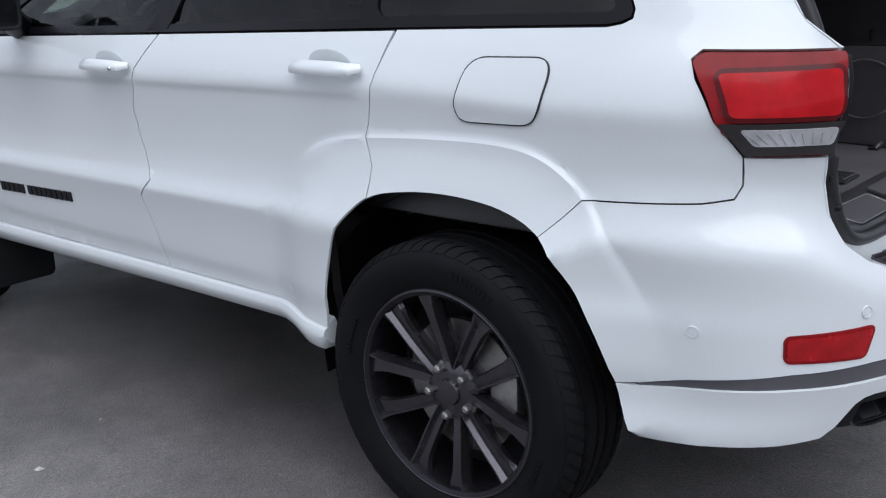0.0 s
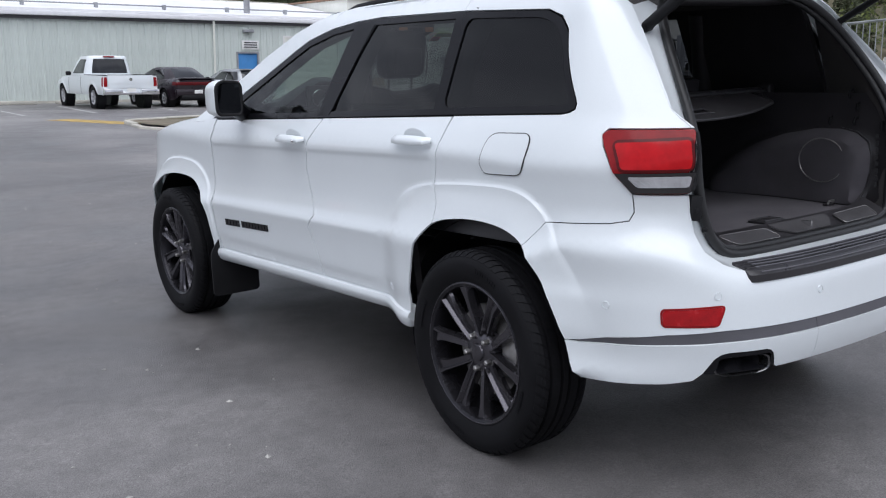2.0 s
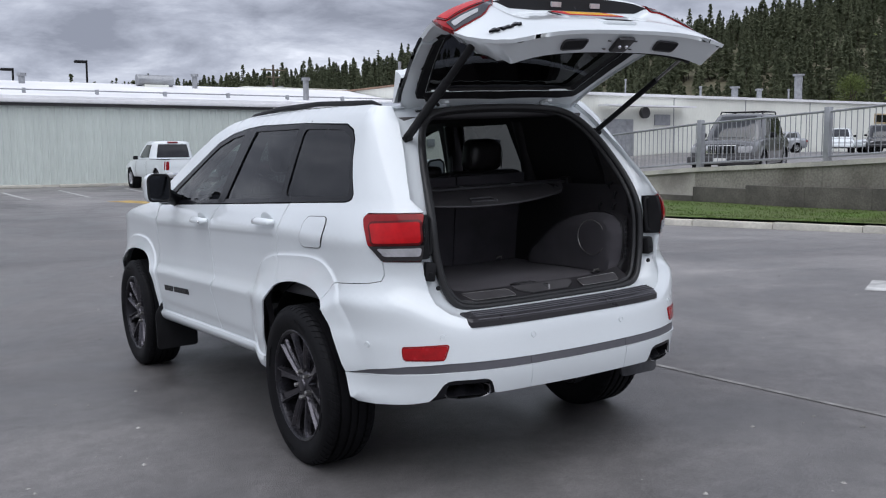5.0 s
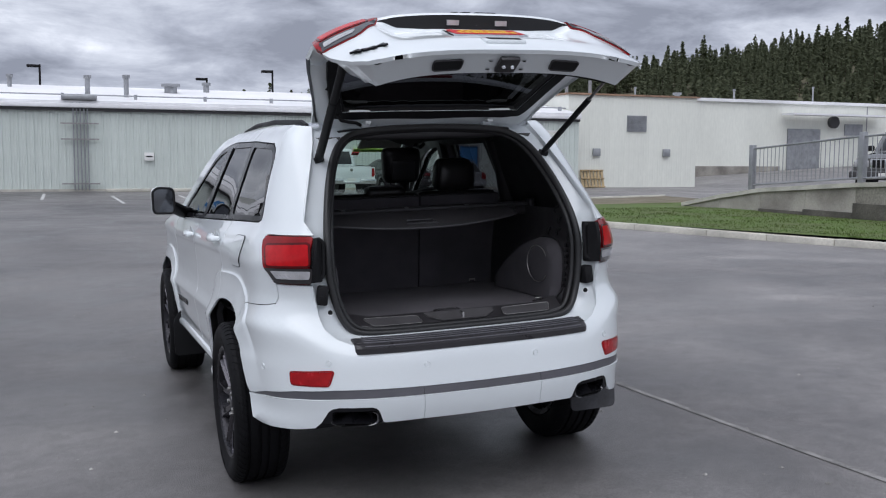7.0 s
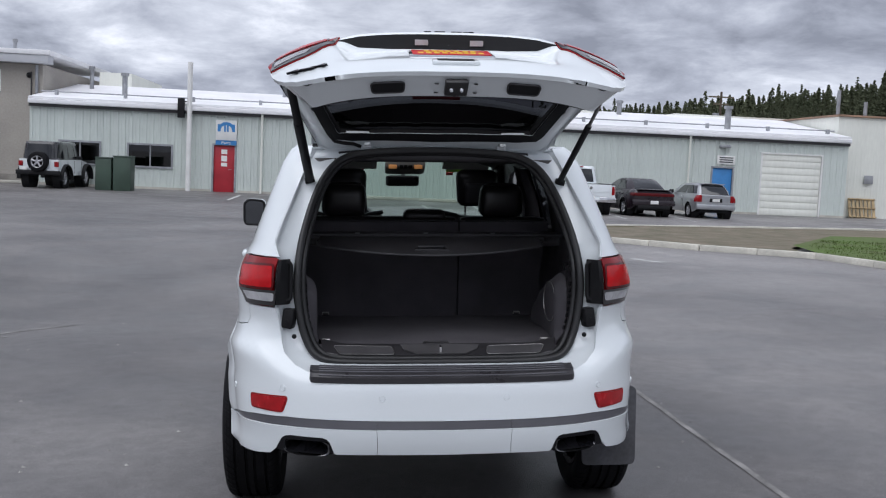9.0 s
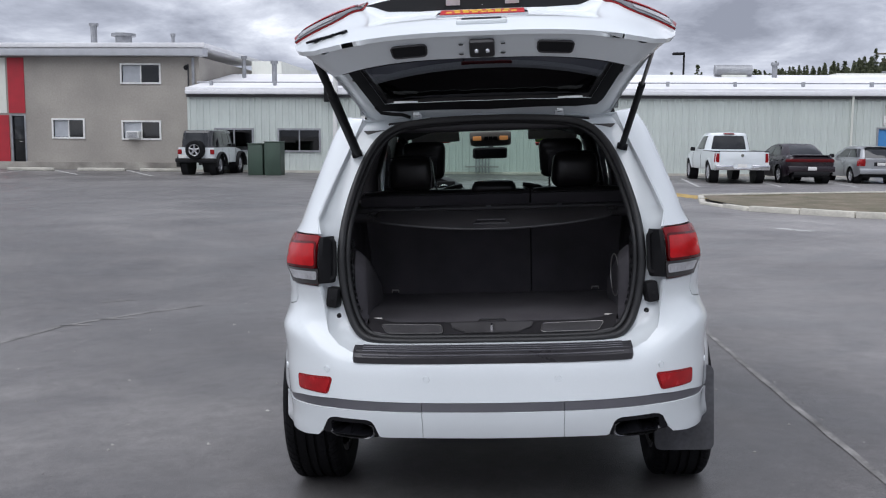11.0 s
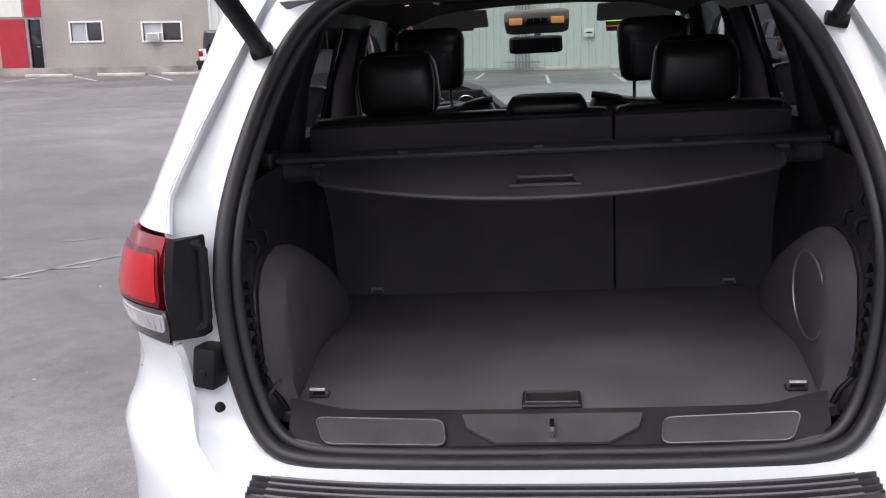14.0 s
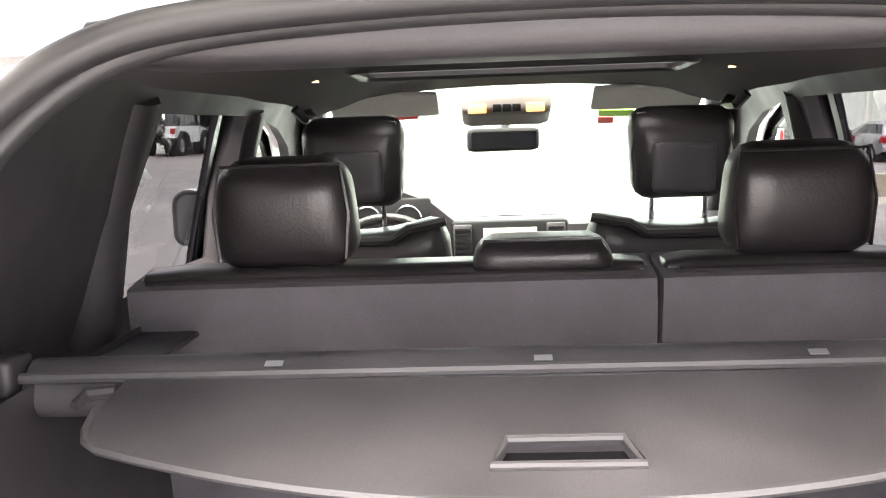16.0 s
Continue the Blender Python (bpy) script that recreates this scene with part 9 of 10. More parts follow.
def soft_box(w, d, h, r=0.03, bow=0.0, segs=4):
    """A stuffed cushion block: rounded all round, its faces slightly bulged."""
    bm = bmesh.new()
    box(bm, (-w / 2, -d / 2, -h / 2), (w / 2, d / 2, h / 2))
    bmesh.ops.subdivide_edges(bm, edges=bm.edges[:], cuts=9, use_grid_fill=True)
    for v in bm.verts:
        p = v.co
        q = Vector((2 * p.x / w, 2 * p.y / d, 2 * p.z / h))
        lim = Vector((w / 2 - r, d / 2 - r, h / 2 - r))
        core = Vector((max(-lim.x, min(lim.x, p.x)), max(-lim.y, min(lim.y, p.y)), max(-lim.z, min(lim.z, p.z))))
        dlt = p - core
        if dlt.length > 1e-6:
            v.co = core + dlt.normalized() * min(r, dlt.length)
        b = bow * (1 - q.x ** 2) * (1 - q.z ** 2)
        v.co.y += math.copysign(b, p.y)
    return bm


def place(bm, m):
    bmesh.ops.transform(bm, matrix=m, verts=bm.verts[:])
    return bm


# load floor and sill
bm = bmesh.new()
prism(bm, [(-0.47, -0.66), (0.47, -0.66), (0.54, -0.62), (0.585, -0.3), (0.635, 0.1), (0.64, 0.40), (-0.64, 0.40), (-0.635, 0.1), (-0.585, -0.3), (-0.54, -0.62)], 0.02, Matrix.Translation((0, 0, FLOOR_Z - 0.02)))
lf = part("load_floor", bm, CARPET_FLOOR, car, "charcoal carpet load floor", smooth=False)
bm = bmesh.new()
box(bm, (-0.058, -0.628, FLOOR_Z + 0.001), (0.058, -0.548, FLOOR_Z + 0.010), 0.006)
part("floor_handle", bm, TRIM_DARK, lf)
part("handle_rim", tube(bmesh.new(), [(-0.050, -0.618, FLOOR_Z + 0.011), (0.050, -0.618, FLOOR_Z + 0.011), (0.050, -0.558, FLOOR_Z + 0.011), (-0.050, -0.558, FLOOR_Z + 0.011)], 0.003, 6, closed=True), PLASTIC_GREY, lf)
bm = bmesh.new()
rows = []
for i in range(33):
    x = -0.52 + 1.04 * i / 32
    k = abs(x) / 0.52
    up_ = 0.02 * step(0.75, 1.0, k)
    rows.append([bm.verts.new((x * (0.91 + 0.014 * j), y + 0.02 * k ** 3, z + up_)) for j, (y, z) in enumerate(((-0.800, 0.790), (-0.794, 0.801), (-0.76, 0.813), (-0.71, 0.833), (-0.685, 0.838), (-0.660, 0.812)))])
for a, b in zip(rows, rows[1:]):
    for j in range(5):
        bm.faces.new((a[j], b[j], b[j + 1], a[j + 1]))
bmesh.ops.recalc_face_normals(bm, faces=bm.faces[:])
sill = part("load_sill", bm, TRIM_DARK, car, "black load sill with dark scuff plates")
SCUFF = surf("dark_grey_scuff", (0.075, 0.072, 0.075), 0.45, 0.0, var=0.1, scale=14, grain=200, bump=0.05)
for s in (-1, 1):
    sp_ = rounded([(s * 0.19, -0.0), (s * 0.415, 0.006), (s * 0.445, 0.078), (s * 0.20, 0.066)], 0.02)
    tilt = Matrix.Translation((0, -0.786, 0.8065)) @ pose(0, 0, 0, 21, 0, 0)
    bm = bmesh.new()
    prism(bm, sp_ if area(sp_) > 0 else sp_[::-1], 0.004, tilt)
    part("scuff_plate", bm, SCUFF, sill)
    part("scuff_rim", tube(bmesh.new(), [tilt @ Vector((x, y, 0.0045)) for x, y in sp_], 0.0014, 6, closed=True), STEEL, sill)
    # tie-down loops
    for x, y in ((0.478, -0.535), (0.503, 0.338)):
        bm = bmesh.new()
        box(bm, (s * x - 0.02, y - 0.014, FLOOR_Z), (s * x + 0.02, y + 0.014, FLOOR_Z + 0.008), 0.003)
        td = part("tie_down", bm, TRIM_DARK, car, "tie-down loop with bright bar")
        part("loop", tube(bmesh.new(), [(s * x - 0.017, y - 0.008, FLOOR_Z + 0.009), (s * x - 0.015, y - 0.014, FLOOR_Z + 0.020), (s * x + 0.015, y - 0.014, FLOOR_Z + 0.020), (s * x + 0.017, y - 0.008, FLOOR_Z + 0.009)], 0.005, 6), STEEL, td)
bm = bmesh.new()
prism(bm, [(-0.165, 0.0), (0.165, 0.0), (0.155, -0.035), (0.10, -0.075), (-0.10, -0.075), (-0.155, -0.035)], 0.006, Matrix.Translation((0, -0.712, 0.834)) @ pose(0, 0, 0, 21, 0, 0))
lp = part("latch_plate", bm, SCUFF, car, "dark latch plate in the sill", smooth=False)
part("striker", boxes(((-0.004, -0.775, 0.815), (0.004, -0.735, 0.838))), CHROME, lp, smooth=False)

# side linings: over the doors and over the load bay
H_FRONT, H_REAR = [[(y, z) for y, z in shrink(p, 0.012)] for p in (P_FRONT, P_REAR)]
LINING = [(2.40, 0.45), (2.42, 1.19), (1.95, 1.43), (1.55, 1.605), (1.25, 1.665), (0.9, 1.68), (0.2, 1.672), (-0.25, 1.64), (-0.36, 1.60), (-0.36, 0.80), (0.42, 0.80), (0.42, 0.45)]
panel("side_lining", LINING, TRIM_DARK, [H_FRONT, H_REAR], proud=-0.085, gap=0, thick=-0.03, grid=0.09, edge=0.05, label="black plastic side lining")

def seal_at(z):
    zs = [p[2] for p in SEALC[3:17]]
    return float(np.interp(z, zs, [p[0] for p in SEALC[3:17]])), float(np.interp(z, zs, [p[1] for p in SEALC[3:17]]))


HOUSING = [(0.24, 0.808), (0.17, 0.87), (0.08, 0.945), (-0.02, 1.01), (-0.12, 1.058), (-0.25, 1.098), (-0.40, 1.124), (-0.52, 1.127), (-0.60, 1.112), (-0.655, 1.075), (-0.675, 1.02), (-0.672, 0.95), (-0.655, 0.88), (-0.63, 0.808)]
HOUSING = np.array([(y, z, 0.0) for y, z in HOUSING + HOUSING[:1]])


def bay_x(y, z):
    base = 0.572 + 0.045 * step(-0.7, -0.1, y) + 0.018 * step(1.0, 1.25, z)
    if y < -0.6:
        base = min(base, seal_at(max(0.85, z))[0] - 0.005 + 0.2 * (y + 0.74))
    d = flare_depth(HOUSING, y, max(z, 0.875))[0]
    return base - (0.052 + 0.02 * step(-0.3, 0.1, y)) * step(-0.008, 0.055, d)


for s in (-1, 1):
    bm = bmesh.new()
    rows = []
    for z in [0.812] + list(np.arange(0.84, 1.625, 0.03)):
        x0, y0 = seal_at(z)
        p = shell(-0.36, z, -0.075 - 0.02 * step(1.3, 1.22, z))
        x1 = abs(p.x)
        bulge = 0.05 * step(1.22, 1.05, z)
        rows.append([bm.verts.new((s * x, y, z)) for x, y in ((x0 - 0.012, y0 + 0.012), (x0 - 0.012 + 0.01, y0 + 0.05), (x0 + (x1 - x0) * 0.45 - bulge * 0.5, y0 + (-0.36 - y0) * 0.5), (x1 - bulge, -0.355))])
    for a, b in zip(rows, rows[1:]):
        for j in range(3):
            bm.faces.new((a[j], a[j + 1], b[j + 1], b[j]))
    bmesh.ops.recalc_face_normals(bm, faces=bm.faces[:])
    part("rear_pillar_trim", bm, PILLAR_GREY, car, "black rear pillar trim")
    # load bay side wall, pushed in where the carpeted housing stands proud
    bm = bmesh.new()
    grid_v = [[bm.verts.new((s * bay_x(y, z), y, z)) for z in np.arange(FLOOR_Z - 0.01, 1.262, 0.0225)] for y in np.arange(-0.72, 0.43, 0.023)]
    for a, b in zip(grid_v, grid_v[1:]):
        for j in range(len(a) - 1):
            bm.faces.new((a[j], a[j + 1], b[j + 1], b[j]))
    bmesh.ops.recalc_face_normals(bm, faces=bm.faces[:])
    sw = part("load_bay_wall", bm, TRIM_DARK, car, "black plastic load bay side lining")
    patch = [(float(a[0] + (b[0] - a[0]) * i / 8), float(a[1] + (b[1] - a[1]) * i / 8)) for a, b in zip(HOUSING, HOUSING[1:]) for i in range(8)]
    part("wheelhouse_panel", panel_bm(patch, lambda y, z: (s * (bay_x(y, z) - 0.010), y, z), gap=0.012, thick=0.0, grid=0.03), CARPET, car, "lighter carpet over the wheel housing")
    part("housing_edge", tube(bmesh.new(), [(s * (bay_x(y, z) - 0.004), y, z) for y, z in shrink(patch, 0.010)[:-8]], 0.004, 6), TRIM_DARK, car)
    part("bay_ledge", boxes((((0.54 if s > 0 else -0.66), -0.05, 1.235), ((0.66 if s > 0 else -0.54), 0.28, 1.245)), bevel=0.006), TRIM_DARK, car)
    # hooks and vent slots near the seal
    for i in range(8):
        z = 0.905 + 0.0265 * i
        x0, y0 = seal_at(z)
        bm = bmesh.new()
        prism(bm, [(-0.009, -0.008), (0.009, -0.008), (0.003, 0.008), (-0.003, 0.008)], 0.010, Matrix.Translation((s * (x0 - 0.030), y0 + 0.062, z)) @ pose(0, 0, 0, 90, 0, s * 25))
        part("slot", bm, PLASTIC, sw, smooth=False)
    for y, z, turn in ((-0.55, 1.25, -1), (-0.58, 1.20, 1), (-0.46, 1.143, 1), (-0.58, 1.145, -1), (-0.69, 1.128, 1)):
        x0 = bay_x(y, z)
        bm = tube(bmesh.new(), [(s * (x0 + 0.004), y, z + 0.016), (s * (x0 - 0.014), y - 0.003 * turn, z + 0.012), (s * (x0 - 0.019), y - 0.004 * turn, z - 0.004), (s * (x0 - 0.015), y - 0.003 * turn, z - 0.016)], [0.007, 0.006, 0.0055, 0.004], 10)
        part("hook", bm, PLASTIC, sw, "small black bag hook")
    part("cover_socket", place(soft_box(0.035, 0.07, 0.05, 0.012), Matrix.Translation((s * 0.672, -0.09, 1.265))), TRIM_DARK, car)
# chrome ring of the right-hand pocket
part("pocket_ring", tube(bmesh.new(), [(0.514 - 0.006 * math.cos(a), -0.475 + 0.098 * math.cos(a), 0.99 + 0.088 * math.sin(a)) for a in [2 * math.pi * i / 36 for i in range(36)]], 0.0026, 6, closed=True), STEEL, car, "bright ring on the side pocket")
part("pocket_lip", tube(bmesh.new(), [(-0.548, -0.655, 0.862), (-0.535, -0.64, 0.880), (-0.522, -0.56, 0.884), (-0.520, -0.53, 0.872)], 0.0035, 8), PLASTIC_GREY, car)

# luggage cover: cassette and rolled flap with its grip
bm = bmesh.new()
tube(bm, [(-0.65, -0.075, 1.244), (0.65, -0.075, 1.244)], 0.040, 16, flat=0.72)
cas = part("cover_cassette", bm, VINYL, car, "black luggage cover cassette")
part("cassette_edge", tube(bmesh.new(), [(-0.65, -0.108, 1.263), (0.65, -0.108, 1.263)], 0.007, 8), PLASTIC_GREY, cas)
for x in (-0.339, -0.014, 0.309):
    part("label", place(boxes(((-0.011, -0.006, 0), (0.011, 0.006, 0.001))), Matrix.Translation((x, -0.098, 1.2725)) @ pose(0, 0, 0, 18, 0, 0)), GALV, cas, "small grey label", smooth=False)
bm = bmesh.new()
FLAP = [(-0.515, -0.115), (-0.528, -0.180), (-0.526, -0.215), (-0.518, -0.236)] + [(-0.500 + i / 24, -0.250 - 0.083 * (1 - (abs(-0.500 + i / 24) / 0.5) ** 2.2)) for i in range(25)] + [(0.518, -0.236), (0.526, -0.215), (0.528, -0.180), (0.515, -0.115)]
GRIP = [(-0.078, -0.282), (0.078, -0.282), (0.062, -0.238), (-0.062, -0.238)]


def flap_z(x, y):
    return 1.258 + (y + 0.115) * 0.32 - 0.004 * math.cos(x * 5)


fl = part("cover_flap", panel_bm(FLAP, lambda x, y: (x, y, flap_z(x, y)), [GRIP], gap=0, thick=0.006, grid=0.05), VINYL, car, "black vinyl luggage cover flap")
part("flap_edge", tube(bmesh.new(), [(x, y, flap_z(x, y)) for x, y in FLAP[1:-1]], 0.006, 6), PLASTIC_GREY, fl)
part("flap_grip", tube(bmesh.new(), [(x, y, flap_z(x, y) + 0.003) for x, y in GRIP], 0.0055, 8, closed=True), PLASTIC_GREY, fl)
part("grip_pocket", panel_bm(GRIP, lambda x, y: (x, y, flap_z(x, y) - 0.012), gap=0, thick=0), LINER, fl)
for s in (-1, 1):
    part("flap_end", tube(bmesh.new(), [(s * 0.522, -0.135, 1.252), (s * 0.556, -0.14, 1.250), (s * 0.560, -0.165, 1.243)], [0.008, 0.009, 0.006], 8), TRIM_DARK, fl)

# rear bench: two carpeted backs and three head restraints
for x0, x1 in ((-0.655, 0.1852), (0.1872, 0.655)):
    bm = soft_box(x1 - x0, 0.15, 0.60, 0.010, 0.002)
    place(bm, Matrix.Translation(((x0 + x1) / 2, 0.37, 1.030)) @ pose(0, 0, 0, 9, 0, 0))
    bench = part("rear_seat_back", bm, CARPET, car, "rear seat back with charcoal carpet")
    part("seat_top", place(soft_box(x1 - x0 - 0.02, 0.11, 0.05, 0.022), Matrix.Translation(((x0 + x1) / 2, 0.345, 1.313))), LEATHER, bench)
    part("top_piping", tube(bmesh.new(), [(x0 + 0.03, 0.272, 1.321), (x1 - 0.03, 0.272, 1.321)], 0.006, 6), LEATHER, bench)


def head_restraint(x, y, z, w, h, d, lean, name, label, posts=0.06, ins=True):
    bm = soft_box(w, d, h, min(0.046, h * 0.4), 0.012)
    for v in bm.verts:
        k = (v.co.z / h + 0.5)
        v.co.x *= 1.03 - 0.13 * k ** 2 if not ins else 1.0 - 0.10 * (1 - k)
        v.co.y += 0.022 * (k - 0.5) ** 2 - 0.030 * (v.co.x / w) ** 2
    place(bm, Matrix.Translation((x, y, z)) @ pose(0, 0, 0, lean, 0, 0))
    hr = part(name, bm, LEATHER, car, label)
    for sx in (-1, 1):
        part("post", tube(bmesh.new(), [(x + sx * posts, y + 0.01, z - h / 2 + 0.02), (x + sx * posts, y + 0.03, z - h / 2 - 0.13)], 0.006, 8), CHROME, hr)
    if ins:
        part("insert", place(soft_box(w * 0.58, 0.03, h * 0.56, 0.012), Matrix.Translation((x, y - d / 2 - 0.002, z - h * 0.15)) @ pose(0, 0, 0, lean, 0, 0)), VINYL, hr)
    part("seam", tube(bmesh.new(), [(x - w * 0.44, y - d * 0.42, z - h * 0.42), (x - w * 0.47, y - d * 0.44, z), (x - w * 0.42, y - d * 0.40, z + h * 0.43), (x + w * 0.42, y - d * 0.40, z + h * 0.43), (x + w * 0.47, y - d * 0.44, z), (x + w * 0.44, y - d * 0.42, z - h * 0.42)], 0.003, 5), LEATHER, hr)


for x in (-0.405, 0.412):
    head_restraint(x, 0.335, 1.425, 0.230, 0.178, 0.12, 6, "rear_head_restraint", "black leather rear head restraint", ins=False)
head_restraint(0.008, 0.33, 1.345, 0.22, 0.062, 0.10, 4, "centre_head_restraint", "low black leather centre head restraint", ins=False)

# front seats
for s in (-1, 1):
    x = 0.388 if s > 0 else -0.405
    bm = soft_box(0.48, 0.13, 0.62, 0.05, 0.012)
    for v in bm.verts:
        v.co.z += 0.045 * max(0, v.co.z / 0.31) * (abs(v.co.x) / 0.24) ** 2 - 0.015 * max(0, v.co.z / 0.31)
        v.co.x *= 1 - 0.06 * max(0, v.co.z / 0.31) ** 2
    place(bm, Matrix.Translation((x, 1.20, 1.02)) @ pose(0, 0, 0, 10, 0, 0))
    fs = part("front_seat", bm, LEATHER, car, "black leather front seat")
    part("seat_cushion", place(soft_box(0.50, 0.52, 0.16, 0.05), Matrix.Translation((x, 1.48, 0.74))), LEATHER, fs)
    part("seat_shoulder", tube(bmesh.new(), [(x - 0.222, 1.10, 1.335), (x - 0.13, 1.095, 1.318), (x - 0.09, 1.095, 1.292), (x + 0.09, 1.095, 1.292), (x + 0.13, 1.095, 1.318), (x + 0.222, 1.10, 1.335)], 0.012, 8), LEATHER, fs)
    head_restraint(x, 1.165, 1.482, 0.256, 0.222, 0.115, 8, "front_head_restraint", "black leather front head restraint", posts=0.065)

# headliner with sunroof opening, pillars, handles and lamps
ROOF_LINING = [(-0.545, 1.44), (0.545, 1.44), (0.565, 0.9), (0.555, 0.2), (0.50, -0.20), (0.43, -0.372), (0.2, -0.392), (-0.2, -0.392), (-0.43, -0.372), (-0.50, -0.20), (-0.555, 0.2), (-0.565, 0.9)]
OPEN = rounded([(-0.36, 0.79), (0.36, 0.79), (0.36, 1.06), (-0.36, 1.06)], 0.04)
lin = part("headliner", panel_bm(ROOF_LINING, lambda x, y: (x, y, roof_z(x, y) - 0.035 - 0.045 * (abs(x) / 0.56) ** 3), [OPEN], gap=0, thick=0.0, grid=0.08), HEADLINER, car, "charcoal cloth headliner")
part("sunroof_frame", tube(bmesh.new(), [(x, y, roof_z(x, y) - 0.042) for x, y in OPEN], 0.014, 8, closed=True), TRIM_DARK, lin)
part("rear_header", place(soft_box(0.86, 0.10, 0.05, 0.02), Matrix.Translation((0, -0.345, 1.632))), TRIM_DARK, car)
for s in (-1, 1):
    part("door_pillar", tube(bmesh.new(), [(s * 0.745, 1.14, 1.20), (s * 0.70, 1.06, 1.42), (s * 0.63, 0.99, 1.62)], [0.055, 0.05, 0.045], 10), TRIM_DARK, car, "black centre pillar trim")
    part("rear_door_pillar", tube(bmesh.new(), [(s * 0.74, 0.30, 1.22), (s * 0.69, 0.28, 1.45), (s * 0.62, 0.24, 1.62)], [0.05, 0.045, 0.05], 10), TRIM_DARK, car)
    part("windscreen_pillar", tube(bmesh.new(), [(s * 0.735, 2.34, 1.18), (s * 0.64, 1.86, 1.44), (s * 0.555, 1.48, 1.635)], 0.035, 10), TRIM_DARK, car)
    part("seat_belt", boxes(((s * 0.66 - 0.006, 1.03, 1.05), (s * 0.66 + 0.006, 1.08, 1.56)), bevel=0.002), TRIM_DARK, car)
    bm = tube(bmesh.new(), [(s * 0.545, 1.30, 1.617), (s * 0.525, 1.28, 1.592), (s * 0.525, 1.16, 1.592), (s * 0.545, 1.14, 1.617)], 0.012, 8)
    part("grab_handle", bm, TRIM_DARK, car)
    # reading lamp and its warm glow are added, with no lit lamp known here
    dome = part("reading_lamp", place(soft_box(0.045, 0.03, 0.010, 0.004), Matrix.Translation((s * 0.445, 0.85, 1.672))), TRIM_DARK, car)
    part("bulb", boxes(((s * 0.445 - 0.012, 0.842, 1.662), (s * 0.445 + 0.012, 0.858, 1.666))), glow("added_bulb_glow", (1.0, 0.55, 0.25), 0.5), dome, smooth=False)
    part("sun_visor", place(soft_box(0.30, 0.13, 0.018, 0.008), Matrix.Translation((s * 0.36, 1.46, 1.628)) @ pose(0, 0, 0, -24, 0, 0)), surf("pale_visor", (0.62, 0.61, 0.58), 0.9, var=0.05), car, "cloth sun visor")

con = part("overhead_console", place(soft_box(0.26, 0.16, 0.065, 0.02), Matrix.Translation((-0.022, 1.66, 1.612)) @ pose(0, 0, 0, -14, 0, 0)), surf("grey_console", (0.13, 0.12, 0.11), 0.6, var=0.05), car, "grey overhead console with lit lamps")
for x in (-0.105, 0.061):
    part("map_lamp", boxes(((x - 0.026, 1.570, 1.600), (x + 0.026, 1.578, 1.626)), bevel=0.003), glow("amber_map_lamp", (1.0, 0.45, 0.15), 0.16), con)
part("switches", boxes(*[((-0.06 + 0.028 * i, 1.572, 1.602), (-0.036 + 0.028 * i, 1.579, 1.624)) for i in range(3)], bevel=0.002), PLASTIC, con)
bm = soft_box(0.225, 0.035, 0.072, 0.016)
mir = part("interior_mirror", place(bm, Matrix.Translation((-0.03, 1.80, 1.522)) @ pose(0, 0, 0, 6, 0, 8)), PLASTIC, car, "black rear-view mirror")
part("mirror_face", place(boxes(((-0.100, -0.0195, -0.026), (0.100, -0.018, 0.026))), Matrix.Translation((-0.03, 1.80, 1.522)) @ pose(0, 0, 0, 6, 0, 8)), surf("mirror_silver", (0.6, 0.62, 0.63), 0.05, 1.0, var=0.01, bump=0, rvar=0.0), mir, smooth=False)
part("mirror_stem", tube(bmesh.new(), [(-0.03, 1.82, 1.54), (-0.02, 1.86, 1.57), (-0.01, 1.86, 1.595)], 0.014, 8), PLASTIC, mir)

# dashboard, screen, cluster and wheel
bm = bmesh.new()
rows = []
for i in range(17):
    x = -0.72 + 1.44 * i / 16
    hood = 0.125 * math.exp(-abs((x + 0.40) / 0.17) ** 4)
    rows.append([bm.verts.new((x, y, z)) for y, z in ((1.94, 0.55), (1.92, 0.80), (1.925, 1.10), (1.94 - 0.5 * hood, 1.240 + hood), (2.0 - 0.4 * hood, 1.262 + hood), (2.2, 1.25 + 0.3 * hood), (2.47, 1.175))])
for a, b in zip(rows, rows[1:]):
    for j in range(6):
        bm.faces.new((a[j], a[j + 1], b[j + 1], b[j]))
bmesh.ops.recalc_face_normals(bm, faces=bm.faces[:])
dash = part("dashboard", bm, TRIM_DARK, car, "black dashboard")
bm = boxes(((-0.205, 1.895, 0.98), (0.175, 1.935, 1.262)), bevel=0.014)
cs = part("centre_console_panel", bm, PLASTIC, dash)
part("screen", boxes(((-0.100, 1.888, 1.125), (0.072, 1.8945, 1.238))), glow("pale_screen", (0.50, 0.60, 0.42), 0.055), cs, "lit pale green screen", smooth=False)
for s in (-1, 1):
    v_ = part("air_vent", boxes(((s * 0.150 - 0.047, 1.884, 1.150), (s * 0.150 + 0.013, 1.8945, 1.252)), bevel=0.006), PLASTIC_GREY, dash)
    for i in range(5):
        part("slat", boxes(((s * 0.150 - 0.042, 1.876, 1.160 + 0.018 * i), (s * 0.150 + 0.008, 1.884, 1.168 + 0.018 * i))), PLASTIC, v_, smooth=False)
ic = part("instrument_panel", boxes(((-0.545, 1.855, 1.20), (-0.265, 1.875, 1.345)), bevel=0.01), PLASTIC, dash)
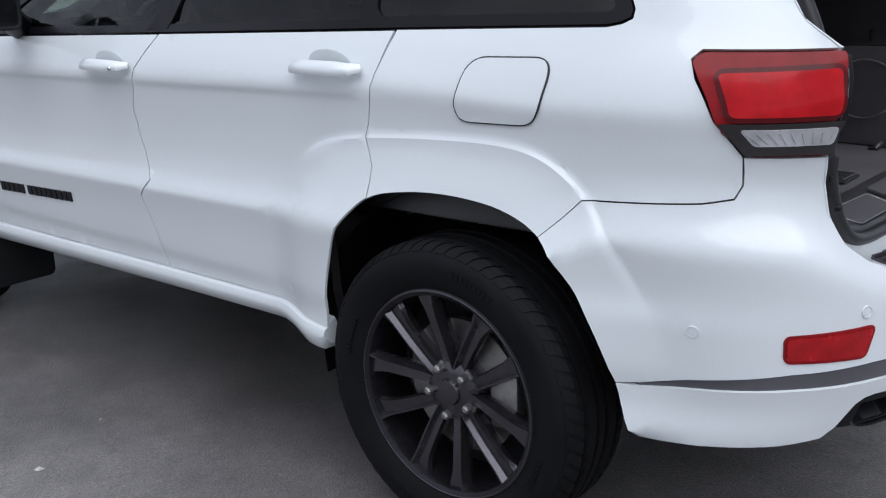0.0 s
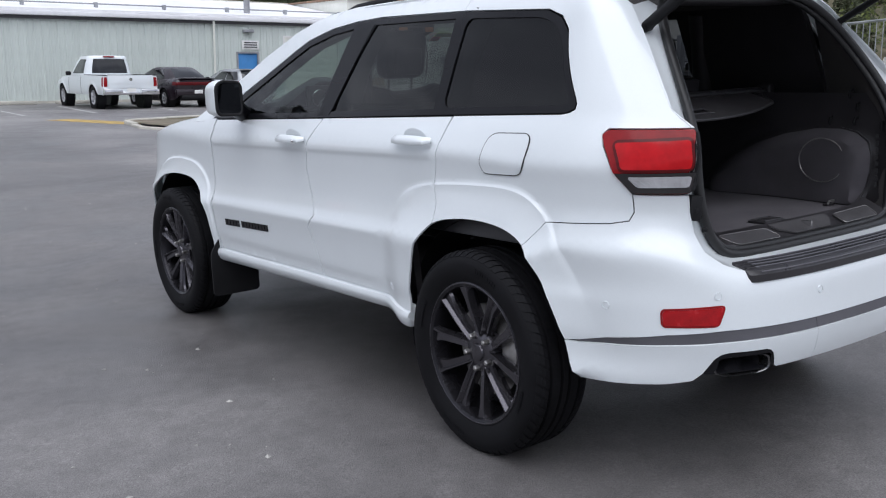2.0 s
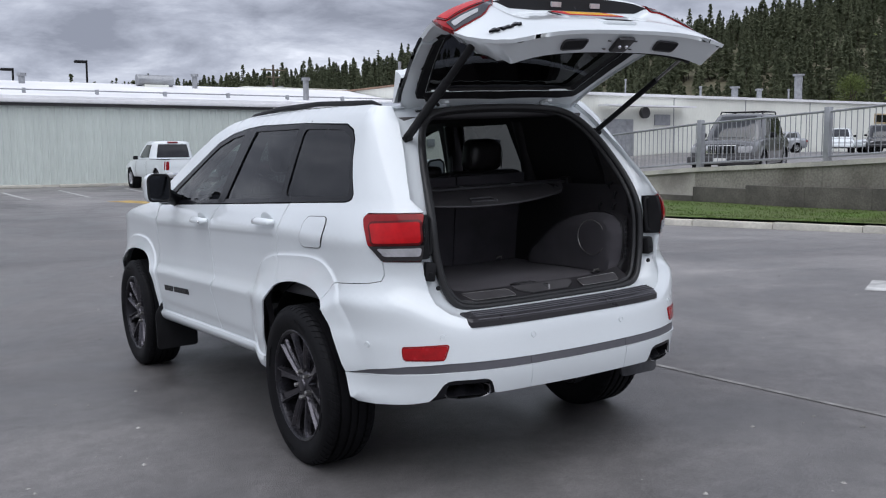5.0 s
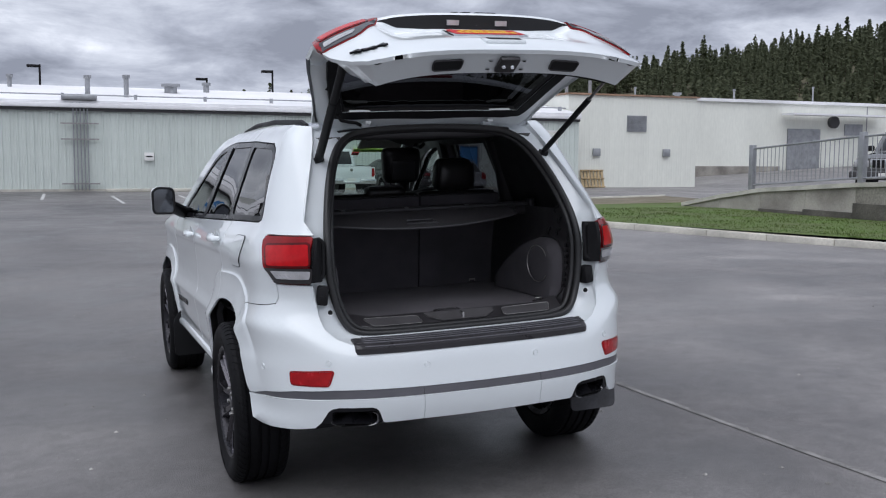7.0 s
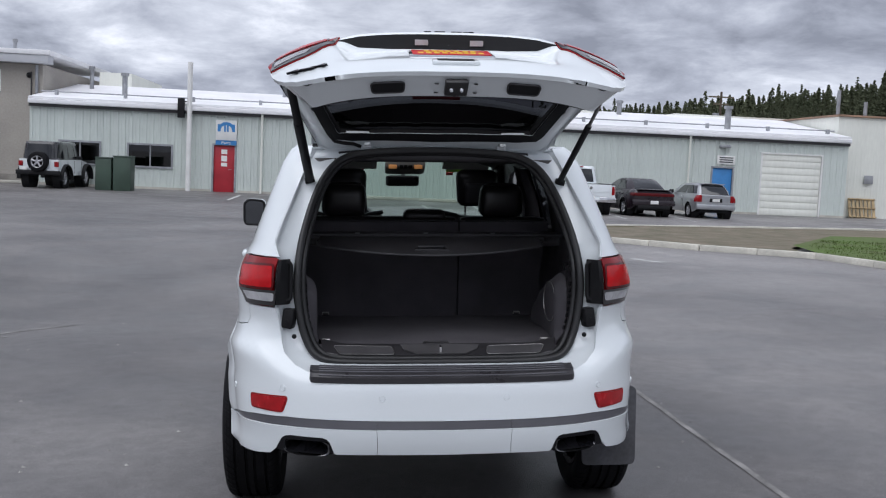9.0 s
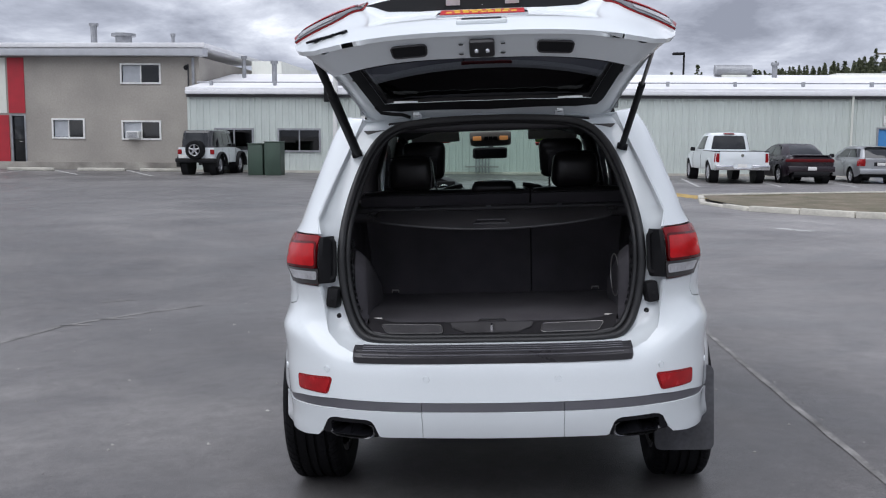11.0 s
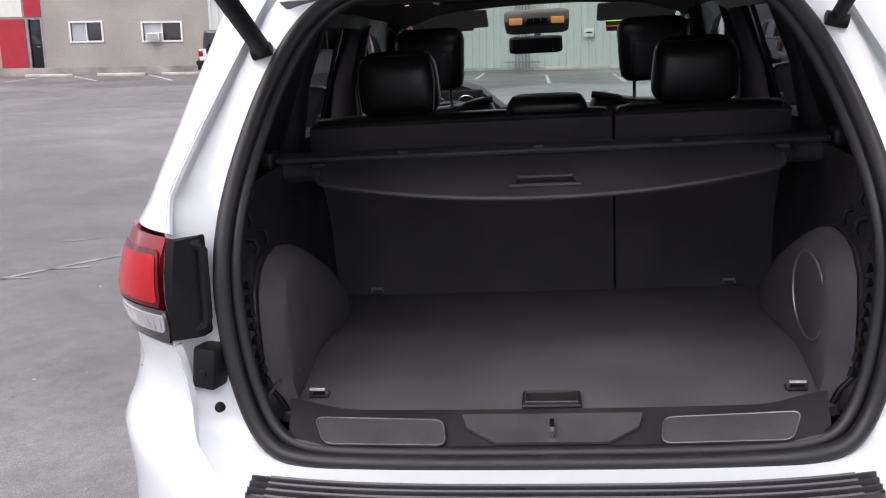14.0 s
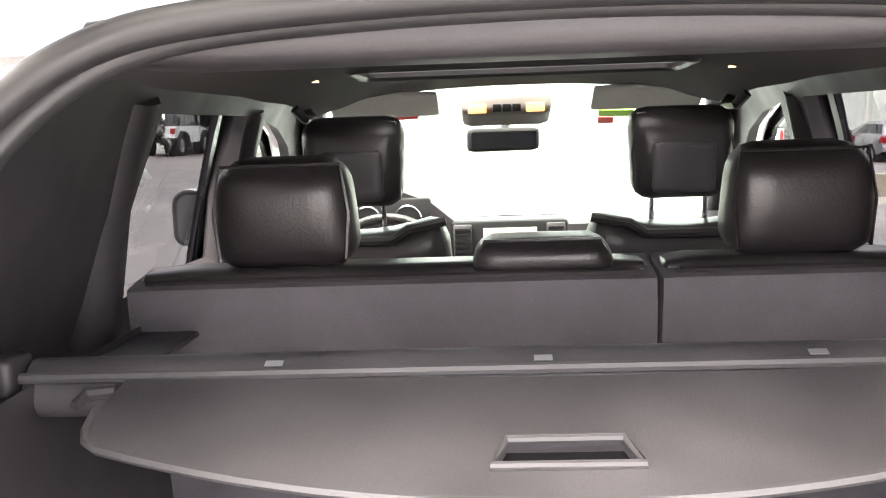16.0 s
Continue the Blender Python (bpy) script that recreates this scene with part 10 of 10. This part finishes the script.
for x in (-0.47, -0.34):
    part("dial", lathe(bmesh.new(), [(0.040, 0.0), (0.043, -0.004), (0.046, 0.0)], 28, Matrix.Translation((x, 1.851, 1.278)) @ pose(0, 0, 0, 0, 0, 90)), CHROME, ic)
sw_m = Matrix.Translation((-0.40, 1.68, 1.125)) @ pose(0, 0, 0, 64, 0, 0)
st_w = part("steering_wheel", place(tube(bmesh.new(), [(0.185 * math.cos(a), 0.185 * math.sin(a), 0) for a in [2 * math.pi * i / 40 for i in range(40)]], 0.016, 10, closed=True), sw_m), LEATHER, car, "black leather steering wheel")
part("boss", place(soft_box(0.16, 0.13, 0.05, 0.02), sw_m @ Matrix.Translation((0, 0, -0.01))), TRIM_DARK, st_w)
for a in (0, 180, 270):
    part("spoke", place(tube(bmesh.new(), [(0.07 * math.cos(radians(a)), 0.07 * math.sin(radians(a)), -0.01), (0.18 * math.cos(radians(a)), 0.18 * math.sin(radians(a)), 0)], 0.014, 8), sw_m), SCUFF, st_w)
part("steering_column", tube(bmesh.new(), [(-0.40, 1.70, 1.11), (-0.40, 1.92, 1.02)], 0.045, 10), TRIM_DARK, car)
part("centre_console", boxes(((-0.13, 1.0, 0.60), (0.13, 1.92, 0.92)), bevel=0.03), TRIM_DARK, car)
part("cabin_floor", boxes(((-0.72, 0.40, 0.44), (0.72, 2.4, 0.47))), CARPET, car, smooth=False)
part("bench_cushion", place(soft_box(1.25, 0.50, 0.20, 0.05), Matrix.Translation((0, 0.70, 0.78))), LEATHER, car)
part("firewall", boxes(((-0.72, 2.42, 0.45), (0.72, 2.46, 1.14))), PLASTIC, car, smooth=False)
part("wheel_well_floor", boxes(((-0.58, -0.80, 0.72), (0.58, 0.42, 0.76))), PLASTIC, car, smooth=False)
# cards stuck inside the windscreen
for x0, x1, t0, t1, c in ((0.255, 0.45, 0.750, 0.790, (0.30, 0.62, 0.03)), (0.255, 0.30, 0.705, 0.745, (0.62, 0.03, 0.03)), (-0.35, -0.28, 0.775, 0.80, (0.62, 0.03, 0.03)), (-0.66, -0.60, 0.60, 0.80, (0.62, 0.03, 0.03))):
    bm = bmesh.new()
    q = [Vector(screen_pt(x / 0.62, t)) + Vector((0, -0.012, -0.012)) for x, t in ((x0, t0), (x1, t0), (x1, t1), (x0, t1))]
    lo = [bm.verts.new(p) for p in q]
    hi = [bm.verts.new(p + Vector((0, 0.003, 0.003))) for p in q]
    bm.faces.new(lo); bm.faces.new(hi[::-1])
    for i in range(4):
        bm.faces.new((lo[i], hi[i], hi[(i + 1) % 4], lo[(i + 1) % 4]))
    part("windscreen_card", bm, surf("bright_card", c, 0.6, var=0.03), car, "bright plain card inside the windscreen", smooth=False)
